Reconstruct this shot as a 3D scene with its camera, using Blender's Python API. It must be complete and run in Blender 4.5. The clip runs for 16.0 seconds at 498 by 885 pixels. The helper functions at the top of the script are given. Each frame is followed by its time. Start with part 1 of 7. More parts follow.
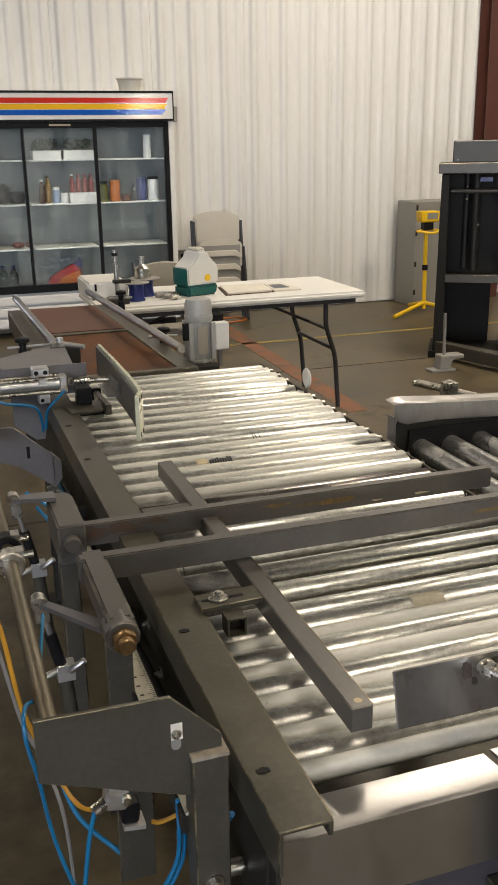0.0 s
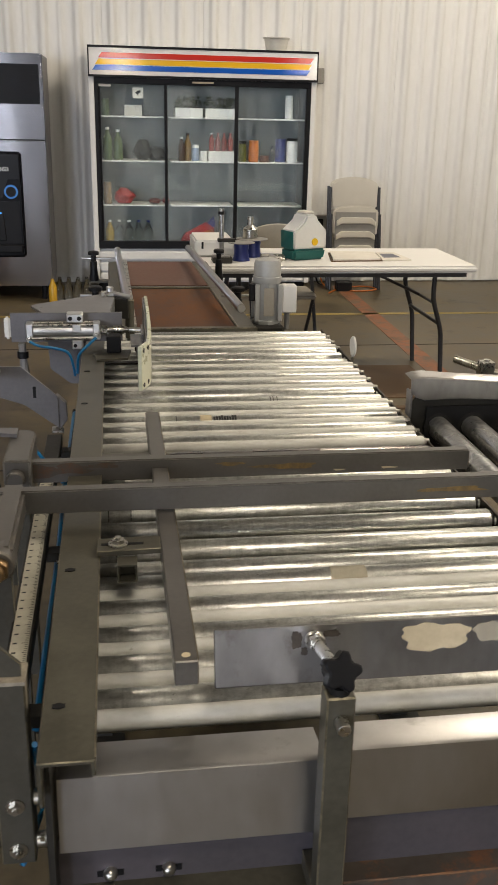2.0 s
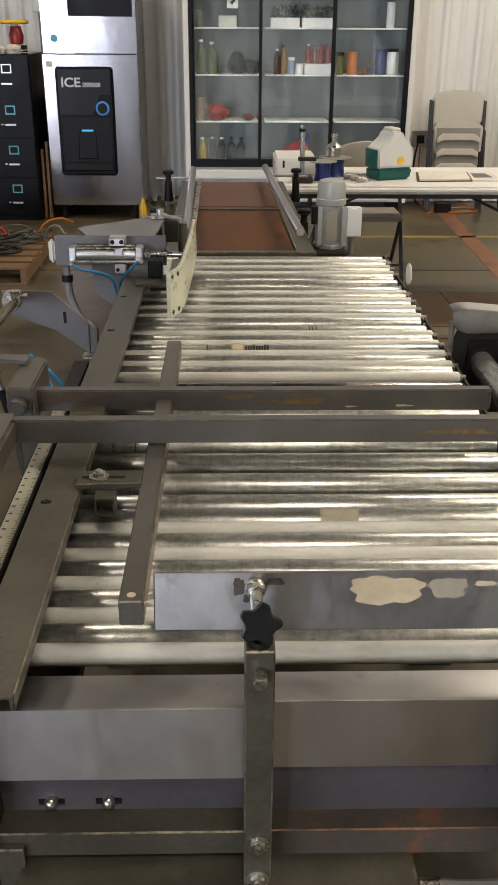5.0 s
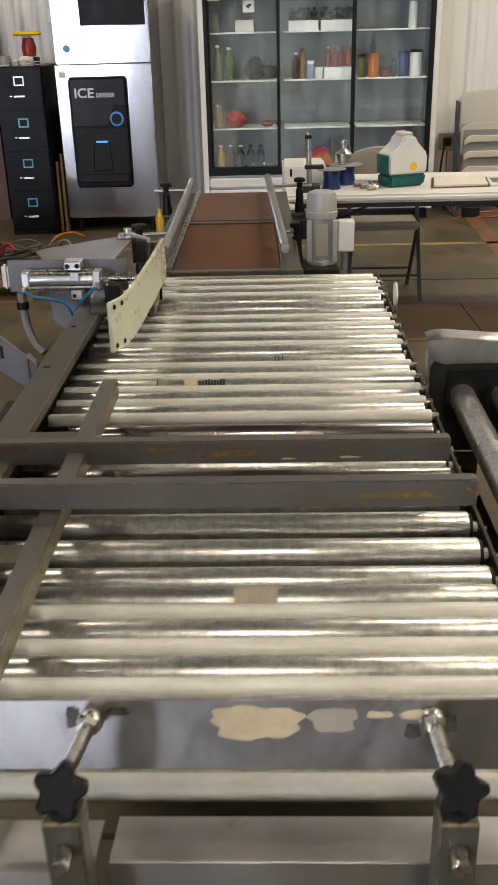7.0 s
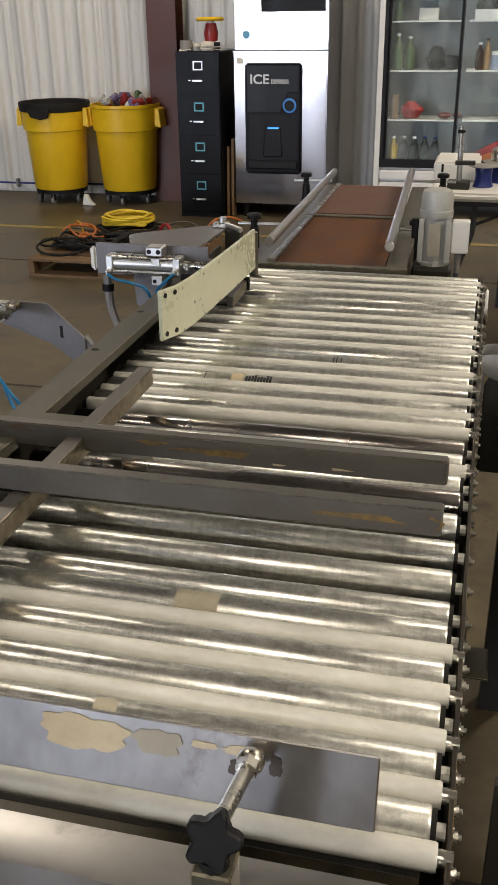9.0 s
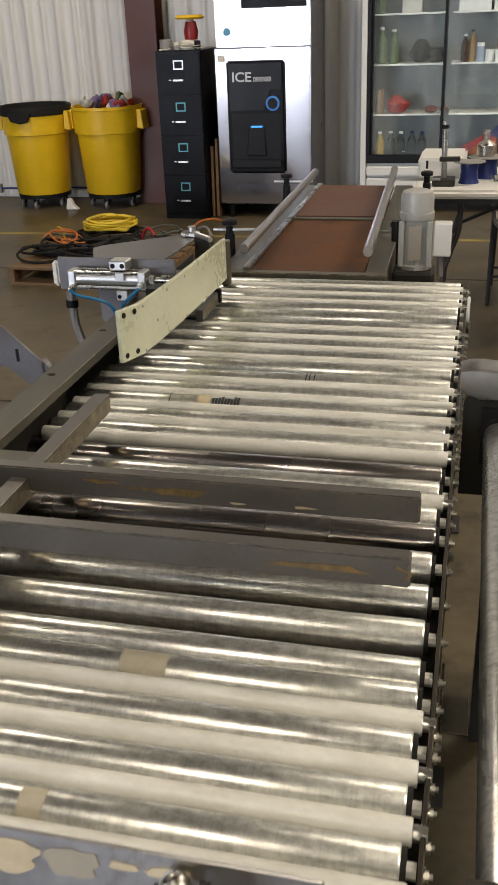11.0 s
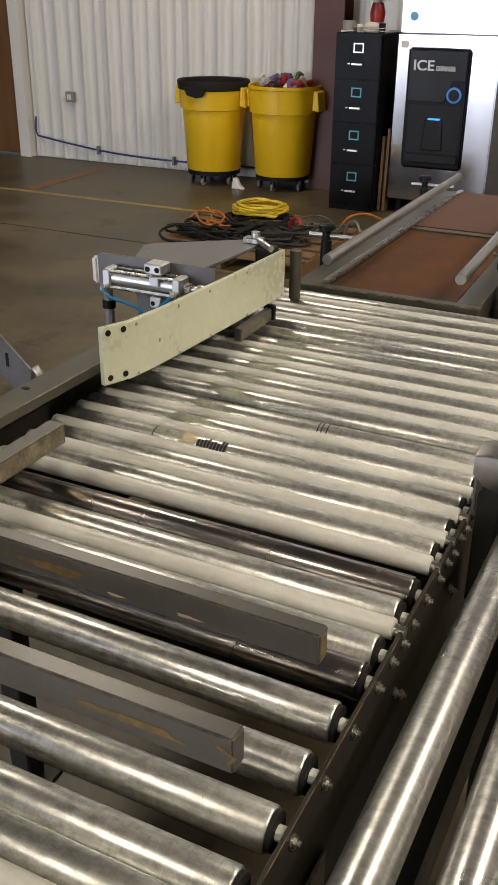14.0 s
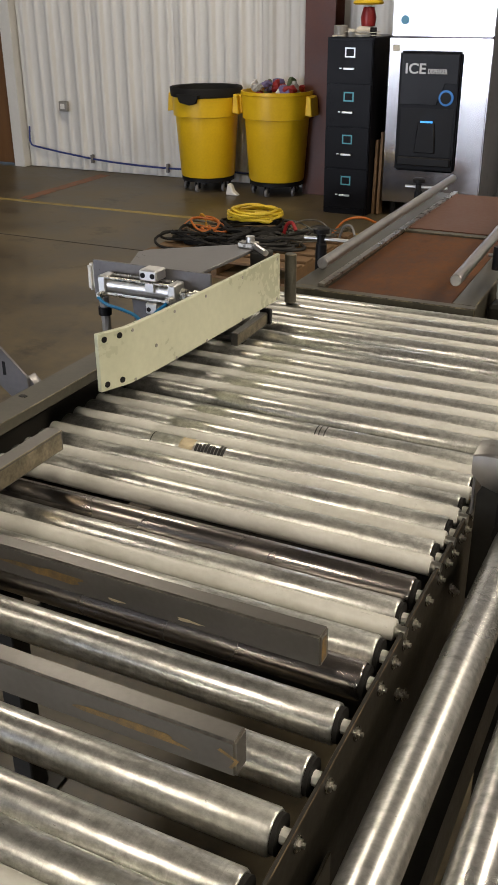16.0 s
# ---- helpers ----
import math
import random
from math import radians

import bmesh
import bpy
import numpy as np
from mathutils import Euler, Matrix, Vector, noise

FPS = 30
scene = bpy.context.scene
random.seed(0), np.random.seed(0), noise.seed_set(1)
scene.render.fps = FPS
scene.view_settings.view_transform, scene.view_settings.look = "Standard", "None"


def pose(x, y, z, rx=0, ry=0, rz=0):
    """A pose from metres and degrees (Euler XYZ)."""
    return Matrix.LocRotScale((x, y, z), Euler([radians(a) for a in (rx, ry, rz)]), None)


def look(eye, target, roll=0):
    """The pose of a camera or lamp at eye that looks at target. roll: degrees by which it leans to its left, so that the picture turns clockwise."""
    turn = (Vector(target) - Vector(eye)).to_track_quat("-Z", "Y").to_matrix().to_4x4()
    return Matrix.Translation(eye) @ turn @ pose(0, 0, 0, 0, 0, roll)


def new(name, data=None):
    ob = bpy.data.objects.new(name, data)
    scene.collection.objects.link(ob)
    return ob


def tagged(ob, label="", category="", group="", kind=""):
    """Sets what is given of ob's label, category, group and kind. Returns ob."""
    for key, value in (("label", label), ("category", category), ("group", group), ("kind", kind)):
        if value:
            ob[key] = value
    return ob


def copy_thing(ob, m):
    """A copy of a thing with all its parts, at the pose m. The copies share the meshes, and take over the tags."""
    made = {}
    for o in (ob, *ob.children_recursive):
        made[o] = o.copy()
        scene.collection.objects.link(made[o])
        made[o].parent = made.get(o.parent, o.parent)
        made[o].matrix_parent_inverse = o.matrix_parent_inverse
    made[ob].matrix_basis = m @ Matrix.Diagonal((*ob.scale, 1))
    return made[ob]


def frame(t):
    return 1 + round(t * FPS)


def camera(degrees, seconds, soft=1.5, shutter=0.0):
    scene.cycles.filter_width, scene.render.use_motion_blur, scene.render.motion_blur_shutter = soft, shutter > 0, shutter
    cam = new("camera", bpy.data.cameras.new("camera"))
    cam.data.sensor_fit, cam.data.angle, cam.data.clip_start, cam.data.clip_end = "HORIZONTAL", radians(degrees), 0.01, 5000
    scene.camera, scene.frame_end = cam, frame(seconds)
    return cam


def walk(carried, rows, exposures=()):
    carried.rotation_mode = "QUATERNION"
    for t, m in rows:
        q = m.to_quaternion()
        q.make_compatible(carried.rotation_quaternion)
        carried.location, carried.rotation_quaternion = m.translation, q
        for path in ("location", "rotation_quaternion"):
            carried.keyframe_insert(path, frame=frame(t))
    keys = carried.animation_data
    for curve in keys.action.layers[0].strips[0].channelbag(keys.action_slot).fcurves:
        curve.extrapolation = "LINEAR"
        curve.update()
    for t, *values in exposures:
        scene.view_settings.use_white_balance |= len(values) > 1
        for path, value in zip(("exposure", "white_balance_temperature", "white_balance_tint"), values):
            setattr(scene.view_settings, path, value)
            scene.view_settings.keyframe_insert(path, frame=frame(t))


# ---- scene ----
cam = camera(30.2, 16.0, shutter=0.35)
PATH = [
    (0, (-0.307, -0.798, 1.581), (0.308, 1.003, 0.969), -0.9),
    (0.5, (-0.329, -0.804, 1.582), (0.283, 0.993, 0.953), 0.5),
    (1, (-0.245, -0.84, 1.569), (0.223, 1.003, 0.949), 0.6),
    (1.5, (-0.031, -0.911, 1.57), (0.226, 0.948, 0.876), 2.1),
    (2, (0.086, -0.894, 1.559), (0.365, 0.967, 0.882), 1.3),
    (2.5, (0.169, -0.848, 1.561), (0.38, 0.964, 0.741), 0.3),
    (3, (0.255, -0.864, 1.573), (0.358, 0.947, 0.731), 0.5),
    (3.5, (0.291, -0.875, 1.577), (0.353, 0.941, 0.739), 0.2),
    (4, (0.288, -0.869, 1.577), (0.345, 0.944, 0.735), 0.1),
    (6.5, (0.416, -0.762, 1.546), (0.394, 1.059, 0.72), -0.4),
    (7, (0.518, -0.614, 1.555), (0.455, 1.207, 0.728), -1.5),
    (7.5, (0.659, -0.54, 1.548), (0.399, 1.266, 0.73), -0.2),
    (8, (0.769, -0.531, 1.547), (0.356, 1.236, 0.706), 0.3),
    (10.5, (0.855, -0.511, 1.573), (0.401, 1.245, 0.73), -1.5),
    (11, (0.867, -0.381, 1.561), (0.421, 1.374, 0.712), -2.3),
    (11.5, (0.887, -0.297, 1.558), (0.424, 1.439, 0.68), -1.9),
    (12, (0.985, -0.249, 1.571), (0.306, 1.414, 0.691), -0.7),
    (12.5, (1.08, -0.192, 1.574), (0.317, 1.441, 0.707), 0.7),
    (13, (1.072, -0.075, 1.561), (0.33, 1.577, 0.713), -0.4),
    (13.5, (1.08, 0.015, 1.555), (0.325, 1.646, 0.678), 0.2),
    (14, (1.115, 0.041, 1.558), (0.32, 1.652, 0.68), 0.6),
    (14.5, (1.12, 0.052, 1.554), (0.32, 1.662, 0.677), -0.1),
    (15, (1.12, 0.045, 1.558), (0.315, 1.655, 0.687), -0.2),
    (15.5, (1.121, 0.035, 1.56), (0.319, 1.648, 0.69), -0.3),
    (16, (1.118, 0.04, 1.555), (0.322, 1.657, 0.688), -0.4),
]
walk(cam, [(t, look(eye, target, roll)) for t, eye, target, roll in PATH])

# ---- world, light ----
world = bpy.data.worlds.new("world")
scene.world = world
world.use_nodes = True
wn = world.node_tree
sky = wn.nodes.new("ShaderNodeTexSky")
sky.sky_type, sky.sun_disc = "NISHITA", False
sky.sun_elevation, sky.sun_rotation = radians(40), radians(200)
wn.nodes["Background"].inputs["Strength"].default_value = 0.1
wn.links.new(sky.outputs[0], wn.nodes["Background"].inputs["Color"])


def area_lamp(name, m, sx, sy, watts, colour):
    lamp = bpy.data.lights.new(name, "AREA")
    lamp.shape, lamp.size, lamp.size_y, lamp.energy, lamp.color = "RECTANGLE", sx, sy, watts, colour
    ob = new(name, lamp)
    ob.matrix_world = m
    return ob


# daylight in the open bay door behind, an added side light, and the high-bay lamps under the roof
DOOR_LIGHT = 1350
area_lamp("door_daylight", look((-7.5, -23.9, 2.15), (-7.5, 3, 2.15)), 2.2, 4.1, DOOR_LIGHT, (0.78, 0.84, 1.0))
# assumed side opening, added to give the near rollers bluish highlights
area_lamp("side_door_daylight", look((-8.9, -12.5, 2.15), (0, -12.5, 2.15)), 6.8, 4.1, 1150, (0.78, 0.84, 1.0))
BAYS = [(5.6, 0.9, 320), (3.6, 5.2, 160), (-2.9, 4.9, 100), (0.8, -2.6, 85), (-3.6, -1.5, 50)]
for lx, ly, watts in BAYS:
    area_lamp("bay_lamp_light", look((lx, ly, 5.28), (lx, ly, 0)), 1.15, 0.55, watts, (1.0, 0.87, 0.70))


# ---- helpers for building ----
ORG = {}
EDGES = {}  # paint worn off along the edges, for BAR also a painted highlight, by the paint's name


def thing(name, at, label, category, group="", kind=""):
    ob = new(name)
    ob.location = at
    ob.empty_display_size = 0.05
    ORG[ob.name] = Vector(at)
    return tagged(ob, label, category, group, kind)


def part(name, bm, material, parent=None, label="", at=None, bevel=0.0, smooth=True, seg=1):
    """One bmesh, in world places, as one mesh object under a thing or a part."""
    if bevel:
        edges = [e for e in bm.edges if len(e.link_faces) == 2 and e.calc_face_angle() > 0.6]
        rim = EDGES.get(material.name)
        bmesh.ops.bevel(bm, geom=edges, offset=bevel, segments=seg, affect="EDGES", clamp_overlap=True, material=1 if rim else -1)
    org = ORG[parent.name] if parent else Vector(at or (0, 0, 0))
    bmesh.ops.translate(bm, verts=bm.verts, vec=-org)
    me = bpy.data.meshes.new(name)
    bm.to_mesh(me)
    bm.free()
    me.materials.append(material)
    if bevel and rim:
        me.materials.append(rim)
    if smooth:
        me.shade_smooth()
        me.set_sharp_from_angle(angle=radians(35))
    ob = new(name, me)
    ob.parent = parent
    if not parent:
        ob.location = org
    ORG[ob.name] = org
    if label:
        ob["label"] = label
    return ob


def again(ob, offset, name=None):
    """The same mesh once more, as a piece of its own, beside the first."""
    o = new(name or ob.name.split(".")[0], ob.data)
    o.parent = ob.parent
    o.location = ob.location + Vector(offset)
    ORG[o.name] = ORG[ob.name]
    for c in ob.children:
        k = new(c.name.split(".")[0], c.data)
        k.parent = o
        k.location = c.location
    return o


def bmn():
    return bmesh.new()


def box(x0, y0, z0, x1, y1, z1, bm=None):
    bm = bm or bmn()
    m = Matrix.Translation(((x0 + x1) / 2, (y0 + y1) / 2, (z0 + z1) / 2)) @ Matrix.Diagonal((abs(x1 - x0), abs(y1 - y0), abs(z1 - z0), 1))
    bmesh.ops.create_cube(bm, size=1, matrix=m)
    return bm


def obox(m, sx, sy, sz, bm=None):
    bm = bm or bmn()
    bmesh.ops.create_cube(bm, size=1, matrix=m @ Matrix.Diagonal((sx, sy, sz, 1)))
    return bm


def rod(p, q, r, n=16, r2=None, bm=None):
    bm = bm or bmn()
    p, q = Vector(p), Vector(q)
    m = Matrix.Translation((p + q) / 2) @ (q - p).to_track_quat("Z", "Y").to_matrix().to_4x4()
    bmesh.ops.create_cone(bm, cap_ends=True, segments=n, radius1=r, radius2=r if r2 is None else r2, depth=(q - p).length, matrix=m)
    return bm


def ball(p, r, bm=None, sz=1.0, n=12):
    bm = bm or bmn()
    bmesh.ops.create_uvsphere(bm, u_segments=n, v_segments=max(6, n // 2), radius=r, matrix=Matrix.Translation(p) @ Matrix.Diagonal((1, 1, sz, 1)))
    return bm


def slab(pts, axis, a, b, bm=None):
    """A flat outline made thick: pts in the two other axes, from a to b along the axis."""
    bm = bm or bmn()

    def place(u, v, w):
        return {"x": (w, u, v), "y": (u, w, v), "z": (u, v, w)}[axis]
    lo = [bm.verts.new(place(u, v, a)) for u, v in pts]
    hi = [bm.verts.new(place(u, v, b)) for u, v in pts]
    n = len(pts)
    bm.faces.new(lo)
    bm.faces.new(hi[::-1])
    for i in range(n):
        bm.faces.new((lo[i], hi[i], hi[(i + 1) % n], lo[(i + 1) % n]))
    bmesh.ops.recalc_face_normals(bm, faces=bm.faces)
    return bm


def lathe(profile, at, n=24, bm=None):
    """Rings of (radius, height) turned round a vertical axis."""
    bm = bm or bmn()
    rings = [[bm.verts.new((at[0] + r * math.cos(2 * math.pi * i / n), at[1] + r * math.sin(2 * math.pi * i / n), at[2] + z)) for i in range(n)] for r, z in profile]
    for a, b in zip(rings, rings[1:]):
        for i in range(n):
            bm.faces.new((a[i], a[(i + 1) % n], b[(i + 1) % n], b[i]))
    bm.faces.new(rings[0][::-1])
    bm.faces.new(rings[-1])
    return bm


def hose(pts, r, bm=None, n=8, steps=8):
    """A tube along a smooth line through the points."""
    bm = bm or bmn()
    p = [Vector(q) for q in pts]
    p = [p[0] * 2 - p[1]] + p + [p[-1] * 2 - p[-2]]
    line = []
    for a, b, c, d in zip(p, p[1:], p[2:], p[3:]):
        for k in range(steps):
            t = k / steps
            line.append(0.5 * (2 * b + (c - a) * t + (2 * a - 5 * b + 4 * c - d) * t * t + (3 * b - a - 3 * c + d) * t ** 3))
    line.append(p[-2])
    rings, up = [], Vector((0.3, 0.2, 1)).normalized()
    for i, q in enumerate(line):
        d = (line[min(i + 1, len(line) - 1)] - line[max(i - 1, 0)]).normalized()
        s = d.cross(up)
        s = s.normalized() if s.length > 1e-3 else Vector((1, 0, 0))
        u = s.cross(d)
        rings.append([bm.verts.new(q + r * (s * math.cos(2 * math.pi * k / n) + u * math.sin(2 * math.pi * k / n))) for k in range(n)])
    for a, b in zip(rings, rings[1:]):
        for i in range(n):
            bm.faces.new((a[i], a[(i + 1) % n], b[(i + 1) % n], b[i]))
    bm.faces.new(rings[0][::-1])
    bm.faces.new(rings[-1])
    bmesh.ops.recalc_face_normals(bm, faces=bm.faces)
    return bm


# ---- materials ----
def mat(name, col, col2=None, rough=0.5, metal=0.0, s1=4.0, s2=60.0, bump=0.08, stretch=(1, 1, 1), rvar=0.2, rand=0.0, contrast=0.5, coat=0.0, spots=None, spot_scale=5.0, spot_cut=0.62, spec=0.5, aniso=0.0):
    m = bpy.data.materials.new(name)
    m.use_nodes = True
    nt = m.node_tree
    n, l = nt.nodes, nt.links
    bs = n["Principled BSDF"]
    tc, mp = n.new("ShaderNodeTexCoord"), n.new("ShaderNodeMapping")
    mp.inputs["Scale"].default_value = stretch
    l.new(tc.outputs["Object"], mp.inputs["Vector"])
    vec = mp.outputs[0]
    if rand:
        oi, add, mul = n.new("ShaderNodeObjectInfo"), n.new("ShaderNodeVectorMath"), n.new("ShaderNodeMath")
        mul.operation, mul.inputs[1].default_value = "MULTIPLY", 37.0
        l.new(oi.outputs["Random"], mul.inputs[0])
        l.new(vec, add.inputs[0])
        l.new(mul.outputs[0], add.inputs[1])
        vec = add.outputs[0]
    big, fine = n.new("ShaderNodeTexNoise"), n.new("ShaderNodeTexNoise")
    big.inputs["Scale"].default_value, big.inputs["Detail"].default_value = s1, 6
    fine.inputs["Scale"].default_value, fine.inputs["Detail"].default_value = s2, 4
    l.new(vec, big.inputs["Vector"])
    l.new(vec, fine.inputs["Vector"])
    mix = n.new("ShaderNodeMath")
    mix.operation, mix.inputs[1].default_value, mix.inputs[2].default_value = "MULTIPLY_ADD", 0.35, 0.0
    l.new(fine.outputs["Fac"], mix.inputs[0])
    sm = n.new("ShaderNodeMath")
    sm.operation, sm.inputs[1].default_value = "MULTIPLY_ADD", 0.65
    l.new(big.outputs["Fac"], sm.inputs[0])
    l.new(mix.outputs[0], sm.inputs[2])
    ramp = n.new("ShaderNodeValToRGB")
    ramp.color_ramp.elements[0].position, ramp.color_ramp.elements[1].position = 0.5 - contrast / 3, 0.5 + contrast / 3
    col2 = col2 or tuple(c * 0.75 for c in col)
    ramp.color_ramp.elements[0].color, ramp.color_ramp.elements[1].color = (*col2, 1), (*col, 1)
    l.new(sm.outputs[0], ramp.inputs[0])
    colour = ramp.outputs[0]
    if spots:
        sn, sr, mx = n.new("ShaderNodeTexNoise"), n.new("ShaderNodeValToRGB"), n.new("ShaderNodeMix")
        sn.inputs["Scale"].default_value, sn.inputs["Detail"].default_value, sn.inputs["Roughness"].default_value = spot_scale, 8, 0.7
        l.new(vec, sn.inputs["Vector"])
        sr.color_ramp.elements[0].position, sr.color_ramp.elements[1].position = spot_cut - 0.02, spot_cut + 0.14
        l.new(sn.outputs["Fac"], sr.inputs[0])
        mx.data_type = "RGBA"
        mx.inputs["B"].default_value = (*spots, 1)
        l.new(sr.outputs[0], mx.inputs["Factor"])
        l.new(colour, mx.inputs["A"])
        colour = mx.outputs["Result"]
    if rand:
        br, rr = n.new("ShaderNodeHueSaturation"), n.new("ShaderNodeMapRange")
        rr.inputs["To Min"].default_value, rr.inputs["To Max"].default_value = 1 - rand, 1 + rand
        l.new(oi.outputs["Random"], rr.inputs["Value"])
        l.new(rr.outputs[0], br.inputs["Value"])
        l.new(colour, br.inputs["Color"])
        colour = br.outputs[0]
    l.new(colour, bs.inputs["Base Color"])
    ro = n.new("ShaderNodeMapRange")
    ro.inputs["To Min"].default_value, ro.inputs["To Max"].default_value = max(0.03, rough - rvar / 2), min(1, rough + rvar / 2)
    ro.inputs["From Min"].default_value, ro.inputs["From Max"].default_value = 0.3, 0.7
    l.new(sm.outputs[0], ro.inputs["Value"])
    l.new(ro.outputs[0], bs.inputs["Roughness"])
    bs.inputs["Metallic"].default_value = metal
    bs.inputs["Coat Weight"].default_value = coat
    bs.inputs["Specular IOR Level"].default_value = spec
    bs.inputs["Anisotropic"].default_value = aniso
    if aniso:
        tg = n.new("ShaderNodeCombineXYZ")
        tg.inputs[0].default_value = 1.0
        l.new(tg.outputs[0], bs.inputs["Tangent"])
        bs.inputs["Anisotropic Rotation"].default_value = 0.25
    if bump:
        bp = n.new("ShaderNodeBump")
        bp.inputs["Strength"].default_value, bp.inputs["Distance"].default_value = bump, 0.001 if metal > 0.5 else 0.003
        l.new(fine.outputs["Fac"], bp.inputs["Height"])
        l.new(bp.outputs[0], bs.inputs["Normal"])
    return m


def glow(name, col, strength):
    m = bpy.data.materials.new(name)
    m.use_nodes = True
    b = m.node_tree.nodes["Principled BSDF"]
    b.inputs["Base Color"].default_value = (*col, 1)
    b.inputs["Emission Color"].default_value, b.inputs["Emission Strength"].default_value = (*col, 1), strength
    return m


def glassy(name, col, rough=0.02):
    m = bpy.data.materials.new(name)
    m.use_nodes = True
    b = m.node_tree.nodes["Principled BSDF"]
    b.inputs["Base Color"].default_value = (*col, 1)
    b.inputs["Transmission Weight"].default_value, b.inputs["Roughness"].default_value, b.inputs["IOR"].default_value = 1.0, rough, 1.45
    return m


def roller_metal(name, light, dark, rough, streak=0.5, tint=(0.9, 0.92, 0.84), shine=0.72, relief=0.3):
    """Bare roller steel: turned rings, zinc mottling and dull patches, each roller different."""
    m = bpy.data.materials.new(name)
    m.use_nodes = True
    n, l = m.node_tree.nodes, m.node_tree.links
    bs = n["Principled BSDF"]
    tc, oi = n.new("ShaderNodeTexCoord"), n.new("ShaderNodeObjectInfo")
    mul, add = n.new("ShaderNodeMath"), n.new("ShaderNodeVectorMath")
    mul.operation, mul.inputs[1].default_value = "MULTIPLY", 53.0
    l.new(oi.outputs["Random"], mul.inputs[0])
    l.new(tc.outputs["Object"], add.inputs[0])
    l.new(mul.outputs[0], add.inputs[1])

    def noise(scale, detail, stretch, rough_n=0.55):
        mp, t = n.new("ShaderNodeMapping"), n.new("ShaderNodeTexNoise")
        mp.inputs["Scale"].default_value = stretch
        t.inputs["Scale"].default_value, t.inputs["Detail"].default_value, t.inputs["Roughness"].default_value = scale, detail, rough_n
        l.new(add.outputs[0], mp.inputs["Vector"])
        l.new(mp.outputs[0], t.inputs["Vector"])
        return t.outputs["Fac"]

    def span(v, a, b, lo, hi):
        r = n.new("ShaderNodeMapRange")
        r.inputs["From Min"].default_value, r.inputs["From Max"].default_value = a, b
        r.inputs["To Min"].default_value, r.inputs["To Max"].default_value = lo, hi
        l.new(v, r.inputs["Value"])
        return r.outputs[0]

    def mixc(f, a, b):
        x = n.new("ShaderNodeMix")
        x.data_type = "RGBA"
        l.new(f, x.inputs["Factor"])
        for sock, c in (("A", a), ("B", b)):
            if isinstance(c, tuple):
                x.inputs[sock].default_value = (*c, 1)
            else:
                l.new(c, x.inputs[sock])
        return x.outputs["Result"]

    rings = noise(260, 3, (1, 0.03, 0.03), 0.6)
    mottle = noise(95, 5, (0.6, 1, 1), 0.68)
    patch = noise(7, 3, (1, 0.5, 0.5))
    specks = noise(190, 4, (0.6, 1, 1), 0.6)
    col = mixc(span(mottle, 0.32, 0.62, 0, 1), dark, light)
    col = mixc(span(rings, 0.50, 0.78, 0, streak), col, tuple(c * 0.45 for c in dark))
    col = mixc(span(patch, 0.48, 0.70, 0, 0.4), col, tuple(c * t * 0.7 for c, t in zip(light, tint)))
    col = mixc(span(specks, 0.66, 0.74, 0, 0.6), col, (0.10, 0.085, 0.06))
    l.new(col, bs.inputs["Base Color"])
    rsum = n.new("ShaderNodeMath")
    rsum.operation = "ADD"
    l.new(span(patch, 0.42, 0.66, rough - 0.03, rough + 0.07), rsum.inputs[0])
    l.new(span(rings, 0.35, 0.7, -0.008 if streak else 0.0, 0.016 if streak else 0.0), rsum.inputs[1])
    l.new(rsum.outputs[0], bs.inputs["Roughness"])
    bs.inputs["Metallic"].default_value = shine
    bp = n.new("ShaderNodeBump")
    bp.inputs["Strength"].default_value, bp.inputs["Distance"].default_value = relief, 0.001
    l.new(mottle, bp.inputs["Height"])
    l.new(bp.outputs[0], bs.inputs["Normal"])
    return m


GALV = roller_metal("galvanised_steel", (0.77, 0.77, 0.735), (0.42, 0.42, 0.395), 0.34, 0.26, shine=0.92, relief=0.14)
CHROME = roller_metal("worn_chrome_roller", (0.40, 0.37, 0.355), (0.30, 0.275, 0.26), 0.26, 0.0, shine=1.0, relief=0.0)
WHITE_SLEEVE = mat("cream_plastic_sleeve", (0.70, 0.695, 0.65), (0.55, 0.54, 0.49), 0.36, 0, 20, 120, 0.1, (0.6, 1, 1), 0.15, rand=0.08, spots=(0.24, 0.22, 0.17), spot_scale=60, spot_cut=0.66)
PIPE = roller_metal("galvanised_pipe", (0.60, 0.60, 0.585), (0.34, 0.34, 0.33), 0.29, 0.0, shine=0.85, relief=0.1)
STAINLESS = mat("brushed_stainless", (0.58, 0.57, 0.56), (0.48, 0.47, 0.46), 0.36, 1.0, 9, 60, 0.01, (1, 1, 0.45), 0.12, contrast=0.6, spots=(0.34, 0.33, 0.32), spot_scale=9, spot_cut=0.62, aniso=0.5)
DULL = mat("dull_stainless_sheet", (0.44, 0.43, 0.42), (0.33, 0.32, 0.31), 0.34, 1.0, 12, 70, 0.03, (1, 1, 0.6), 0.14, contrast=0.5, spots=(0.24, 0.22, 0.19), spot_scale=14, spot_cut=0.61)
STAINLESS_V = mat("brushed_stainless_upright", (0.42, 0.41, 0.415), (0.35, 0.34, 0.35), 0.14, 1.0, 4, 500, 0.02, (1, 1, 0.2), 0.1)
GREY = mat("grey_green_machine_paint", (0.094, 0.088, 0.067), (0.060, 0.056, 0.042), 0.36, 0.2, 9, 110, 0.05, rvar=0.1, contrast=0.40, spots=(0.20, 0.175, 0.12), spot_scale=40, spot_cut=0.71, spec=0.4)
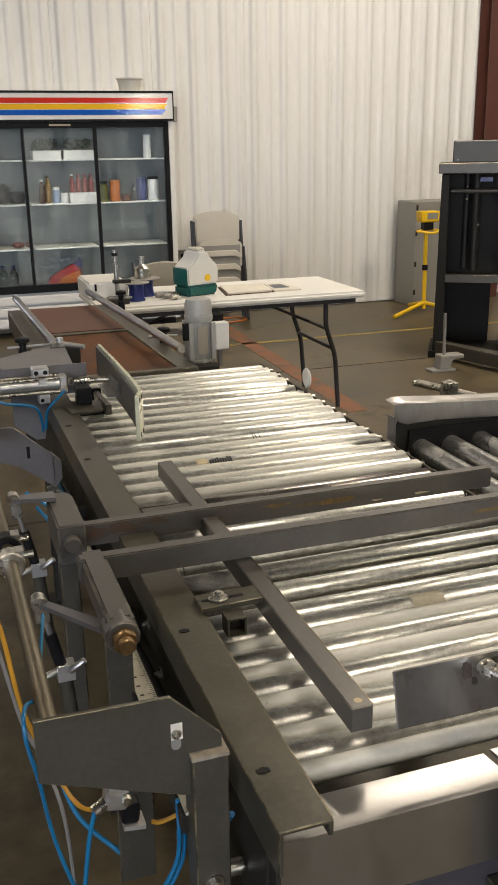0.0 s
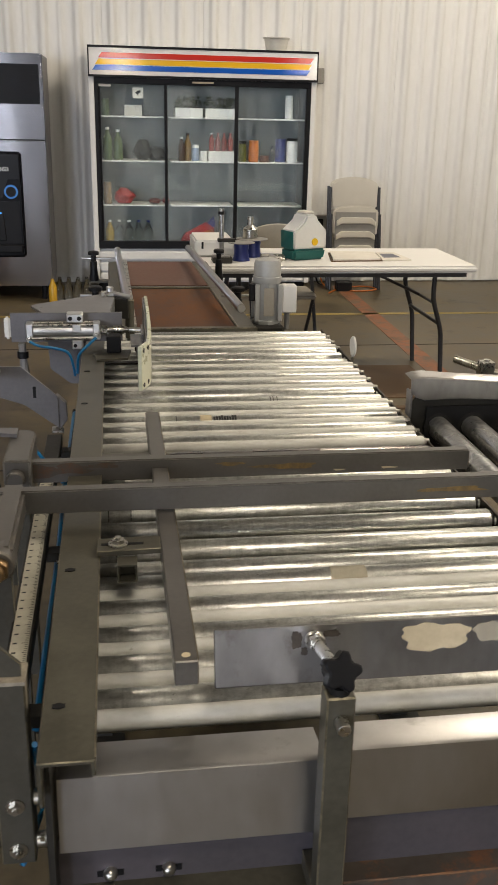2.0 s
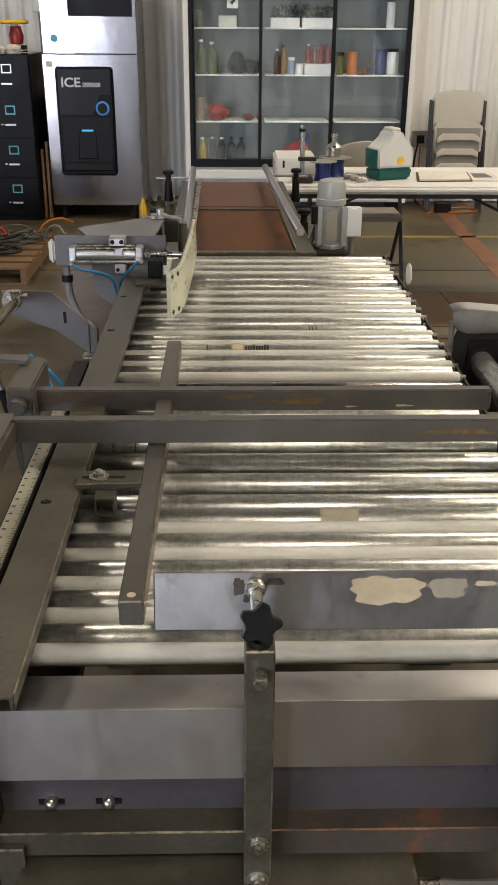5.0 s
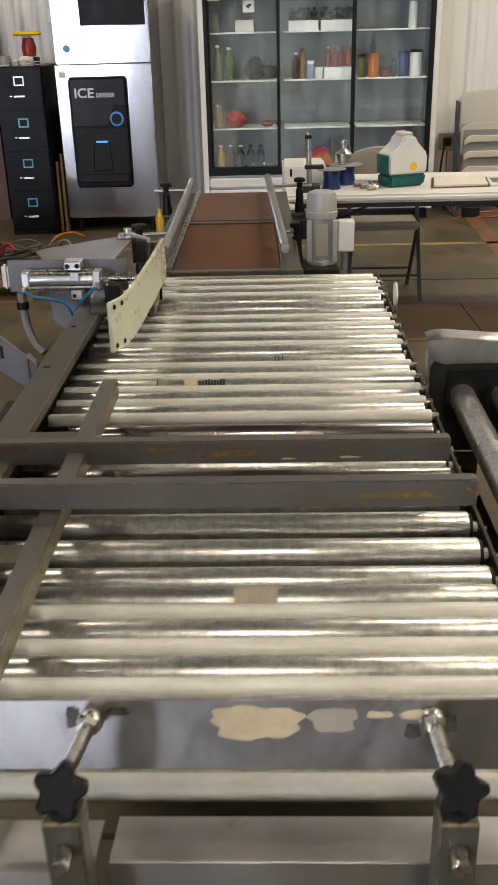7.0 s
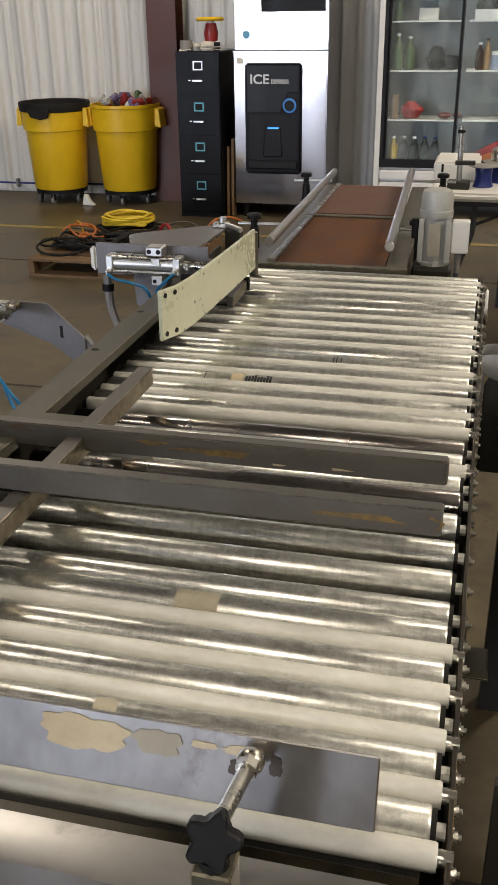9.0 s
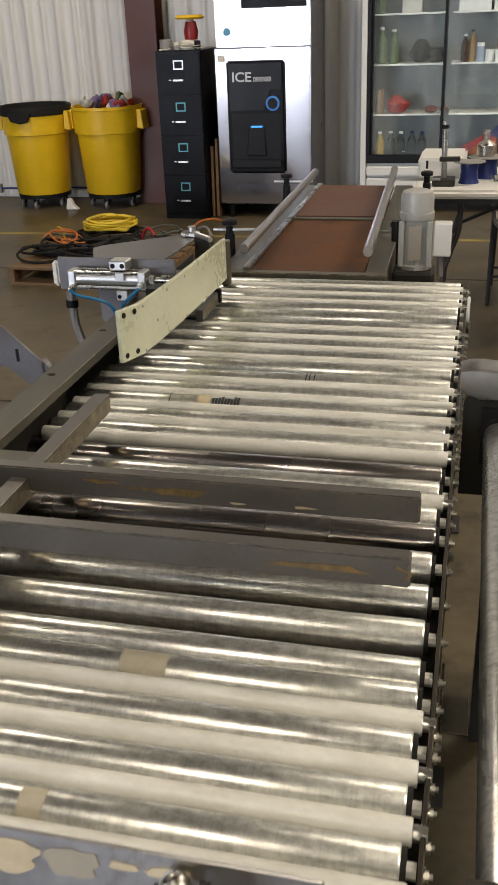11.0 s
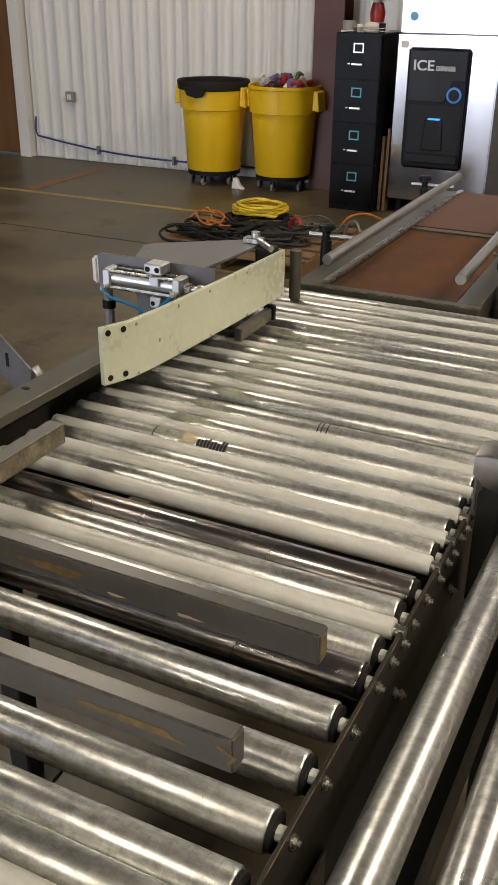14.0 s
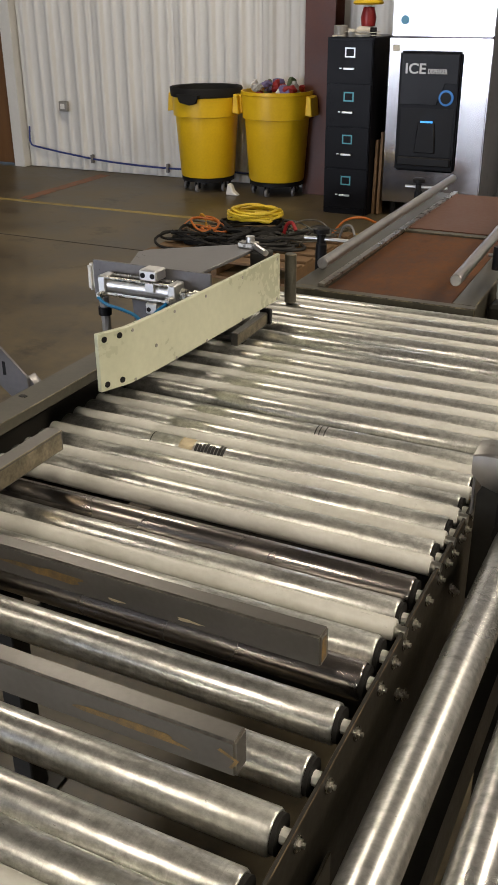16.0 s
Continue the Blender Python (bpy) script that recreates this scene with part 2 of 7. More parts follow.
BAR = mat("worn_bar_paint", (0.122, 0.115, 0.106), (0.078, 0.072, 0.065), 0.34, 0.2, 10, 120, 0.04, rvar=0.08, contrast=0.7)
# grey paint made lighter and cooler, with the daylight put into its colour
PLATE = mat("blue_grey_bracket_paint", (0.165, 0.160, 0.165), (0.125, 0.121, 0.125), 0.33, 0.3, 7, 120, 0.02, rvar=0.15, contrast=0.5)
DARKPLATE = mat("dark_blue_grey_panel", (0.115, 0.102, 0.112), (0.075, 0.070, 0.078), 0.34, 0.3, 5, 90, 0.02)
SIDE = mat("brown_grey_side_plate", (0.032, 0.029, 0.022), (0.02, 0.018, 0.014), 0.5, 0.3, 8, 90, 0.06, spots=(0.20, 0.15, 0.10), spot_scale=24, spot_cut=0.68)
WORN = mat("bare_worn_edge", (0.34, 0.30, 0.22), (0.14, 0.12, 0.085), 0.38, 0.9, 40, 200, 0.05, contrast=0.4)
# unseen side walls, coloured dark so that they bounce little light
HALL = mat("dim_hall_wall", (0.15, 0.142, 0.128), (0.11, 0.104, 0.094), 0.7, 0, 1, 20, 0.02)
HEADER = mat("glossy_header", (0.72, 0.71, 0.69), (0.69, 0.68, 0.66), 0.12, 0, 3, 50, 0.0, rvar=0.04)
DARK = mat("dark_machine_frame", (0.032, 0.030, 0.026), (0.018, 0.017, 0.014), 0.5, 0.1, 6, 80, 0.06, spots=(0.08, 0.04, 0.02), spot_scale=8, spot_cut=0.7, spec=0.3)
RUSTY = mat("rusty_beam", (0.10, 0.085, 0.07), (0.06, 0.045, 0.035), 0.55, 0.2, 5, 60, 0.08, spots=(0.24, 0.09, 0.035), spot_scale=13, spot_cut=0.55)
BLACK = mat("black_plastic", (0.012, 0.012, 0.013), (0.008, 0.008, 0.009), 0.42, 0, 8, 90, 0.03, spec=0.15)
RUBBER = mat("black_rubber", (0.015, 0.014, 0.013), (0.009, 0.009, 0.008), 0.7, 0, 8, 90, 0.05, spec=0.25)
BOLT = mat("zinc_bolt", (0.62, 0.60, 0.55), (0.42, 0.40, 0.35), 0.3, 1.0, 30, 120, 0.03)
BRONZE = mat("bronze_nut", (0.34, 0.22, 0.10), (0.16, 0.105, 0.055), 0.36, 0.8, 30, 120, 0.05)
ALU = mat("aluminium", (0.72, 0.72, 0.71), (0.60, 0.60, 0.59), 0.40, 1.0, 10, 120, 0.0, rvar=0.1)
POLY = mat("milky_plastic_plate", (0.60, 0.61, 0.46), (0.46, 0.48, 0.35), 0.30, 0, 6, 60, 0.02, contrast=0.6)
RULER = mat("printed_scale_tape", (0.60, 0.57, 0.46), (0.44, 0.41, 0.32), 0.5, 0, 14, 90, 0.02)
INK = mat("black_ink", (0.03, 0.03, 0.03), rough=0.6)
BLUE_HOSE = mat("blue_air_hose", (0.008, 0.17, 0.36), (0.006, 0.12, 0.27), 0.35, rvar=0.1)
YELLOW_CABLE = mat("yellow_cable", (0.52, 0.26, 0.02), (0.40, 0.20, 0.015), 0.45)
GREY_CABLE = mat("grey_cable", (0.22, 0.21, 0.20), rough=0.5)
BELT = mat("brown_rubber_belt", (0.135, 0.055, 0.020), (0.045, 0.018, 0.009), 0.6, 0, 4.2, 60, 0.1, (1, 0.5, 1), 0.25, contrast=0.4, spec=0.2, spots=(0.03, 0.014, 0.008), spot_scale=5, spot_cut=0.56)
CONCRETE = mat("polished_concrete", (0.132, 0.104, 0.060), (0.048, 0.038, 0.022), 0.42, 0, 1.8, 15, 0.12, rvar=0.2, contrast=0.40, spots=(0.026, 0.02, 0.013), spot_scale=3.0, spot_cut=0.575, spec=0.32)
WALLPAINT = mat("white_metal_panel", (0.745, 0.735, 0.705), (0.675, 0.665, 0.63), 0.42, 0.0, 1.2, 30, 0.02, (1, 1, 0.25), 0.15)
COLUMN = mat("red_oxide_steel", (0.105, 0.036, 0.024), (0.075, 0.026, 0.018), 0.5, 0, 4, 60, 0.05)
WHITE = mat("white_enamel", (0.74, 0.73, 0.70), (0.68, 0.67, 0.63), 0.4, 0, 3, 50, 0.01)
TABLE_WHITE = mat("white_blow_moulded_plastic", (0.76, 0.75, 0.72), (0.70, 0.69, 0.66), 0.42, 0, 6, 140, 0.04)
BEIGE = mat("beige_chair_plastic", (0.58, 0.55, 0.48), (0.52, 0.49, 0.42), 0.45, 0, 6, 120, 0.03)
TAN = mat("tan_metal_seat", (0.36, 0.33, 0.27), (0.30, 0.27, 0.22), 0.4, 0, 6, 80, 0.03)
CABINET = mat("black_enamel", (0.006, 0.006, 0.008), (0.004, 0.004, 0.005), 0.34, 0, 5, 90, 0.02, spec=0.1)
YELLOW = mat("yellow_bin_plastic", (0.86, 0.56, 0.014), (0.74, 0.46, 0.012), 0.42, 0, 3, 60, 0.02, spots=(0.36, 0.22, 0.02), spot_scale=7, spot_cut=0.74)
TEAL = mat("teal_plastic", (0.006, 0.105, 0.095), rough=0.4)
BLUE = mat("blue_plastic", (0.010, 0.022, 0.15), rough=0.35)
RED = mat("red_plastic", (0.30, 0.018, 0.018), rough=0.4)
ORANGE = mat("orange_plastic", (0.50, 0.14, 0.02), rough=0.45)
GREEN = mat("green_plastic", (0.10, 0.14, 0.06), rough=0.45)
BROWN_GLASS = mat("dark_brown_bottle", (0.05, 0.022, 0.012), rough=0.15)
STRIPE_RED = mat("red_stripe", (0.58, 0.035, 0.02), (0.55, 0.03, 0.02), rough=0.12, bump=0, rvar=0.04)
STRIPE_YELLOW = mat("yellow_stripe", (0.80, 0.47, 0.02), (0.78, 0.45, 0.02), rough=0.12, bump=0, rvar=0.04)
STRIPE_BLUE = mat("blue_stripe", (0.012, 0.10, 0.44), (0.01, 0.09, 0.42), rough=0.12, bump=0, rvar=0.04)
WOOD = mat("pallet_wood", (0.20, 0.118, 0.055), (0.12, 0.068, 0.03), 0.7, 0, 5, 40, 0.15, (0.3, 3, 3), rand=0.15)
DOORWOOD = mat("brown_door", (0.17, 0.078, 0.022), (0.12, 0.052, 0.014), 0.45, 0, 3, 40, 0.03, (3, 3, 0.4))
CARD = mat("brown_cardboard", (0.14, 0.088, 0.048), (0.10, 0.062, 0.034), 0.75, 0, 3, 60, 0.03)
PAPER = mat("paper", (0.72, 0.69, 0.62), (0.62, 0.58, 0.50), 0.7, 0, 20, 150, 0.01)
TAPE_Y = mat("worn_yellow_floor_tape", (0.36, 0.27, 0.06), (0.22, 0.16, 0.05), 0.6, 0, 5, 40, 0.05, spots=(0.10, 0.08, 0.05), spot_scale=9, spot_cut=0.56)
TAPE_O = mat("worn_orange_floor_paint", (0.27, 0.095, 0.035), (0.17, 0.075, 0.035), 0.6, 0, 4, 40, 0.05, spots=(0.10, 0.075, 0.05), spot_scale=6, spot_cut=0.49)
JOINT = mat("floor_joint", (0.035, 0.028, 0.02), rough=0.8)
MOTOR = mat("light_grey_motor_paint", (0.42, 0.42, 0.40), (0.34, 0.34, 0.32), 0.42, 0.1, 8, 90, 0.04)
LAMP_GREY = mat("grey_sheet_metal", (0.30, 0.29, 0.27), (0.25, 0.24, 0.22), 0.5, 0.2)
# fridge liner, its grey lowered to stand in for the dim interior
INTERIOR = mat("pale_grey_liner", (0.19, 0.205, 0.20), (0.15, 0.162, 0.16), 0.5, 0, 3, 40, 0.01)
GLUE = mat("dried_cream_glue", (0.62, 0.53, 0.36), (0.48, 0.40, 0.26), 0.7, 0, 30, 90, 0.2)
# roof out of view, its colour lowered to weaken the ambient light
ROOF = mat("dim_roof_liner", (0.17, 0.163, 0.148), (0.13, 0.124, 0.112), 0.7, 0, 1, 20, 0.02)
# pane tint also darkens the contents, as in the dim interior
GLASS = glassy("cooler_glass", (0.70, 0.745, 0.74))
gn = GLASS.node_tree
film_n, film_m, film_r = gn.nodes.new("ShaderNodeTexNoise"), gn.nodes.new("ShaderNodeMapping"), gn.nodes.new("ShaderNodeMapRange")
film_c = gn.nodes.new("ShaderNodeTexCoord")
film_m.inputs["Scale"].default_value = (3.2, 1, 0.8)
film_n.inputs["Scale"].default_value, film_n.inputs["Detail"].default_value = 2.2, 5
film_r.inputs["From Min"].default_value, film_r.inputs["From Max"].default_value = 0.38, 0.68
film_r.inputs["To Min"].default_value, film_r.inputs["To Max"].default_value = 1.0, 0.90  # smudged film on the panes
gn.links.new(film_c.outputs["Object"], film_m.inputs["Vector"])
gn.links.new(film_m.outputs[0], film_n.inputs["Vector"])
gn.links.new(film_n.outputs["Fac"], film_r.inputs["Value"])
gn.links.new(film_r.outputs[0], gn.nodes["Principled BSDF"].inputs["Transmission Weight"])
gn.nodes["Principled BSDF"].inputs["Roughness"].default_value = 0.03
CLEAR = glassy("clear_bottle_plastic", (0.9, 0.94, 0.96), 0.06)
LAMP_ON = glow("lamp_lens", (1.0, 0.93, 0.78), 6.0)
LAMP_BRIGHT = glow("bright_lamp_lens", (1.0, 0.93, 0.78), 38.0)
BLUE_GLOW = glow("blue_light", (0.06, 0.35, 0.9), 0.9)

# BAR's rim is a paler grey that paints in the soft edge highlight
for paint, under, bare in ((GREY, (0.050, 0.047, 0.036), (0.25, 0.215, 0.14)), (BAR, (0.10, 0.092, 0.082), (0.19, 0.175, 0.15)), (SIDE, (0.030, 0.026, 0.02), (0.20, 0.14, 0.08)), (PLATE, (0.09, 0.088, 0.09), (0.26, 0.25, 0.23)), (RUSTY, (0.06, 0.045, 0.035), (0.20, 0.10, 0.05))):
    EDGES[paint.name] = mat("worn_edge_" + paint.name, bare, under, 0.4, 0.5, 24, 130, 0.08, contrast=0.3)
# darker version of the bracket paint, for the less lit near bracket
BRACKET = mat("olive_grey_bracket_paint", (0.085, 0.080, 0.064), (0.055, 0.051, 0.040), 0.40, 0.25, 7, 120, 0.03, rvar=0.15, contrast=0.5)
EDGES[BRACKET.name] = EDGES[GREY.name]
# unseen south wall, kept dark so that metal reflects a dim hall
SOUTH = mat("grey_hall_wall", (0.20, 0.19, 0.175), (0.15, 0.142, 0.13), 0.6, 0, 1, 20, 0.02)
DIRTY_TAPE = mat("dirty_tape", (0.34, 0.30, 0.235), (0.18, 0.155, 0.12), 0.6, 0, 60, 200, 0.1, contrast=0.5)
OLD_SHAFT = mat("oily_shaft_steel", (0.20, 0.175, 0.125), (0.09, 0.075, 0.05), 0.4, 0.8, 14, 120, 0.08, (1, 0.4, 1), contrast=0.5)

# ---- the hall ----
WALL_Y = 7.95
X0, X1, Y0, ZC = -9.0, 7.2, -24.0, 5.6
floor = tagged(part("floor", box(X0, Y0, -0.2, X1, WALL_Y + 0.2, 0.0), CONCRETE, None, "brown polished concrete floor, stained and worn", (0, 0, 0), smooth=False), kind="structure", category="floor")
tagged(part("ground", box(-60, -60, -0.25, 60, Y0 - 0.001, -0.02, box(-60, Y0 - 0.001, -0.25, X0 - 0.001, 40, -0.02)), CONCRETE, None, "concrete yard outside the bay doors", (0, -20, 0), smooth=False), kind="structure", category="ground")
tagged(part("ceiling", box(X0, Y0, ZC, X1, WALL_Y + 0.2, ZC + 0.15), ROOF, None, "unseen roof lining of the hall, coloured dark to lower the ambient light", (0, 0, ZC), smooth=False), kind="structure", category="ceiling")

# saw joints and painted lines on the floor
for i, (a, b) in enumerate([((X0, 5.35), (X1, 5.365)), ((X0, 3.1), (X1, 3.115)), ((X0, 0.8), (X1, 0.815))]):
    tagged(part("floor_joint", box(a[0], a[1], 0, b[0], b[1], 0.0015), JOINT, None, "dark saw-cut joint in the floor", (0, a[1], 0), smooth=False), kind="structure", category="floor joint")
tagged(part("yellow_floor_line", box(X0 + 2, 6.39, 0, X1 - 1, 6.45, 0.002), TAPE_Y, None, "worn yellow safety line on the floor", (0, 6.4, 0), smooth=False), kind="structure", category="floor line")
tagged(part("orange_floor_line", slab([(2.05, 4.2), (2.19, 4.2), (2.27, 7.7), (2.14, 7.7)], "z", 0, 0.002), TAPE_O, None, "worn orange line painted on the floor", (2.1, 5.6, 0), smooth=False), kind="structure", category="floor line")
tagged(part("orange_floor_line", slab([(-4.28, 6.5), (-4.16, 6.5), (-4.2, 7.8), (-4.32, 7.8)], "z", 0, 0.002), TAPE_O, None, "faded orange line painted on the floor", (-4.2, 7, 0), smooth=False), kind="structure", category="floor line")


def rib_panel(width, height):
    """A ribbed sheet, seen from the side of negative y, from x = 0."""
    pitch = width / 3
    prof = [(0, 0)]
    for k in range(3):
        for at, wide, depth in ((0.30, 0.100, 0.034), (0.80, 0.072, 0.015)):
            for q in range(9):
                u = q / 8 * 2 - 1
                prof.append((pitch * (k + at) + u * wide / 2, -depth * min(1.0, 0.75 * (1 + math.cos(math.pi * u)))))
    prof += [(width - 0.004, 0), (width, -0.004)]
    bm = bmn()
    lo = [bm.verts.new((x, y, 0.012)) for x, y in prof]
    hi = [bm.verts.new((x, y, height)) for x, y in prof]
    back = [bm.verts.new((x, 0.02, z)) for x, z in ((prof[0][0], 0.012), (prof[-1][0], 0.012), (prof[-1][0], height), (prof[0][0], height))]
    for i in range(len(prof) - 1):
        bm.faces.new((lo[i], lo[i + 1], hi[i + 1], hi[i]))
    bm.faces.new((back[0], back[3], back[2], back[1]))
    bmesh.ops.recalc_face_normals(bm, faces=bm.faces)
    return bm


wall_north = tagged(part("wall_north", box(-5.3, WALL_Y + 0.02, 0, X1, WALL_Y + 0.2, ZC), WALLPAINT, None, "white ribbed metal wall behind the fridge and bins", (0, WALL_Y, 0), smooth=False), kind="structure", category="wall")
PW = 0.885
first = None
x = -5.27
while x + PW < X1 + 0.02:
    if first is None:
        bm = rib_panel(PW, ZC)
        bmesh.ops.translate(bm, verts=bm.verts, vec=(x, WALL_Y, 0))
        first = part("wall_panel", bm, WALLPAINT, wall_north)
        px = x
    else:
        again(first, (x - px, 0, 0))
    x += PW
tagged(part("wall_north_door_side", box(X0, WALL_Y + 0.02, 2.2, -5.3, WALL_Y + 0.2, ZC), WALLPAINT, None, "plain white wall above the brown door", (-7, WALL_Y, 0), smooth=False), kind="structure", category="wall")
tagged(part("wall_north_end", box(X0, WALL_Y + 0.02, 0, -6.5, WALL_Y + 0.2, 2.2), WALLPAINT, None, "plain white wall beside the brown door", (-8, WALL_Y, 0), smooth=False), kind="structure", category="wall")
# walls out of view, darkened to hold down the fill light
tagged(part("wall_east", box(X1, Y0, 0, X1 + 0.2, WALL_Y + 0.2, ZC), HALL, None, "unseen hall wall, coloured dark to cut bounced light", (X1, 0, 0), smooth=False), kind="structure", category="wall")
# gap left in the unseen wall for the added side light
west = box(X0 - 0.2, Y0, 0, X0, -16.0, ZC)
box(X0 - 0.2, -9.0, 0, X0, WALL_Y + 0.2, ZC, west)
box(X0 - 0.2, -16.0, 4.3, X0, -9.0, ZC, west)
tagged(part("wall_west", west, HALL, None, "unseen hall wall, coloured dark to cut bounced light, with an added side opening", (X0, 0, 0), smooth=False), kind="structure", category="wall")
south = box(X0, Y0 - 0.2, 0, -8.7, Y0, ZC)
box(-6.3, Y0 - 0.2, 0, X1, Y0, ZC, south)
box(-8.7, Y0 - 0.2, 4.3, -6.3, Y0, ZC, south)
tagged(part("wall_south", south, SOUTH, None, "unseen hall wall, coloured dark to cut bounced light, with an open bay door", (0, Y0, 0), smooth=False), kind="structure", category="wall")

# brown door in its white frame
door = thing("door_1", (-5.9, WALL_Y, 0), "brown wooden door, closed, in a white frame", "door", kind="structure")
part("door_leaf", box(-6.44, WALL_Y - 0.02, 0.02, -5.42, WALL_Y + 0.03, 2.1), DOORWOOD, door, bevel=0.003)
fr = box(-5.42, WALL_Y - 0.09, 0, -5.29, WALL_Y + 0.019, 2.22)
box(-6.5, WALL_Y - 0.06, 0, -6.44, WALL_Y + 0.019, 2.22, fr)
box(-6.44, WALL_Y - 0.06, 2.12, -5.42, WALL_Y + 0.019, 2.22, fr)
part("door_frame", fr, WHITE, door, "white painted frame", bevel=0.004)
for z in (0.28, 0.98, 1.8):
    part("hinge", rod((-5.43, WALL_Y - 0.035, z - 0.05), (-5.43, WALL_Y - 0.035, z + 0.05), 0.012, 8), BLACK, door)

# oxide-red steel columns
for cx in (-1.985, 5.3):
    b = box(cx - 0.13, WALL_Y - 0.24, 0, cx + 0.13, WALL_Y - 0.225, ZC)
    box(cx - 0.006, WALL_Y - 0.225, 0, cx + 0.006, WALL_Y - 0.045, ZC, b)
    box(cx - 0.13, WALL_Y - 0.045, 0, cx + 0.13, WALL_Y - 0.03, ZC, b)
    tagged(part("steel_column", b, COLUMN, None, "red-oxide painted steel I-column against the wall", (cx, WALL_Y - 0.13, 0), smooth=False), kind="structure", category="column")

# lamps under the roof
bay = None
for lx, ly, watts in BAYS:
    if bay is None:
        bay = thing("high_bay_lamp", (lx, ly, 5.3), "white high-bay lamp hanging below the roof, lit", "ceiling lamp", "high-bay lamps")
        sh = box(lx - 0.62, ly - 0.32, 5.31, lx + 0.62, ly + 0.32, 5.40)
        part("housing", sh, WHITE, bay, bevel=0.01)
        part("lens", box(lx - 0.56, ly - 0.26, 5.295, lx + 0.56, ly + 0.26, 5.309), LAMP_ON, bay)
        for s in (-0.5, 0.5):
            part("hanger", rod((lx + s, ly, 5.40), (lx + s, ly, ZC + 0.01), 0.006, 6), BOLT, bay)
        b0 = (lx, ly)
    else:
        copy_thing(bay, Matrix.Translation((lx, ly, 5.3)))

# small lamps hanging behind the camera
LY = -6.0
for lx in (0.35, 4.68):
    wl_ = thing("hanging_lamp", (lx, LY, 2.45), "square grey lamp hanging on rods from the roof, lit", "lamp", "hanging lamps")
    part("housing", box(lx - 0.3, LY, 2.17, lx + 0.3, LY + 0.09, 2.73), LAMP_GREY, wl_, bevel=0.01)
    part("lens", box(lx - 0.25, LY + 0.0905, 2.22, lx + 0.25, LY + 0.10, 2.68), LAMP_BRIGHT, wl_)
    for hx in (-0.25, 0.25):
        part("hanger", rod((lx + hx, LY + 0.045, 2.73), (lx + hx, LY + 0.045, ZC + 0.01), 0.008, 6), BOLT, wl_)

# outlets and cable on the wall
def outlet(x, z, w=0.12):
    o = thing("wall_outlet", (x, WALL_Y - 0.03, z), "grey metal outlet box on the ribbed wall", "outlet")
    part("box", box(x - w / 2, WALL_Y - 0.075, z - w / 2, x + w / 2, WALL_Y - 0.027, z + w / 2), LAMP_GREY, o, bevel=0.006)
    part("socket", box(x - w / 4, WALL_Y - 0.079, z - w / 4, x + w / 4, WALL_Y - 0.0752, z + w / 4), WHITE if x < 0 else BLACK, o)


outlet(-4.76, 0.61, 0.095)
outlet(2.03, 0.57, 0.14)
cab = hose([(-5.22, WALL_Y - 0.04, 0.40), (-5.22, WALL_Y - 0.045, 0.24), (-5.1, WALL_Y - 0.045, 0.2), (-4.47, WALL_Y - 0.045, 0.125), (-3.95, WALL_Y - 0.045, 0.095), (-3.44, WALL_Y - 0.045, 0.09), (-2.9, WALL_Y - 0.045, 0.1), (-2.2, WALL_Y - 0.045, 0.09)], 0.009)
wc = thing("wall_cable", (-4.2, WALL_Y - 0.045, 0.0), "blue cable clipped along the foot of the wall", "cable")
part("cable", cab, mat("blue_cable", (0.03, 0.05, 0.22), rough=0.5), wc)
for cx, cz in ((-4.47, 0.125), (-3.6, 0.09)):
    part("clip", box(cx - 0.012, WALL_Y - 0.062, cz - 0.04, cx + 0.012, WALL_Y - 0.027, cz + 0.04), GREY_CABLE, wc)

# ---- the roller conveyor ----
RY0, RY1 = 0.162, 2.44
conv = thing("roller_conveyor", (0.43, 1.2, 0), "grey steel roller conveyor with galvanised and cream rollers", "conveyor")
RZ = 0.771
STEEL_Y = [0.206, 0.289, 0.370, 0.453, 0.535, 0.587, 0.671, 0.758, 0.848, 0.935, 0.992, 1.083, 1.147] + [1.255 + 0.0808 * k for k in range(15)]
WHITE_Y = [0.162, 0.246, 0.328, 0.410, 0.492, 1.040] + [1.213 + 0.0808 * k for k in range(15) if k not in (5, 10, 11)]


def bolt_part(p, axis, parent, r=0.0085, h=0.008, label=""):
    p = Vector(p)
    d = {"x": Vector((1, 0, 0)), "y": Vector((0, 1, 0)), "z": Vector((0, 0, 1))}[axis[-1]] * (-1 if axis[0] == "-" else 1)
    bm = rod(p, p + d * 0.002, r * 1.5, 14)
    rod(p + d * 0.002, p + d * (0.002 + h), r, 6, bm=bm)
    rod(p + d * (0.002 + h), p + d * (0.006 + h), r * 0.5, 8, bm=bm)
    return part("bolt", bm, BOLT, parent, label)


def roller(y, r, x0, x1, z, material, label, cap):
    tube = lathe([(r * 0.62, 0), (r * 0.93, 0.0), (r, 0.003), (r, x1 - x0 - 0.003), (r * 0.93, x1 - x0), (r * 0.62, x1 - x0)], (0, 0, 0), 20)
    bmesh.ops.rotate(tube, verts=tube.verts, matrix=Matrix.Rotation(radians(90), 3, "Y"))
    bmesh.ops.translate(tube, verts=tube.verts, vec=(x0, y, z))
    o = part("roller", tube, material, conv, label)
    e = rod((x1 + 0.0002, y, z), (x1 + 0.006, y, z), r * 0.86 if cap is RUBBER else r * 0.6, 18)
    part("end_ring", e, cap, o)
    part("axle", rod((x1 + 0.006, y, z), (x1 + 0.016, y, z), 0.009, 8), WHITE_SLEEVE if cap is RUBBER else BOLT, o)
    return o


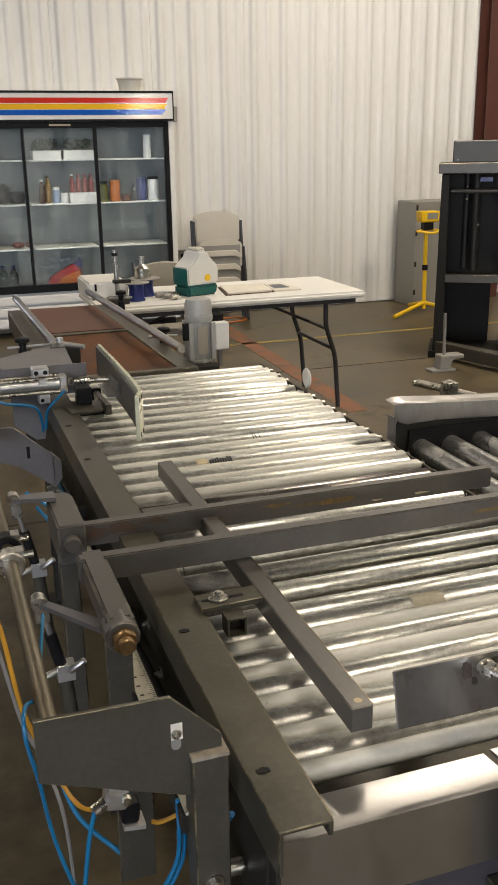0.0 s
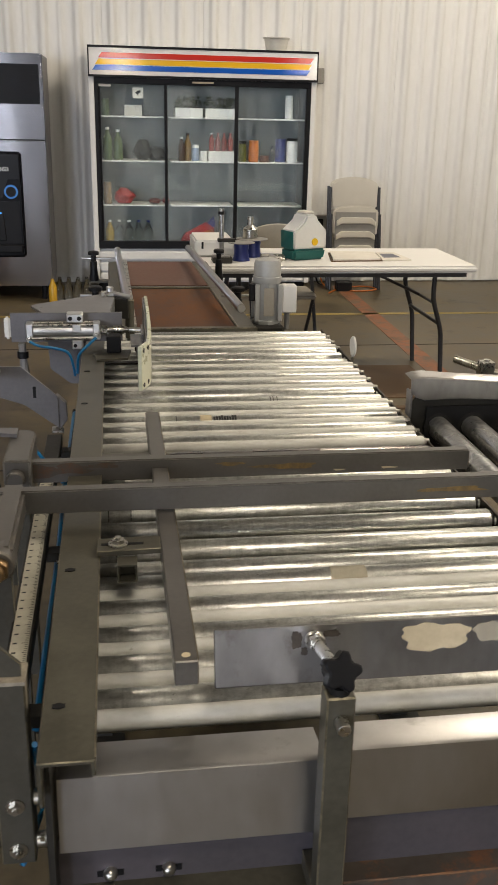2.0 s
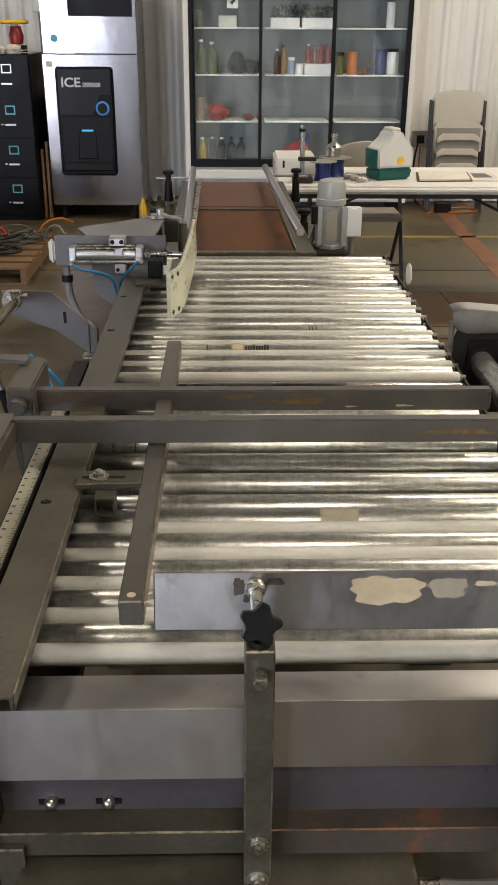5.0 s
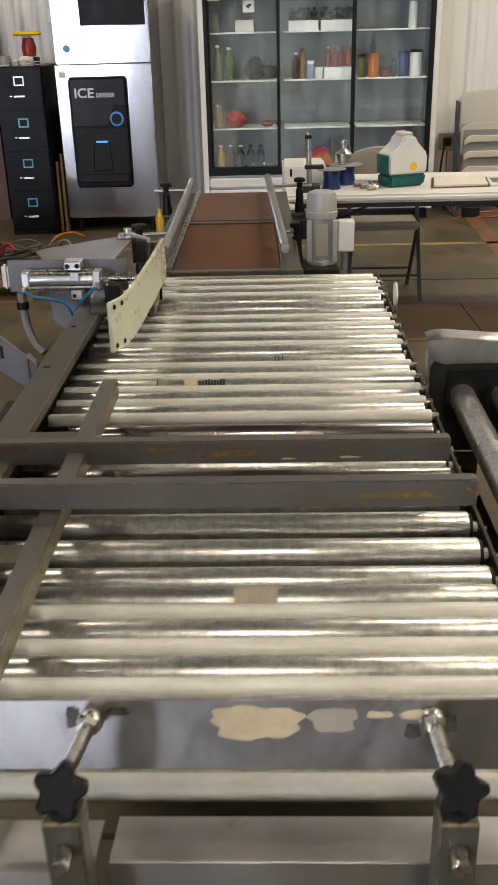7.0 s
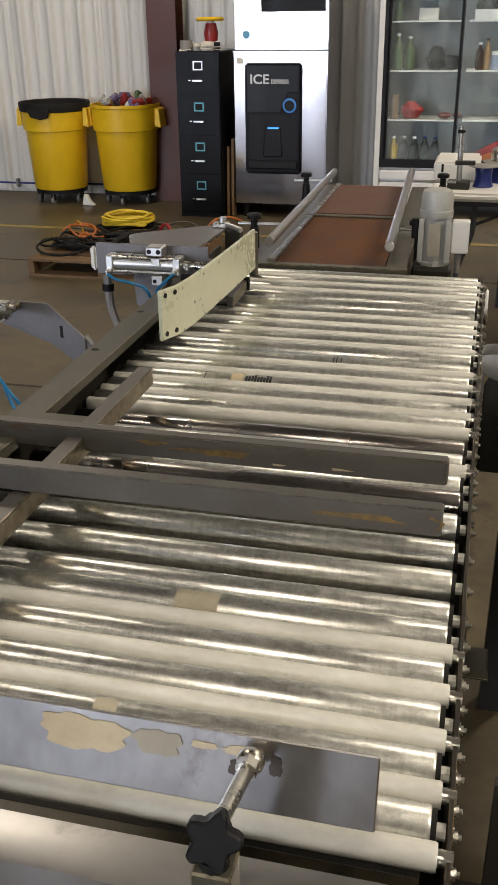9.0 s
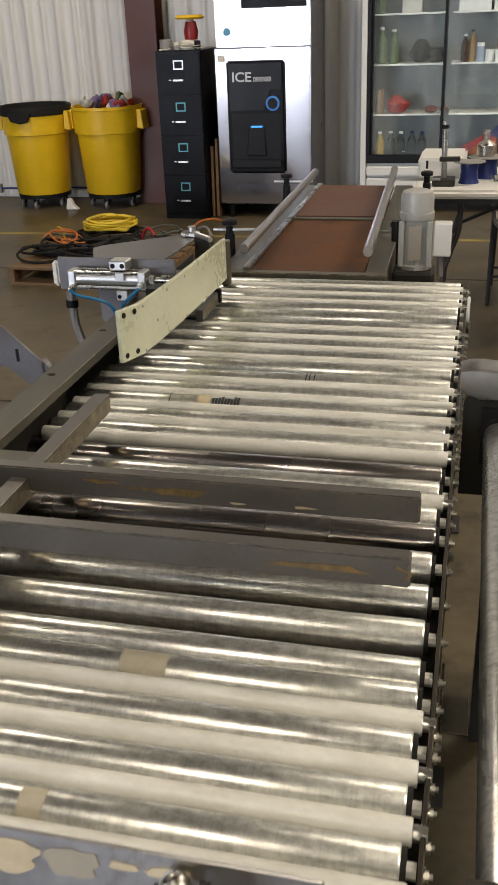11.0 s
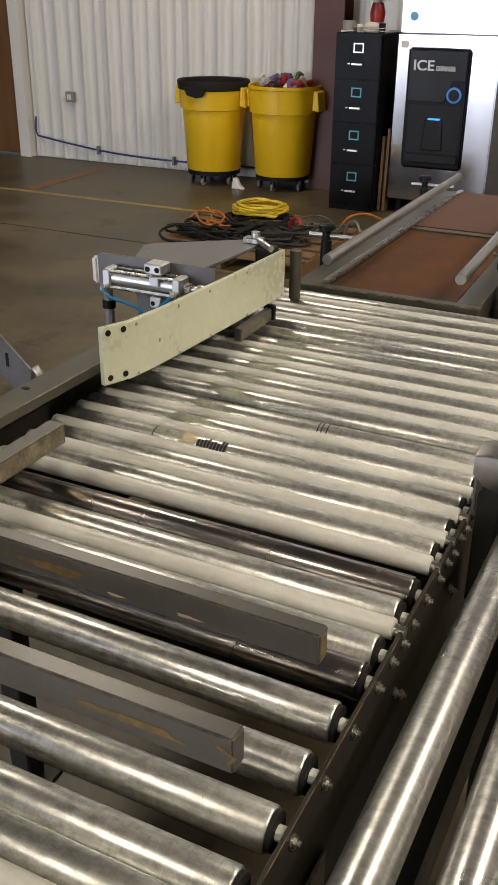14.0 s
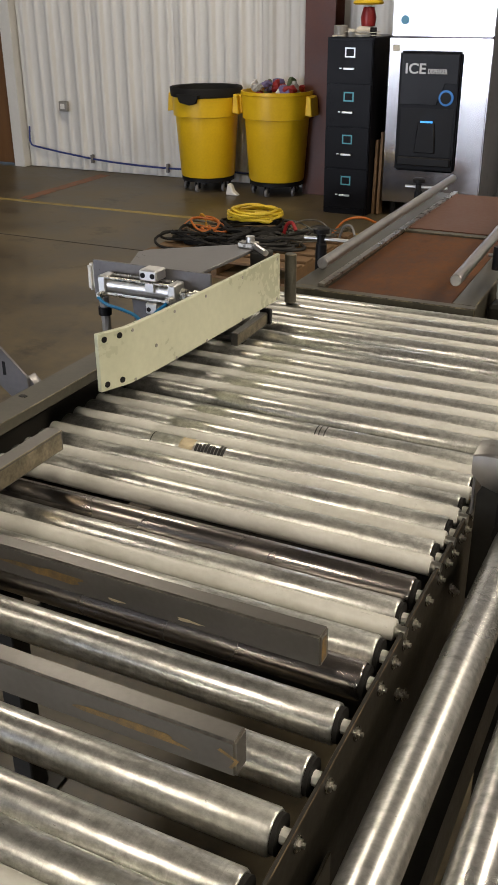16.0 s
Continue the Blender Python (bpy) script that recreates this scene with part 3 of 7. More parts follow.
steel = None
for y in STEEL_Y:
    if abs(y - 1.147) < 1e-3 or abs(y - 0.935) < 1e-3:
        roller(y, 0.0258, 0.026, 0.838, RZ - 0.001, CHROME, "dark polished steel roller", RUBBER)
    elif steel is None:
        steel = roller(y, 0.0262, 0.026, 0.836, RZ, GALV, "galvanised steel roller", RUBBER)
        sy = y
    else:
        again(steel, (0, y - sy, 0))
white = None
for y in WHITE_Y:
    if white is None:
        white = roller(y, 0.0155, 0.024, 0.845, RZ + 0.0105, WHITE_SLEEVE, "cream plastic-sleeved roller", BOLT)
        wy = y
    else:
        again(white, (0, y - wy, 0))

# side plate on the open side with its bolts, and the channel rail on the other
part("side_plate", box(0.8532, 0.03, 0.50, 0.859, 2.46, 0.786), SIDE, conv, "thin grey side plate with chipped edges", bevel=0.001)
part("side_channel", box(0.829, 0.04, 0.52, 0.853, 2.45, 0.60), DARK, conv)
nut = None
for i, y in enumerate(STEEL_Y + WHITE_Y):
    if nut is None:
        nut = bolt_part((0.8592, y, RZ - 0.004), "x", conv, 0.0066, 0.0035)
        ny = y
    else:
        again(nut, (0, y - ny, 0 if i < len(STEEL_Y) else -0.004))
for y in (0.55, 1.02, 1.3, 1.75, 2.2):
    again(nut, (0, y - ny, -0.075))
    again(nut, (0, y - ny + 0.03, -0.10))
rail = slab([(-0.016, 0.806), (-0.016, 0.868), (0.05, 0.868), (0.05, 0.846), (0.044, 0.846), (0.044, 0.862), (-0.010, 0.862), (-0.010, 0.806)], "y", -0.025, 2.2)
part("top_rail", rail, GREY, conv, "grey painted channel rail with scuffed edges", bevel=0.0015)
part("worn_edge", box(0.0487, -0.02, 0.8664, 0.0506, 2.19, 0.8684), WORN, conv, "bare metal edge")
part("rail_web", box(-0.010, 0.0, 0.52, -0.004, 2.42, 0.861), DARK, conv)
part("lower_rail", box(-0.010, 0.0, 0.49, 0.03, 2.42, 0.519), DARK, conv)
for y in (0.08, 0.437, 1.32, 1.62, 2.0):
    slot = box(-0.004, y - 0.004, 0.868, 0.012, y + 0.004, 0.8692)
    rod((0.004, y, 0.868), (0.004, y, 0.8695), 0.006, 10, bm=slot)
    part("rail_slot", slot, BLACK, conv, "small dark slot")
for y in (0.05, 0.16, 0.25, 0.34, 0.52, 0.6, 0.9, 1.1):
    bolt_part((-0.0165, y, 0.80 - 0.05 * (int(y * 100) % 3)), "-x", conv, 0.007, 0.006)
for y in (0.12, 1.15, 2.3):
    for x in (0.0, 0.80):
        part("leg", box(x, y, 0.005, x + 0.05, y + 0.05, 0.52), DARK, conv, bevel=0.003)
        part("foot_plate", box(x - 0.03, y - 0.03, 0.0, x + 0.08, y + 0.08, 0.008), DARK, conv)
    part("cross_beam", box(0.0, y, 0.54, 0.83, y + 0.04, 0.60), DARK, conv)
part("drive_chain_cover", box(0.1, 0.75, 0.42, 0.62, 0.83, 0.47), RUSTY, conv)
part("under_tray", box(0.05, 1.2, 0.44, 0.8, 2.3, 0.452), DARK, conv)

# cover and beams at the near end
cover = slab([(0.105, 0.792), (0.036, 0.800), (0.032, 0.798), (0.028, 0.690), (0.031, 0.690), (0.036, 0.794), (0.105, 0.788)], "x", 0.0, 0.33)
part("end_cover", cover, STAINLESS, conv, "brushed stainless cover with a folded edge")
cover = slab([(0.112, 0.790), (0.050, 0.799), (0.046, 0.797), (0.044, 0.692), (0.047, 0.692), (0.051, 0.793), (0.112, 0.786)], "x", 0.345, 0.87)
part("end_cover", cover, STAINLESS, conv, "brushed stainless cover with a folded edge")
part("end_panel", box(-0.005, 0.052, 0.60, 0.87, 0.058, 0.69), DARKPLATE, conv, "blue-grey painted end panel")
part("end_beam", box(-0.005, 0.012, 0.575, 0.335, 0.06, 0.615), GREY, conv, bevel=0.002)
part("end_beam", box(0.34, 0.018, 0.565, 0.87, 0.06, 0.61), RUSTY, conv, "rusty beam", bevel=0.002)
for x in (0.06, 0.135):
    part("slot", box(x - 0.017, 0.0505, 0.6255, x + 0.017, 0.0518, 0.6345), BLACK, conv)
    part("bolt", ball((x, 0.0500, 0.63), 0.0098), BOLT, conv, "domed bolt head")
part("gear_box_cover", box(0.02, -0.06, 0.30, 0.535, 0.03, 0.568), GREY, conv, bevel=0.006)
part("corner_angle", box(-0.03, 0.0, 0.52, 0.03, 0.03, 0.60), GREY, conv, bevel=0.002)
part("corner_post", box(-0.014, 0.02, 0.30, -0.006, 0.09, 0.85), DARK, conv, bevel=0.001)
fit_b = rod((0.537, -0.02, 0.548), (0.565, -0.02, 0.548), 0.012, 8)
rod((0.537, -0.02, 0.515), (0.565, -0.02, 0.515), 0.012, 8, bm=fit_b)
part("conduit_fitting", fit_b, BOLT, conv)
part("conduit", hose([(0.56, -0.02, 0.548), (0.62, -0.02, 0.545), (0.72, 0.0, 0.53), (0.85, 0.03, 0.50)], 0.011, hose([(0.56, -0.02, 0.515), (0.64, -0.03, 0.51), (0.75, -0.03, 0.48)], 0.011)), GREY_CABLE, conv, "grey flexible conduit")

# marks and tape left on the rollers
st = thing("tape_scrap", (0.33, 1.415, 0.7955), "scrap of cream tape and torn black label on a roller", "label")
def wrap(x0, x1, y, r, a0, a1, z=RZ, n=5, bm=None):
    """A thin skin round a roller, from angle a0 to a1 of the top."""
    bm = bm or bmn()
    row = []
    for i in range(n + 1):
        a = radians(a0 + (a1 - a0) * i / n)
        row.append([bm.verts.new((x, y + r * math.sin(a), z + r * math.cos(a))) for x in (x0, x1)])
    for p, q in zip(row, row[1:]):
        bm.faces.new((p[0], p[1], q[1], q[0]))
    bmesh.ops.recalc_face_normals(bm, faces=bm.faces)
    return bm
part("tape", wrap(0.300, 0.330, 1.4166, 0.0268, -75, 10), GLUE, st)
ink = bmn()
rnd = random.Random(4)
for k in range(9):
    xx = 0.334 + 0.007 * k
    wrap(xx, xx + 0.006, 1.4166, 0.0267, -60 + rnd.uniform(-8, 12), -5 + rnd.uniform(-14, 8), bm=ink)
part("torn_label", ink, INK, st)
ts = thing("tape_patch", (0.44, 0.289, 0.7955), "patch of cream tape on a steel roller", "tape", "tape patches")
THIN = mat("thin_tape", (0.46, 0.42, 0.32), (0.36, 0.33, 0.25), 0.5, 0, 30, 120, 0.05)
part("tape", wrap(0.425, 0.455, 0.289, 0.0268, -80, 15), THIN, ts)
ts = thing("tape_patch", (0.46, 0.535, 0.7955), "long patch of cream tape on a steel roller", "tape", "tape patches")
part("tape", wrap(0.45, 0.515, 0.535, 0.0268, -70, 20), THIN, ts)

for y, xs in ((1.5782, (0.512, 0.520, 0.531)), (1.4166, (0.236,)), (0.671, (0.075, 0.11)), (0.848, (0.06, 0.105))):
    for x in xs:
        part("wear_ring", wrap(x, x + 0.0022, y, 0.02635, -95, 60, n=8), INK, conv, "dark wear ring")

# ---- guide rail on its slotted bracket ----
gr = thing("guide_rail", (0.166, 0.7, 0.85), "grey square guide rail held over the rollers", "guide rail")
part("rail_bar", box(0.150, 0.143, 0.842, 0.182, 1.205, 0.880), BAR, gr, "square bar with paint worn off its edges", bevel=0.002)
part("worn_edge", box(0.1806, 0.146, 0.8786, 0.1824, 1.203, 0.8804), WORN, gr, "bare metal edge")
part("worn_face", box(0.1821, 0.15, 0.845, 0.1825, 1.2, 0.876), WORN, gr, "bare scraped face")
part("scuff", rod((0.166, 0.158, 0.8801), (0.166, 0.158, 0.8806), 0.006, 9), GLUE, gr)
br = slab([(0.045, 0.478), (0.150, 0.482), (0.150, 0.53), (0.045, 0.527)], "z", 0.868, 0.878)
part("slotted_bracket", br, GREY, gr, bevel=0.001)
part("slot", box(0.052, 0.499, 0.8782, 0.122, 0.507, 0.8786), BLACK, gr)
bolt_part((0.08, 0.503, 0.8786), "z", gr, 0.011, 0.007)
sbk = box(0.078, 0.447, 0.836, 0.081, 0.4779, 0.8675)
box(0.107, 0.447, 0.836, 0.110, 0.4779, 0.8675, sbk)
box(0.081, 0.447, 0.836, 0.107, 0.4779, 0.839, sbk)
box(0.081, 0.447, 0.8645, 0.107, 0.4779, 0.8675, sbk)
box(0.081, 0.470, 0.839, 0.107, 0.4779, 0.8645, sbk)
part("stop_block", sbk, GREY, gr, "short piece of square tube")
part("bracket", box(0.05, 0.90, 0.868, 0.150, 0.94, 0.876), GREY, gr, bevel=0.001)
SG = [(0.155, 1.90), (0.174, 1.90), (0.168, 2.08), (0.150, 2.08)]
SGW = [(0.1742, 1.90), (0.1748, 1.90), (0.1688, 2.08), (0.1682, 2.08)]
SGE = (0.158, 2.08)
gs = thing("short_guide", (0.19, 1.9, 0.82), "short worn steel guide under the pusher plate", "guide rail")
part("bar", slab(SG, "z", 0.806, 0.838), BAR, gs, bevel=0.002)
part("worn_face", slab(SGW, "z", 0.810, 0.835), WORN, gs, "bare scraped face")
part("end_block", box(SGE[0] - 0.012, SGE[1], 0.806, SGE[0] + 0.018, SGE[1] + 0.012, 0.846), BLACK, gs, bevel=0.002)
part("support", box(0.05, 1.94, 0.799, SGE[0] + 0.01, 1.96, 0.8055), DARK, gs)


def ragged(cx, cz, w, h, y, seed, bm=None):
    """A thin flake with an uneven outline on a face that looks to negative y."""
    rn = random.Random(seed)
    n = 18
    pts = []
    for i in range(n):
        a = 2 * math.pi * i / n
        r = 1 + 0.28 * math.sin(3 * a + seed) * rn.uniform(0.3, 1) + rn.uniform(-0.16, 0.16)
        pts.append((cx + w / 2 * math.cos(a) * r, cz + h / 2 * math.sin(a) * r))
    return slab(pts, "y", y - 0.0004, y - 0.0001, bm)


# ---- two swing bars across the bed ----
def swing_bar(name, y, z, x1, boss_y, lab):
    sb = thing(name, (0.35, y, z), lab, "swing bar", "swing bars")
    part("bar", box(-0.125, y, z - 0.044, x1, y + 0.025, z), BAR, sb, "dark bar with chipped paint", bevel=0.0025, seg=2)
    return sb


b1 = swing_bar("swing_bar", 0.838, 0.899, 0.815, 0.78, "dark steel swing bar with chipped paint across the rollers")
arc = [(-0.110 + 0.026 * math.cos(math.pi * k / 10), 0.962 + 0.026 * math.sin(math.pi * k / 10)) for k in range(11)]
part("pivot_block", slab([(-0.136, 0.802), (-0.084, 0.802)] + arc, "z", 0.84, 0.918), BAR, b1, bevel=0.004, seg=2)
part("pivot_pin", rod((-0.112, 0.78, 0.885), (-0.112, 0.80, 0.885), 0.017, 16), BAR, b1, bevel=0.003)
part("post", box(-0.13, 0.86, 0.40, -0.095, 0.90, 0.84), BRACKET, b1, bevel=0.002)
b2 = swing_bar("swing_bar", 0.620, 0.929, 0.816, 0.40, "dark steel swing bar with chipped yellow paint across the rollers")
part("pivot_link", box(-0.120, 0.40, 0.885, -0.078, 0.657, 0.930), BAR, b2, bevel=0.006, seg=2)
boss = rod((-0.100, 0.385, 0.905), (-0.100, 0.43, 0.905), 0.026, 24)
part("boss", boss, BAR, b2, bevel=0.003)
part("nut", rod((-0.100, 0.368, 0.905), (-0.100, 0.385, 0.905), 0.019, 6), BRONZE, b2, "bronze hexagon nut", bevel=0.001)
part("pin_end", rod((-0.100, 0.355, 0.905), (-0.100, 0.368, 0.905), 0.013, 16), BRONZE, b2, bevel=0.002)
part("post", slab([(-0.122, 0.45), (-0.122, 0.885), (-0.083, 0.885), (-0.083, 0.78), (-0.065, 0.70), (-0.065, 0.45)], "y", 0.41, 0.425), BRACKET, b2, bevel=0.001)
chips = ragged(0.70, 0.905, 0.13, 0.010, 0.620, 4)
part("paint_chip", chips, mat("ochre_primer", (0.27, 0.165, 0.05), (0.105, 0.078, 0.045), 0.55, 0.1, 55, 700, 0.05, contrast=0.4), b2, "ochre primer showing through")
mk = slab([(0.797, 0.914), (0.80, 0.917), (0.820, 0.908), (0.812, 0.896), (0.809, 0.897), (0.815, 0.907)], "y", 0.6194, 0.6198)
part("ochre_mark", mk, bpy.data.materials["ochre_primer"], b2)
for cx, cw, zz, h, s in ((0.535, 0.024, 0.864, 0.004, 1), (0.640, 0.034, 0.866, 0.0045, 2)):
    part("paint_chip", ragged(cx, zz, cw, h, 0.838, s), GLUE, b1, "pale scrape")
for cx, cw, zz, h, s in ((0.42, 0.13, 0.876, 0.012, 5), (0.31, 0.06, 0.884, 0.008, 7)):
    part("rust_patch", ragged(cx, zz, cw, h, 0.838, s), bpy.data.materials["ochre_primer"], b1, "brown worn patch")
RUST = mat("brown_rust_bloom", (0.115, 0.062, 0.038), (0.080, 0.070, 0.058), 0.55, 0.15, 45, 220, 0.1, contrast=0.3)
for cx, cw, zz, h, sd_ in ((-0.072, 0.075, 0.880, 0.030, 21), (-0.010, 0.075, 0.884, 0.022, 22), (0.055, 0.06, 0.889, 0.012, 23)):
    part("rust_patch", ragged(cx, zz, cw, h, 0.838 - 0.0004 * (sd_ - 21), sd_), RUST, b1, "brown rust bloom")
part("end_wear", box(0.8152, 0.841, 0.862, 0.8156, 0.854, 0.892), bpy.data.materials["ochre_primer"], b1)

# ---- stainless guide plate on two posts ----
gp = thing("guide_plate", (0.49, 0.11, 0.86), "stainless guide plate with dried cream glue patches", "guide plate")
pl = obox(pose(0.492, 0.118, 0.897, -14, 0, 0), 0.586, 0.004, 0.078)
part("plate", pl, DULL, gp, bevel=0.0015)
GP = pose(0.492, 0.118, 0.897, -14, 0, 0)


def blot(cx, cz, w, h, seed, material, parent, name="glue_patch"):
    """A ragged flat patch on the face of the plate."""
    rn = random.Random(seed)
    bm = bmn()
    n = 44
    vs = []
    ph = [rn.uniform(0, 6.28) for _ in range(4)]
    for i in range(n):
        a = 2 * math.pi * i / n
        c, s = math.cos(a), math.sin(a)
        k = max(abs(c), abs(s)) ** -0.6
        r = 1 + 0.07 * math.sin(3 * a + ph[0]) + 0.06 * math.sin(5 * a + ph[1]) + 0.05 * math.sin(9 * a + ph[2]) + rn.uniform(-0.04, 0.04)
        vs.append(bm.verts.new(GP @ Vector((cx + w / 2 * c * k * r * 0.85, -0.0026, cz + h / 2 * s * k * r * 0.85))))
    bm.faces.new(vs)
    ext = bmesh.ops.extrude_face_region(bm, geom=bm.faces[:])
    bmesh.ops.translate(bm, verts=[v for v in ext["geom"] if isinstance(v, bmesh.types.BMVert)], vec=GP.to_3x3() @ Vector((0, -0.0008, 0)))
    bmesh.ops.recalc_face_normals(bm, faces=bm.faces)
    return part(name, bm, material, parent)


blot(0.0, 0.014, 0.105, 0.042, 1, GLUE, gp)
blot(0.078, 0.017, 0.055, 0.03, 2, mat("thin_glue", (0.42, 0.37, 0.27), (0.33, 0.30, 0.24), 0.6), gp)
blot(0.125, 0.022, 0.03, 0.008, 3, GLUE, gp)
blot(0.165, 0.022, 0.045, 0.012, 5, GLUE, gp)
STAIN = mat("dark_oil_stain", (0.045, 0.035, 0.028), (0.09, 0.075, 0.06), 0.5, 0.3, 60, 200, 0.05)
for bx, bz, bw, bh, sd_ in ((-0.186, 0.020, 0.016, 0.026, 8), (-0.176, 0.004, 0.010, 0.012, 9), (-0.140, 0.026, 0.026, 0.010, 10), (0.158, 0.004, 0.018, 0.018, 11), (0.196, 0.012, 0.014, 0.024, 12)):
    blot(bx, bz, bw, bh, sd_, STAIN, gp, "stain")
for px_, kx in ((0.328, 0.0), (0.668, 0.0)):
    ps = thing("clamp_post", (px_, -0.02, 0.6), "grey steel post with a black star knob and threaded rod", "clamp post", "clamp posts")
    part("post", box(px_ - 0.017, -0.035, 0.56, px_ + 0.017, -0.003, 0.935), GREY, ps, bevel=0.002)
    part("brace", box(px_ - 0.017, -0.003, 0.58, px_ + 0.017, 0.051, 0.64), GREY, ps, bevel=0.001)
    for z in (0.645, 0.585):
        bolt_part((px_, -0.0352, z), "-y", ps, 0.010, 0.006)
    part("through_rod", rod((px_, -0.055, 0.905), (px_, -0.0352, 0.905), 0.008, 12), BOLT, ps, bevel=0.001)
    part("threaded_rod", rod((px_ - 0.002, -0.012, 0.958), (px_ - 0.001, 0.110, 0.922), 0.0075, 14), BOLT, ps)
    part("rod_end", ball((px_ - 0.001, 0.106, 0.924), 0.014, sz=0.9, bm=rod((px_ - 0.001, 0.085, 0.93), (px_ - 0.001, 0.1, 0.926), 0.011, 6)), BOLT, ps)
    kb = bmn()
    kc = Vector((px_, -0.022, 0.962))
    tilt = Matrix.Translation(kc) @ Euler((radians(62), 0, radians(10))).to_matrix().to_4x4()
    outline = []
    for i in range(40):
        a = 2 * math.pi * i / 40
        outline.append((0.0205 + 0.0042 * math.cos(5 * a), a))
    lo = [kb.verts.new(tilt @ Vector((r * math.cos(a), r * math.sin(a), -0.009))) for r, a in outline]
    hi = [kb.verts.new(tilt @ Vector((r * math.cos(a), r * math.sin(a), 0.009))) for r, a in outline]
    kb.faces.new(lo[::-1])
    kb.faces.new(hi)
    for i in range(40):
        kb.faces.new((lo[i], lo[(i + 1) % 40], hi[(i + 1) % 40], hi[i]))
    rod(tilt @ Vector((0, 0, -0.03)), tilt @ Vector((0, 0, -0.009)), 0.013, 14, bm=kb)
    part("star_knob", kb, BLACK, ps, "black plastic star knob", bevel=0.002)
    part("threads", rod((px_, -0.02, 0.925), (px_, -0.021, 0.945), 0.013, 12), RUBBER, ps)

# ---- mechanism beside the rail ----
def bracket(y, outline, lab, tube):
    bk = thing("bracket_plate", (-0.15, y, 0.8), lab, "bracket", "bracket plates")
    part("plate", slab(outline, "y", y, y + 0.006), BRACKET if tube else PLATE, bk, bevel=0.0008)
    if tube:
        part("box_tube", box(-0.080, y - 0.012, 0.622, -0.036, y + 0.03, 0.900), BRACKET, bk, bevel=0.002)
        part("torn_tape", box(-0.081, y - 0.0128, 0.896, -0.035, y + 0.031, 0.9012, box(-0.036, y - 0.008, 0.86, -0.0353, y + 0.004, 0.896)), DIRTY_TAPE, bk, "torn cream tape")
        oval = [(-0.096 + 0.006 * math.cos(t), 0.925 + (0.009 if math.sin(t) > 0 else -0.009) + 0.006 * math.sin(t)) for t in [k * math.pi / 8 + 0.1 for k in range(16)]]
        part("slot", slab(oval, "y", y - 0.0008, y - 0.0001), LAMP_GREY, bk, "pale oval slot")
        part("tape_scrap", box(-0.102, y - 0.0012, 0.924, -0.088, y - 0.0009, 0.946), PAPER, bk, "torn white label")
        bolt_part((-0.096, y - 0.0014, 0.932), "-y", bk, 0.004, 0.003)
        for z in (0.715, 0.645):
            part("spacer", rod((-0.0355, y + 0.005, z), (-0.0165, y + 0.005, z), 0.011, 14), BOLT, bk)
            bolt_part((-0.058, y - 0.0122, z), "-y", bk, 0.008, 0.006)
    else:
        part("gusset", slab([(-0.098, 0.80), (-0.062, 0.77), (-0.045, 0.79), (-0.045, 0.835), (-0.07, 0.86)], "y", y + 0.006, y + 0.03), PLATE, bk, bevel=0.001)
        part("slot", box(-0.128, y - 0.0006, 0.855, -0.120, y - 0.0001, 0.885), BLACK, bk)
        part("tab", box(-0.085, y - 0.02, 0.765, -0.055, y + 0.02, 0.770), BOLT, bk)
    return bk


bracket(0.10, [(-0.255, 0.985), (-0.101, 0.981), (-0.040, 0.918), (-0.040, 0.893), (-0.078, 0.840), (-0.255, 0.905)], "olive-grey steel bracket plate on a box tube beside the rail", True)
bracket(1.42, [(-0.278, 0.940), (-0.155, 0.938), (-0.066, 0.858), (-0.066, 0.772), (-0.15, 0.836), (-0.278, 0.882)], "grey steel bracket plate holding the shaft, daylight put into its colour", False)
sh = thing("adjusting_shaft", (-0.24, 0.7, 0.93), "worn round steel shaft along the conveyor", "shaft")
part("shaft", rod((-0.234, 0.106, 0.945), (-0.234, 1.419, 0.93), 0.0115, 20), OLD_SHAFT, sh)
for y, m_ in ((0.70, BLACK), (0.63, BOLT), (1.34, BOLT)):
    c = rod((-0.234, y - 0.014, 0.938), (-0.234, y + 0.014, 0.938), 0.024, 20)
    part("collar", c, m_, sh, bevel=0.002)
    part("clamp_screw", rod((-0.222, y, 0.95), (-0.196, y, 0.95), 0.006, 8, bm=box(-0.226, y - 0.012, 0.935, -0.212, y + 0.012, 0.962)), BOLT, sh)
rl = thing("measuring_scale", (-0.07, 0.55, 0.80), "cream measuring scale with black marks along the rail", "scale")
part("tape", box(-0.083, 0.12, 0.797, -0.056, 1.03, 0.801), RULER, rl)
tk = bmn()
for k in range(170):
    y = 0.13 + 0.0052 * k
    w = 0.010 if k % 10 == 0 else (0.007 if k % 5 == 0 else 0.0045)
    box(-0.057 - w, y, 0.8012, -0.057, y + 0.0011, 0.8014, tk)
    if k % 5 == 0:
        box(-0.0795, y - 0.002, 0.8012, -0.0735, y + 0.002, 0.8014, tk)
tagged(part("scale_printing", tk, INK, rl, smooth=False), kind="stuff")
part("carrier", box(-0.088, 0.12, 0.77, -0.052, 1.30, 0.7965), DARK, rl, bevel=0.001)
for y in (0.2, 0.7, 1.25):
    part("standoff", box(-0.055, y, 0.75, -0.017, y + 0.03, 0.769), DARK, rl)

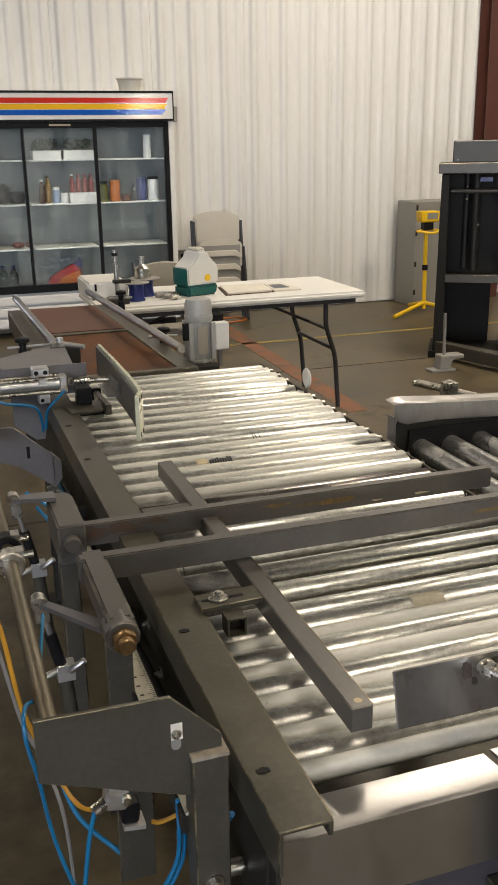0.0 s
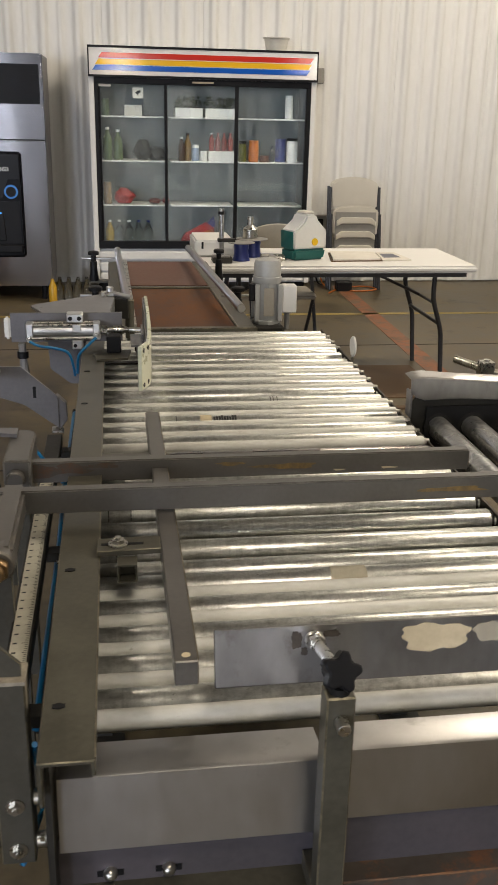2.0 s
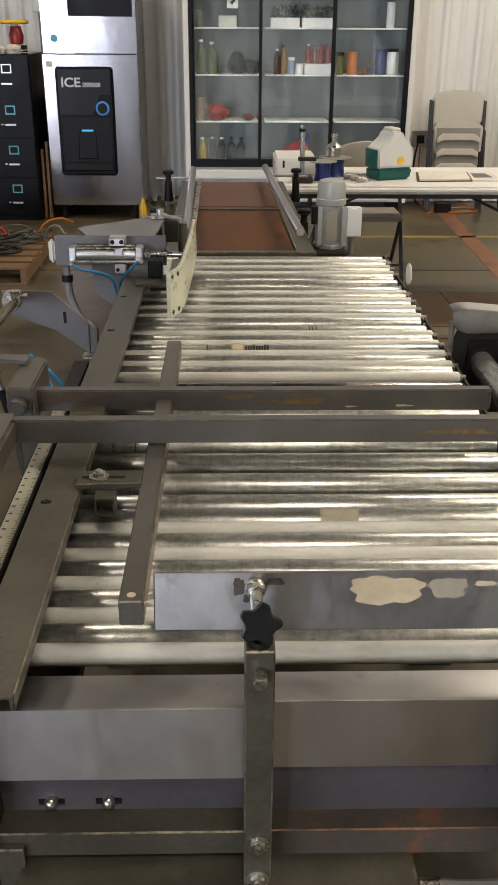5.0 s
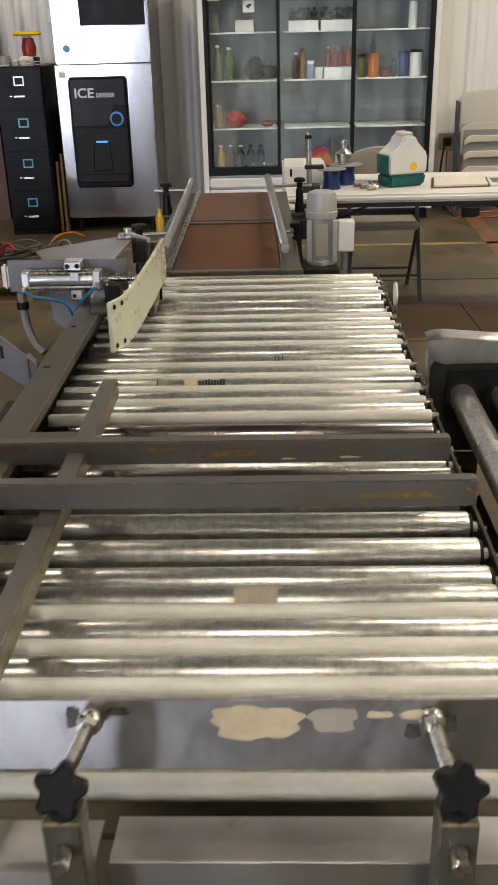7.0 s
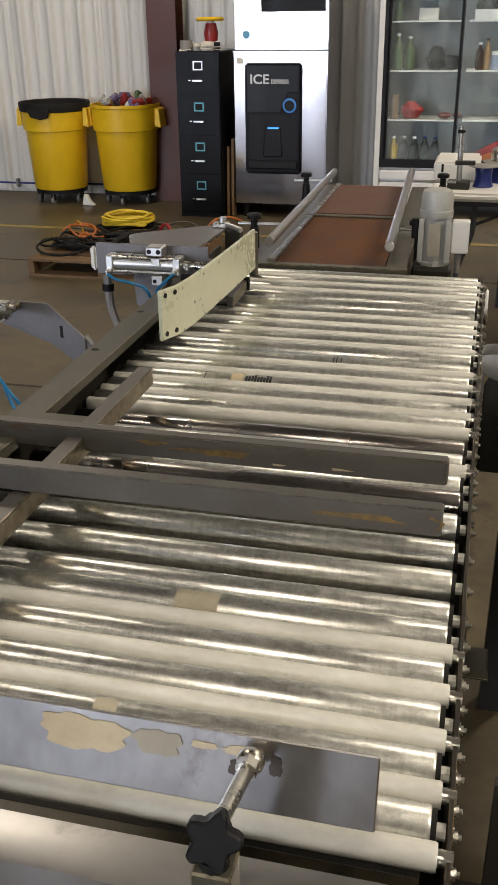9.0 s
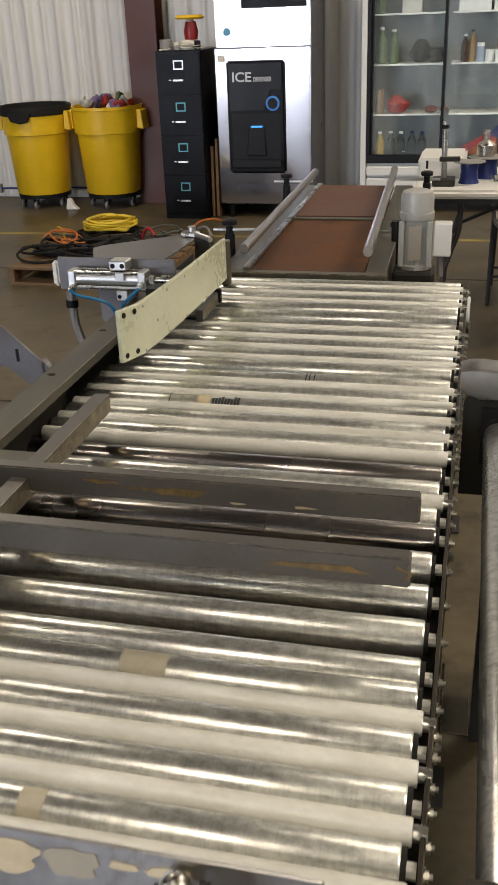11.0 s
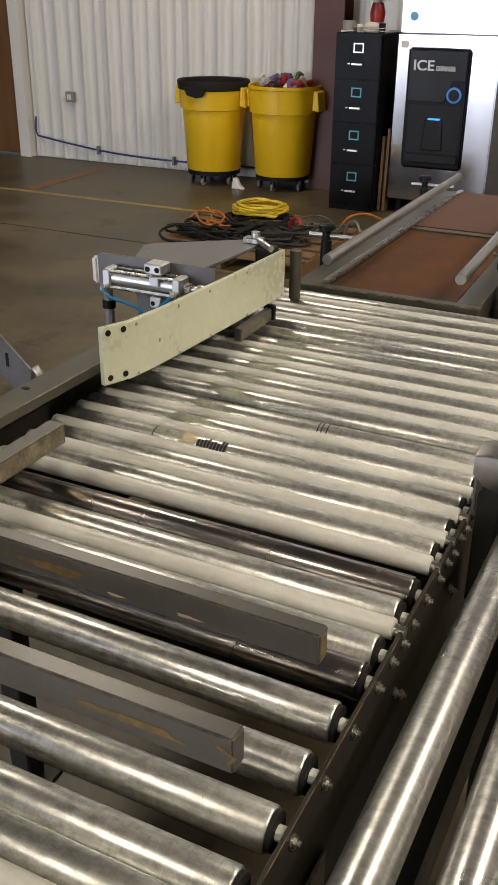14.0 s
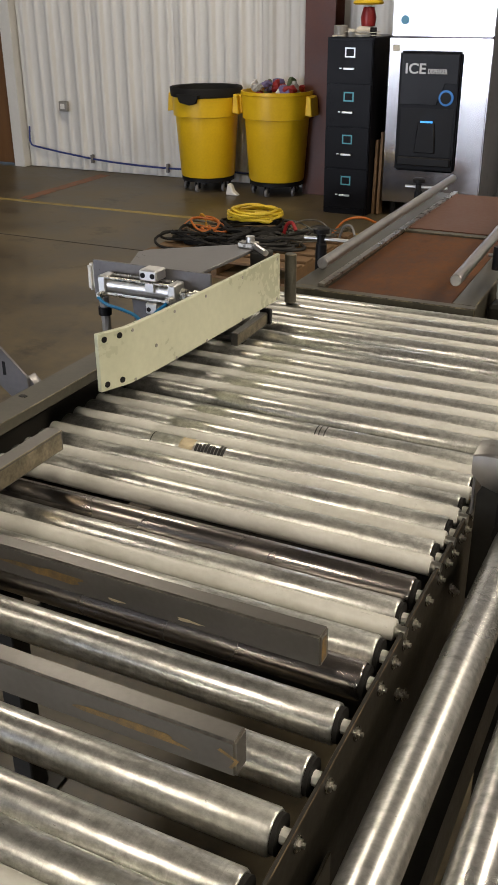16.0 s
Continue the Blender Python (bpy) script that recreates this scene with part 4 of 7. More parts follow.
for i, (y, x0, top, lower) in enumerate(((0.96, -0.2, 0.926, (-0.168, 0.965, 0.775)), (0.57, -0.2, 0.891, (-0.172, 0.575, 0.765)))):
    ac = thing("air_cylinder", (x0, y, 0.75), "small black air cylinder with silver rod ends and air fittings", "air cylinder", "small air cylinders")
    low = Vector(lower)
    tp = Vector((x0, y, top))
    part("clevis", rod(tp + Vector((0, -0.012, 0)), tp + Vector((0, 0.012, 0)), 0.013, 14, bm=obox(Matrix.Translation(tp.lerp(low, 0.14)), 0.022, 0.02, 0.034)), BOLT, ac, bevel=0.001)
    part("rod", rod(tp.lerp(low, 0.2), tp.lerp(low, 0.5), 0.005, 10), ALU, ac)
    part("barrel", rod(tp.lerp(low, 0.48), low, 0.010, 14), BLACK, ac)
    ft = obox(Matrix.Translation(low + Vector((0.006, 0, -0.008))), 0.03, 0.026, 0.03)
    rod(low + Vector((-0.035, -0.01, -0.01)), low + Vector((-0.005, -0.005, -0.005)), 0.007, 8, bm=ft)
    rod(low + Vector((0.01, -0.02, 0.0)), low + Vector((0.035, -0.028, 0.02)), 0.006, 8, bm=ft)
    part("fitting", ft, ALU, ac, bevel=0.001)
    part("lever", slab([(x0, y - 0.012), (-0.12, y - (0.03 if i == 0 else 0.13)), (-0.12, y + (0.01 if i == 0 else -0.09)), (x0, y + 0.012)], "z", top - 0.006, top + 0.002), PLATE, ac)
    part("lower_body", rod(low + Vector((0.004, 0.004, -0.02)), low + Vector((0.02, 0.03, -0.22)), 0.013, 14), GREY, ac)
vl = thing("air_valve", (-0.17, 0.14, 0.78), "silver air valve with a black coil below the bracket", "valve")
part("body", obox(pose(-0.163, 0.15, 0.826, 0, 10, 0), 0.030, 0.024, 0.030), ALU, vl, bevel=0.004)
part("port", rod((-0.192, 0.142, 0.816), (-0.176, 0.147, 0.822), 0.0085, 12, bm=rod((-0.152, 0.136, 0.83), (-0.152, 0.128, 0.83), 0.006, 8)), BOLT, vl)
part("stem", rod((-0.166, 0.15, 0.840), (-0.168, 0.15, 0.862), 0.006, 8), BOLT, vl)
part("coil", obox(pose(-0.146, 0.155, 0.798, 0, 8, 0), 0.022, 0.024, 0.028), BLACK, vl, bevel=0.003)
part("cap", obox(pose(-0.143, 0.153, 0.781, 0, 8, 0), 0.027, 0.028, 0.006), LAMP_GREY, vl)

hs = thing("blue_air_hose", (-0.23, 0.16, 0.62), "bright blue air hose hanging in a long curve", "air hose", "blue air hoses")
part("hose", hose([(-0.205, 0.45, 0.93), (-0.236, 0.26, 0.925), (-0.258, 0.17, 0.96), (-0.262, 0.145, 0.936), (-0.252, 0.14, 0.877), (-0.241, 0.16, 0.785), (-0.224, 0.16, 0.71), (-0.200, 0.16, 0.645), (-0.15, 0.17, 0.60)], 0.0026), BLUE_HOSE, hs)
hs = thing("blue_air_hose", (-0.2, 0.14, 0.66), "bright blue air hose below the valve", "air hose", "blue air hoses")
part("hose", hose([(-0.190, 0.14, 0.822), (-0.198, 0.14, 0.79), (-0.204, 0.14, 0.755), (-0.212, 0.14, 0.682), (-0.205, 0.15, 0.60)], 0.003), BLUE_HOSE, hs)
hs = thing("blue_air_hose", (-0.1, 0.14, 0.66), "two blue air hoses curving under the bracket", "air hose", "blue air hoses")
part("hose", hose([(-0.086, 0.15, 0.80), (-0.088, 0.14, 0.761), (-0.092, 0.14, 0.717), (-0.112, 0.14, 0.677), (-0.135, 0.14, 0.650), (-0.17, 0.15, 0.62)], 0.0031), BLUE_HOSE, hs)
part("hose", hose([(-0.078, 0.15, 0.80), (-0.080, 0.145, 0.755), (-0.083, 0.145, 0.715), (-0.098, 0.145, 0.680), (-0.118, 0.145, 0.655), (-0.15, 0.155, 0.625)], 0.003), BLUE_HOSE, hs)
hs = thing("blue_air_hose", (-0.1, 0.75, 0.85), "blue air hoses looping behind the pivot", "air hose", "blue air hoses")
part("hose", hose([(-0.16, 1.15, 0.865), (-0.113, 1.12, 0.835), (-0.075, 1.12, 0.785), (-0.045, 1.12, 0.74)], 0.004), BLUE_HOSE, hs)
part("hose", hose([(-0.14, 1.15, 0.83), (-0.11, 1.13, 0.79), (-0.08, 1.12, 0.75), (-0.045, 1.12, 0.71)], 0.004), BLUE_HOSE, hs)
part("hose", hose([(-0.21, 0.55, 0.78), (-0.205, 0.52, 0.66), (-0.18, 0.48, 0.55), (-0.12, 0.42, 0.50)], 0.004), BLUE_HOSE, hs)
part("hose", hose([(-0.03, 0.10, 0.80), (-0.034, 0.14, 0.74), (-0.03, 0.16, 0.66), (-0.06, 0.13, 0.58)], 0.004), BLUE_HOSE, hs)
yc = thing("yellow_cable", (-0.22, 0.6, 0.4), "yellow cable hanging beside the conveyor", "cable")
part("cable", hose([(-0.30, 0.30, 1.16), (-0.287, 0.25, 1.081), (-0.272, 0.25, 1.017), (-0.258, 0.25, 0.91), (-0.232, 0.25, 0.828), (-0.20, 0.22, 0.768), (-0.165, 0.16, 0.803)], 0.0031), YELLOW_CABLE, yc)
part("branch", hose([(-0.120, 0.15, 0.775), (-0.105, 0.15, 0.772), (-0.07, 0.15, 0.782)], 0.003), YELLOW_CABLE, yc)
yc = thing("grey_cable", (-0.25, 0.62, 0.4), "grey cable hanging beside the yellow one", "cable")
part("cable", hose([(-0.30, 0.33, 1.12), (-0.288, 0.28, 1.044), (-0.273, 0.28, 0.953), (-0.257, 0.28, 0.865), (-0.238, 0.28, 0.807), (-0.215, 0.26, 0.70), (-0.21, 0.26, 0.4), (-0.22, 0.26, 0.01)], 0.0028), GREY_CABLE, yc)
hb = thing("hose_bundle", (-0.033, 0.7, 0.72), "black and blue hoses running behind the rail", "hose bundle")
for k, (xx, zz, m_) in enumerate(((-0.03, 0.735, RUBBER), (-0.040, 0.725, BLUE_HOSE), (-0.026, 0.715, RUBBER), (-0.042, 0.700, RUBBER))):
    part("hose", hose([(xx, 0.2 + 0.3 * j + 0.02 * k, zz + 0.012 * math.sin(2.1 * j + k)) for j in range(6)], 0.006), m_, hb)
sb = thing("signal_box", (-0.27, 1.2, 0.95), "small grey switch box with an orange side on the shaft", "switch box")
part("box", box(-0.288, 1.19, 0.955, -0.248, 1.215, 1.04), PLATE, sb, bevel=0.002)
part("lens", box(-0.297, 1.195, 1.005, -0.2885, 1.212, 1.042), ORANGE, sb, bevel=0.002)
part("arm", box(-0.262, 1.2, 0.925, -0.236, 1.212, 0.96), PLATE, sb)
part("lead", hose([(-0.285, 1.2, 0.955), (-0.29, 1.2, 0.88), (-0.285, 1.2, 0.78), (-0.27, 1.2, 0.6)], 0.004), RUBBER, sb)

# ---- pusher plate with its air cylinder ----
pu = thing("pusher", (-0.05, 1.9, 0.85), "air-driven pusher with a bent milky plastic plate", "pusher")
outl = [(0.149, 1.375), (0.172, 1.438), (0.179, 1.53), (0.183, 1.65), (0.187, 1.85), (0.189, 2.11)]
th = 0.0105
inner = [(x - th * 0.97, y + th * 0.25) for x, y in outl]
pb = bmn()
ring = outl + inner[::-1]
zt = {0: 0.996, 1: 0.995, 2: 0.993, 3: 0.991, 4: 0.988, 5: 0.984}
zb = {0: 0.880, 1: 0.879, 2: 0.877, 3: 0.875, 4: 0.872, 5: 0.868}
lo, hi = [], []
for k, (x, y) in enumerate(ring):
    i = k if k < 6 else 11 - k
    lo.append(pb.verts.new((x, y, zb[i])))
    hi.append(pb.verts.new((x, y, zt[i])))
n = len(ring)
for k in range(n):
    pb.faces.new((lo[k], lo[(k + 1) % n], hi[(k + 1) % n], hi[k]))
for k in range(5):
    pb.faces.new((hi[k], hi[k + 1], hi[n - 2 - k], hi[n - 1 - k]))
    pb.faces.new((lo[k + 1], lo[k], lo[n - 1 - k], lo[n - 2 - k]))
bmesh.ops.recalc_face_normals(pb, faces=pb.faces)
part("plate", pb, POLY, pu, "bent milky plastic plate", bevel=0.0015)


def stud(t, z, r, material, name="screw"):
    """A flush screw on the face of the plate, t along its outline."""
    k = min(int(t), 4)
    a, b = Vector((*outl[k], 0)), Vector((*outl[k + 1], 0))
    p = a.lerp(b, t - k)
    d = (b - a).normalized()
    nrm = Vector((d.y, -d.x, 0))
    p.z = z
    part(name, rod(p + nrm * 0.0001, p + nrm * 0.0011, r, 12), material, pu)


for t, z in ((0.22, 0.983), (0.75, 0.983), (0.22, 0.893), (0.75, 0.893)):
    stud(t, z, 0.0062, BLACK)
for t in (1.2, 2.6, 3.4, 4.2, 4.93):
    stud(t, 0.987 - 0.0026 * t, 0.0035, LAMP_GREY)
    stud(t, 0.886 - 0.0025 * t, 0.0035, LAMP_GREY)
stud(2.0, 0.93, 0.004, LAMP_GREY)
bkp = [(x - th * 0.97 - 0.001, y + 0.004) for x, y in outl[1:]]
part("back_plate", slab(bkp + [(x - 0.005, y) for x, y in bkp[::-1]], "z", 0.886, 0.978), BAR, pu, "dark grey steel backing", bevel=0.0008)
part("back_angle", box(0.128, 1.70, 0.915, 0.166, 1.84, 0.921, box(0.160, 1.70, 0.921, 0.166, 1.84, 0.95)), BAR, pu)
part("mount_plate", box(-0.226, 1.898, 0.886, 0.106, 1.904, 0.975), PLATE, pu, bevel=0.001)
part("arm_plate", slab([(-0.125, 1.904), (0.07, 1.92), (0.085, 2.19), (0.05, 2.225), (-0.16, 2.06), (-0.175, 2.03)], "z", 0.962, 0.970), PLATE, pu, bevel=0.001)
part("gusset", slab([(-0.120, 0.886), (-0.005, 0.886), (-0.030, 0.752), (-0.055, 0.752), (-0.115, 0.80)], "y", 1.904, 1.910), PLATE, pu)
part("conduit_post", hose([(-0.195, 1.89, 0.886), (-0.193, 1.89, 0.83), (-0.187, 1.885, 0.79), (-0.168, 1.875, 0.745), (-0.14, 1.86, 0.72)], 0.012), GREY_CABLE, pu)
part("conduit_collar", rod((-0.194, 1.89, 0.84), (-0.1935, 1.89, 0.86), 0.017, 14), BLACK, pu)
part("white_rag", box(-0.245, 1.895, 0.895, -0.2262, 1.915, 0.963), WHITE, pu, "white rag", bevel=0.006, seg=2)
cyl = thing("pusher_cylinder", (-0.07, 1.87, 0.90), "silver air cylinder bolted to the pusher mount", "air cylinder")
part("barrel", rod((-0.158, 1.868, 0.928), (0.02, 1.868, 0.928), 0.0185, 20), ALU, cyl)
for yy, zz in ((1.85, 0.948), (1.886, 0.948), (1.85, 0.908), (1.886, 0.908)):
    part("tie_rod", rod((-0.17, yy, zz), (0.035, yy, zz), 0.0045, 8), BOLT, cyl)
for xx in (-0.178, 0.018):
    part("end_cap", box(xx, 1.845, 0.903, xx + 0.022, 1.891, 0.953), ALU, cyl, bevel=0.003)
for xx, dz in ((-0.166, 0.908), (0.028, 0.918)):
    f_ = rod((xx, 1.832, dz), (xx, 1.8448, dz), 0.009, 12)
    rod((xx, 1.825, dz), (xx, 1.832, dz), 0.006, 6, bm=f_)
    part("fitting", f_, BOLT, cyl)
cb = box(-0.058, 1.845, 0.955, -0.010, 1.891, 0.981)
part("clamp_block", cb, ALU, cyl, bevel=0.003)
for xx in (-0.047, -0.021):
    part("clamp_hole", rod((xx, 1.8435, 0.968), (xx, 1.8448, 0.968), 0.0065, 14), BLACK, cyl)
part("clamp_foot", box(-0.045, 1.845, 0.874, -0.012, 1.889, 0.902), ALU, cyl, bevel=0.003)
part("clamp_hole", rod((-0.035, 1.8435, 0.886), (-0.035, 1.8448, 0.886), 0.0055, 12), BLACK, cyl)
part("sensor", box(-0.042, 1.843, 0.928, -0.018, 1.850, 0.950), ALU, cyl, bevel=0.001)
pr = rod((0.04, 1.868, 0.928), (0.078, 1.868, 0.928), 0.008, 12)
rod((0.046, 1.868, 0.928), (0.06, 1.868, 0.928), 0.014, 6, bm=pr)
rod((0.078, 1.868, 0.928), (0.11, 1.868, 0.928), 0.013, 14, bm=pr)
rod((0.11, 1.868, 0.928), (0.166, 1.86, 0.928), 0.008, 12, bm=pr)
part("piston_rod", pr, BOLT, cyl)
part("air_line", hose([(-0.166, 1.826, 0.905), (-0.14, 1.82, 0.893), (-0.09, 1.82, 0.884), (-0.055, 1.825, 0.868), (-0.042, 1.84, 0.82), (-0.04, 1.86, 0.79)], 0.0042), BLUE_HOSE, cyl)
part("air_line", hose([(0.028, 1.826, 0.915), (0.0, 1.82, 0.89), (-0.025, 1.825, 0.86), (-0.032, 1.85, 0.80)], 0.0042), BLUE_HOSE, cyl)
ft = thing("rail_clamp", (0.075, 1.8, 0.868), "black clamp block on a steel foot plate on the rail", "clamp")
part("block", box(0.058, 1.79, 0.875, 0.10, 1.84, 0.925), BLACK, ft, bevel=0.003)
part("foot_plate", slab([(0.03, 1.72), (0.12, 1.735), (0.13, 1.83), (0.04, 1.85), (0.02, 1.79)], "z", 0.868, 0.8745), GREY, ft, bevel=0.001)
lk = thing("link_joint", (0.07, 2.2, 0.97), "small steel link and rod end on the pusher arm", "link")
part("link", box(0.04, 2.17, 0.9705, 0.09, 2.20, 0.985), BOLT, lk, bevel=0.002)
part("rod_end", rod((0.07, 2.185, 0.985), (0.07, 2.185, 1.0), 0.012, 12, bm=rod((0.08, 2.18, 0.98), (0.14, 2.13, 0.975), 0.008, 10)), ALU, lk)
part("dark_joint", box(0.085, 2.15, 0.90, 0.13, 2.2, 0.968), DARK, lk, bevel=0.003)
pp = thing("steel_post", (0.125, 2.33, 0.70), "grey round steel post at the end of the rollers", "post")
part("post", rod((0.135, 2.30, 0.80), (0.135, 2.30, 0.935), 0.016, 16), GREY, pp, bevel=0.002)

# ---- belt conveyor beyond the rollers ----
bc = thing("belt_conveyor", (0.34, 3.3, 0), "belt conveyor with a brown belt and steel side frames", "conveyor")
part("belt", slab([(0.165, 2.487), (0.533, 2.487), (0.512, 3.285), (0.155, 3.285)], "z", 0.775, 0.790), BELT, bc, "brown rubber belt")
part("belt", slab([(0.155, 3.325), (0.510, 3.325), (0.488, 4.02), (0.147, 4.02)], "z", 0.785, 0.800), mat("dusty_brown_belt", (0.125, 0.054, 0.032), (0.085, 0.036, 0.021), 0.62, 0, 2.0, 50, 0.05, contrast=0.9), bc, "dusty brown rubber belt")
part("seam_bar", box(0.11, 3.287, 0.77, 0.56, 3.323, 0.797), GREY, bc, bevel=0.002)
part("front_bar", box(0.06, 2.452, 0.745, 0.61, 2.485, 0.797), GREY, bc, "grey steel end bar", bevel=0.003)
part("side_frame", slab([(0.062, 2.486), (0.150, 2.486), (0.140, 4.05), (0.055, 4.05)], "z", 0.70, 0.796), GREY, bc, bevel=0.003)
part("side_frame", slab([(0.537, 2.486), (0.605, 2.486), (0.575, 4.05), (0.494, 4.05)], "z", 0.70, 0.796), GREY, bc, bevel=0.003)
part("inner_lip", slab([(0.142, 2.487), (0.163, 2.487), (0.153, 4.04), (0.132, 4.04)], "z", 0.797, 0.806), BOLT, bc)
for p, q in (((0.136, 2.53, 0.853), (0.106, 4.12, 0.846)), ((0.549, 2.462, 0.868), (0.482, 4.12, 0.858))):
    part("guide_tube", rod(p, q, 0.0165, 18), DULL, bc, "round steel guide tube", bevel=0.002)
for x, y, top, to in ((0.009, 2.838, 0.885, 0.13), (-0.019, 4.034, 0.852, 0.107), (0.638, 4.02, 0.865, 0.485), (0.60, 2.95, 0.86, 0.53)):
    kp = part("knob_post", lathe([(0.024, 0), (0.024, 0.02), (0.019, 0.05), (0.018, top - 0.70 - 0.055), (0.014, top - 0.70 - 0.05), (0.014, top - 0.70 - 0.022), (0.028, top - 0.70 - 0.018), (0.028, top - 0.70 - 0.004), (0.022, top - 0.70)], (x, y, 0.70), 16), BLACK, bc, "black post with a round knob")
    part("cross_rod", rod((x - 0.06 if to > x else x + 0.06, y, top - 0.038), (to, y, top - 0.036), 0.006, 10), ALU, bc)
    part("post_foot", box(min(x, to) - 0.02, y - 0.03, 0.69, max(x, to) + 0.02, y + 0.03, 0.70), GREY, bc)
for y in (2.6, 3.9):
    for x in (0.08, 0.52):
        part("leg", box(x, y, 0.0, x + 0.045, y + 0.045, 0.70), DARK, bc, bevel=0.002)
mo = thing("gear_motor", (0.68, 2.68, 0.74), "light grey electric motor with a terminal box", "motor")
part("motor_body", lathe([(0.056, 0.0), (0.056, 0.012), (0.050, 0.016), (0.050, 0.16), (0.053, 0.162)], (0.681, 2.69, 0.765), 8), MOTOR, mo, bevel=0.003)
for sx, sy in ((0.045, 0.045), (-0.045, 0.045), (0.045, -0.045), (-0.045, -0.045)):
    part("fin", box(0.681 + sx - 0.009, 2.69 + sy - 0.009, 0.778, 0.681 + sx + 0.009, 2.69 + sy + 0.009, 0.925), MOTOR, mo, bevel=0.002)
part("name_plate", box(0.661, 2.634, 0.80, 0.701, 2.6375, 0.91), TAN, mo, "tan name plate")
part("fan_cowl", lathe([(0.0545, 0.0), (0.0565, 0.01), (0.0565, 0.022), (0.0535, 0.024), (0.053, 0.07), (0.047, 0.086), (0.030, 0.092)], (0.681, 2.69, 0.927), 28), MOTOR, mo, "grey fan cowl")
part("terminal_box", box(0.737, 2.65, 0.81, 0.795, 2.70, 0.918), WHITE, mo, "pale terminal box", bevel=0.004)
part("cable_gland", rod((0.762, 2.675, 0.74), (0.762, 2.675, 0.81), 0.011, 12), GREY_CABLE, mo)
part("gearbox", box(0.61, 2.62, 0.66, 0.745, 2.76, 0.764), DARK, mo, bevel=0.01)
part("capacitor", rod((0.617, 2.65, 0.86), (0.617, 2.65, 0.925), 0.014, 12), BLACK, mo)
wd = thing("white_disc", (0.862, 2.02, 0.80), "round white plastic sensor disc on a stem", "disc")
part("disc", rod((0.860, 2.015, 0.830), (0.868, 2.015, 0.830), 0.034, 26), WHITE, wd, bevel=0.003)
part("stem", rod((0.866, 2.02, 0.76), (0.866, 2.02, 0.795), 0.006, 8), BOLT, wd)

# ---- second conveyor, its rollers along the first ----
c2 = thing("side_conveyor", (1.3, 0.8, 0), "side conveyor of long bare steel rollers", "conveyor")
r2 = None
for k in range(9):
    xx = 0.940 + 0.096 * k
    if r2 is None:
        tube = lathe([(0.02, 0), (0.0285, 0), (0.03, 0.002), (0.03, 1.098), (0.0285, 1.1), (0.02, 1.1)], (0, 0, 0), 22)
        bmesh.ops.rotate(tube, verts=tube.verts, matrix=Matrix.Rotation(radians(-90), 3, "X"))
        bmesh.ops.translate(tube, verts=tube.verts, vec=(xx, 0.27, 0.765))
        r2 = part("roller", tube, PIPE, c2, "long bare steel roller")
        part("bearing", rod((xx, 1.371, 0.765), (xx, 1.384, 0.765), 0.038, 20), RUBBER, r2)
        rx = xx
    else:
        again(r2, (xx - rx, 0, 0))
part("end_frame", slab([(0.868, 0.62), (0.868, 0.825), (0.885, 0.862), (1.9, 0.862), (1.9, 0.62)], "y", 1.386, 1.394), DARK, c2)
st_ = bmn()
SHIELD = [(0.858, 0.866, 0.898), (0.875, 0.848, 0.902), (0.90, 0.840, 0.903), (0.95, 0.842, 0.899), (1.0, 0.843, 0.895), (1.2, 0.832, 0.882), (1.9, 0.826, 0.870)]
BEND = [(1.376, 0.0), (1.374, 0.3), (1.375, 0.7), (1.377, 0.94), (1.381, 1.0), (1.432, 1.06)]
front = [[st_.verts.new((x, y, zb_ + (zt_ - zb_) * f)) for y, f in BEND] for x, zb_, zt_ in SHIELD]
rear = [[st_.verts.new((x, y + 0.002, zb_ + (zt_ - zb_) * f - 0.0015)) for y, f in BEND] for x, zb_, zt_ in SHIELD]
for sheet in (front, rear):
    for a, b in zip(sheet, sheet[1:]):
        for k in range(5):
            st_.faces.new((a[k], a[k + 1], b[k + 1], b[k]))
for a, b, c, d in zip(front, front[1:], rear, rear[1:]):
    st_.faces.new((a[0], b[0], d[0], c[0]))
    st_.faces.new((a[5], b[5], d[5], c[5]))
for a, b in ((front[0], rear[0]), (front[-1], rear[-1])):
    for k in range(5):
        st_.faces.new((a[k], a[k + 1], b[k + 1], b[k]))
bmesh.ops.recalc_face_normals(st_, faces=st_.faces)
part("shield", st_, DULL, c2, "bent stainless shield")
part("end_cheek", box(0.861, 1.378, 0.79, 0.866, 1.42, 0.862), PLATE, c2, "blue-grey end plate", bevel=0.001)
part("bearing_block", box(0.905, 1.372, 0.70, 1.9, 1.379, 0.822), BLACK, c2)
part("near_frame", box(0.9, 0.255, 0.62, 1.9, 0.268, 0.80), DARK, c2)
ch = slab([(0.862, 0.60), (0.862, 0.665), (0.866, 0.665), (0.866, 0.604), (0.905, 0.604), (0.905, 0.60)], "y", 0.68, 0.76)
part("angle_bracket", ch, GREY, c2, bevel=0.001)
part("side_beam", box(0.935, 0.3, 0.50, 0.96, 1.38, 0.60), DARK, c2)
for x, y in ((0.93, 0.3), (1.82, 0.3), (0.93, 1.33), (1.82, 1.33)):
    part("leg", box(x, y, 0, x + 0.05, y + 0.05, 0.62), DARK, c2)
tb = thing("clamp_bar", (1.14, 1.55, 0.86), "short steel bar and clamp above the shield", "clamp bar")
part("bar", rod((1.10, 1.70, 0.865), (1.21, 1.44, 0.86), 0.012, 14), BOLT, tb, bevel=0.001)
part("clamp", box(1.12, 1.54, 0.845, 1.16, 1.58, 0.895), BOLT, tb, bevel=0.002)
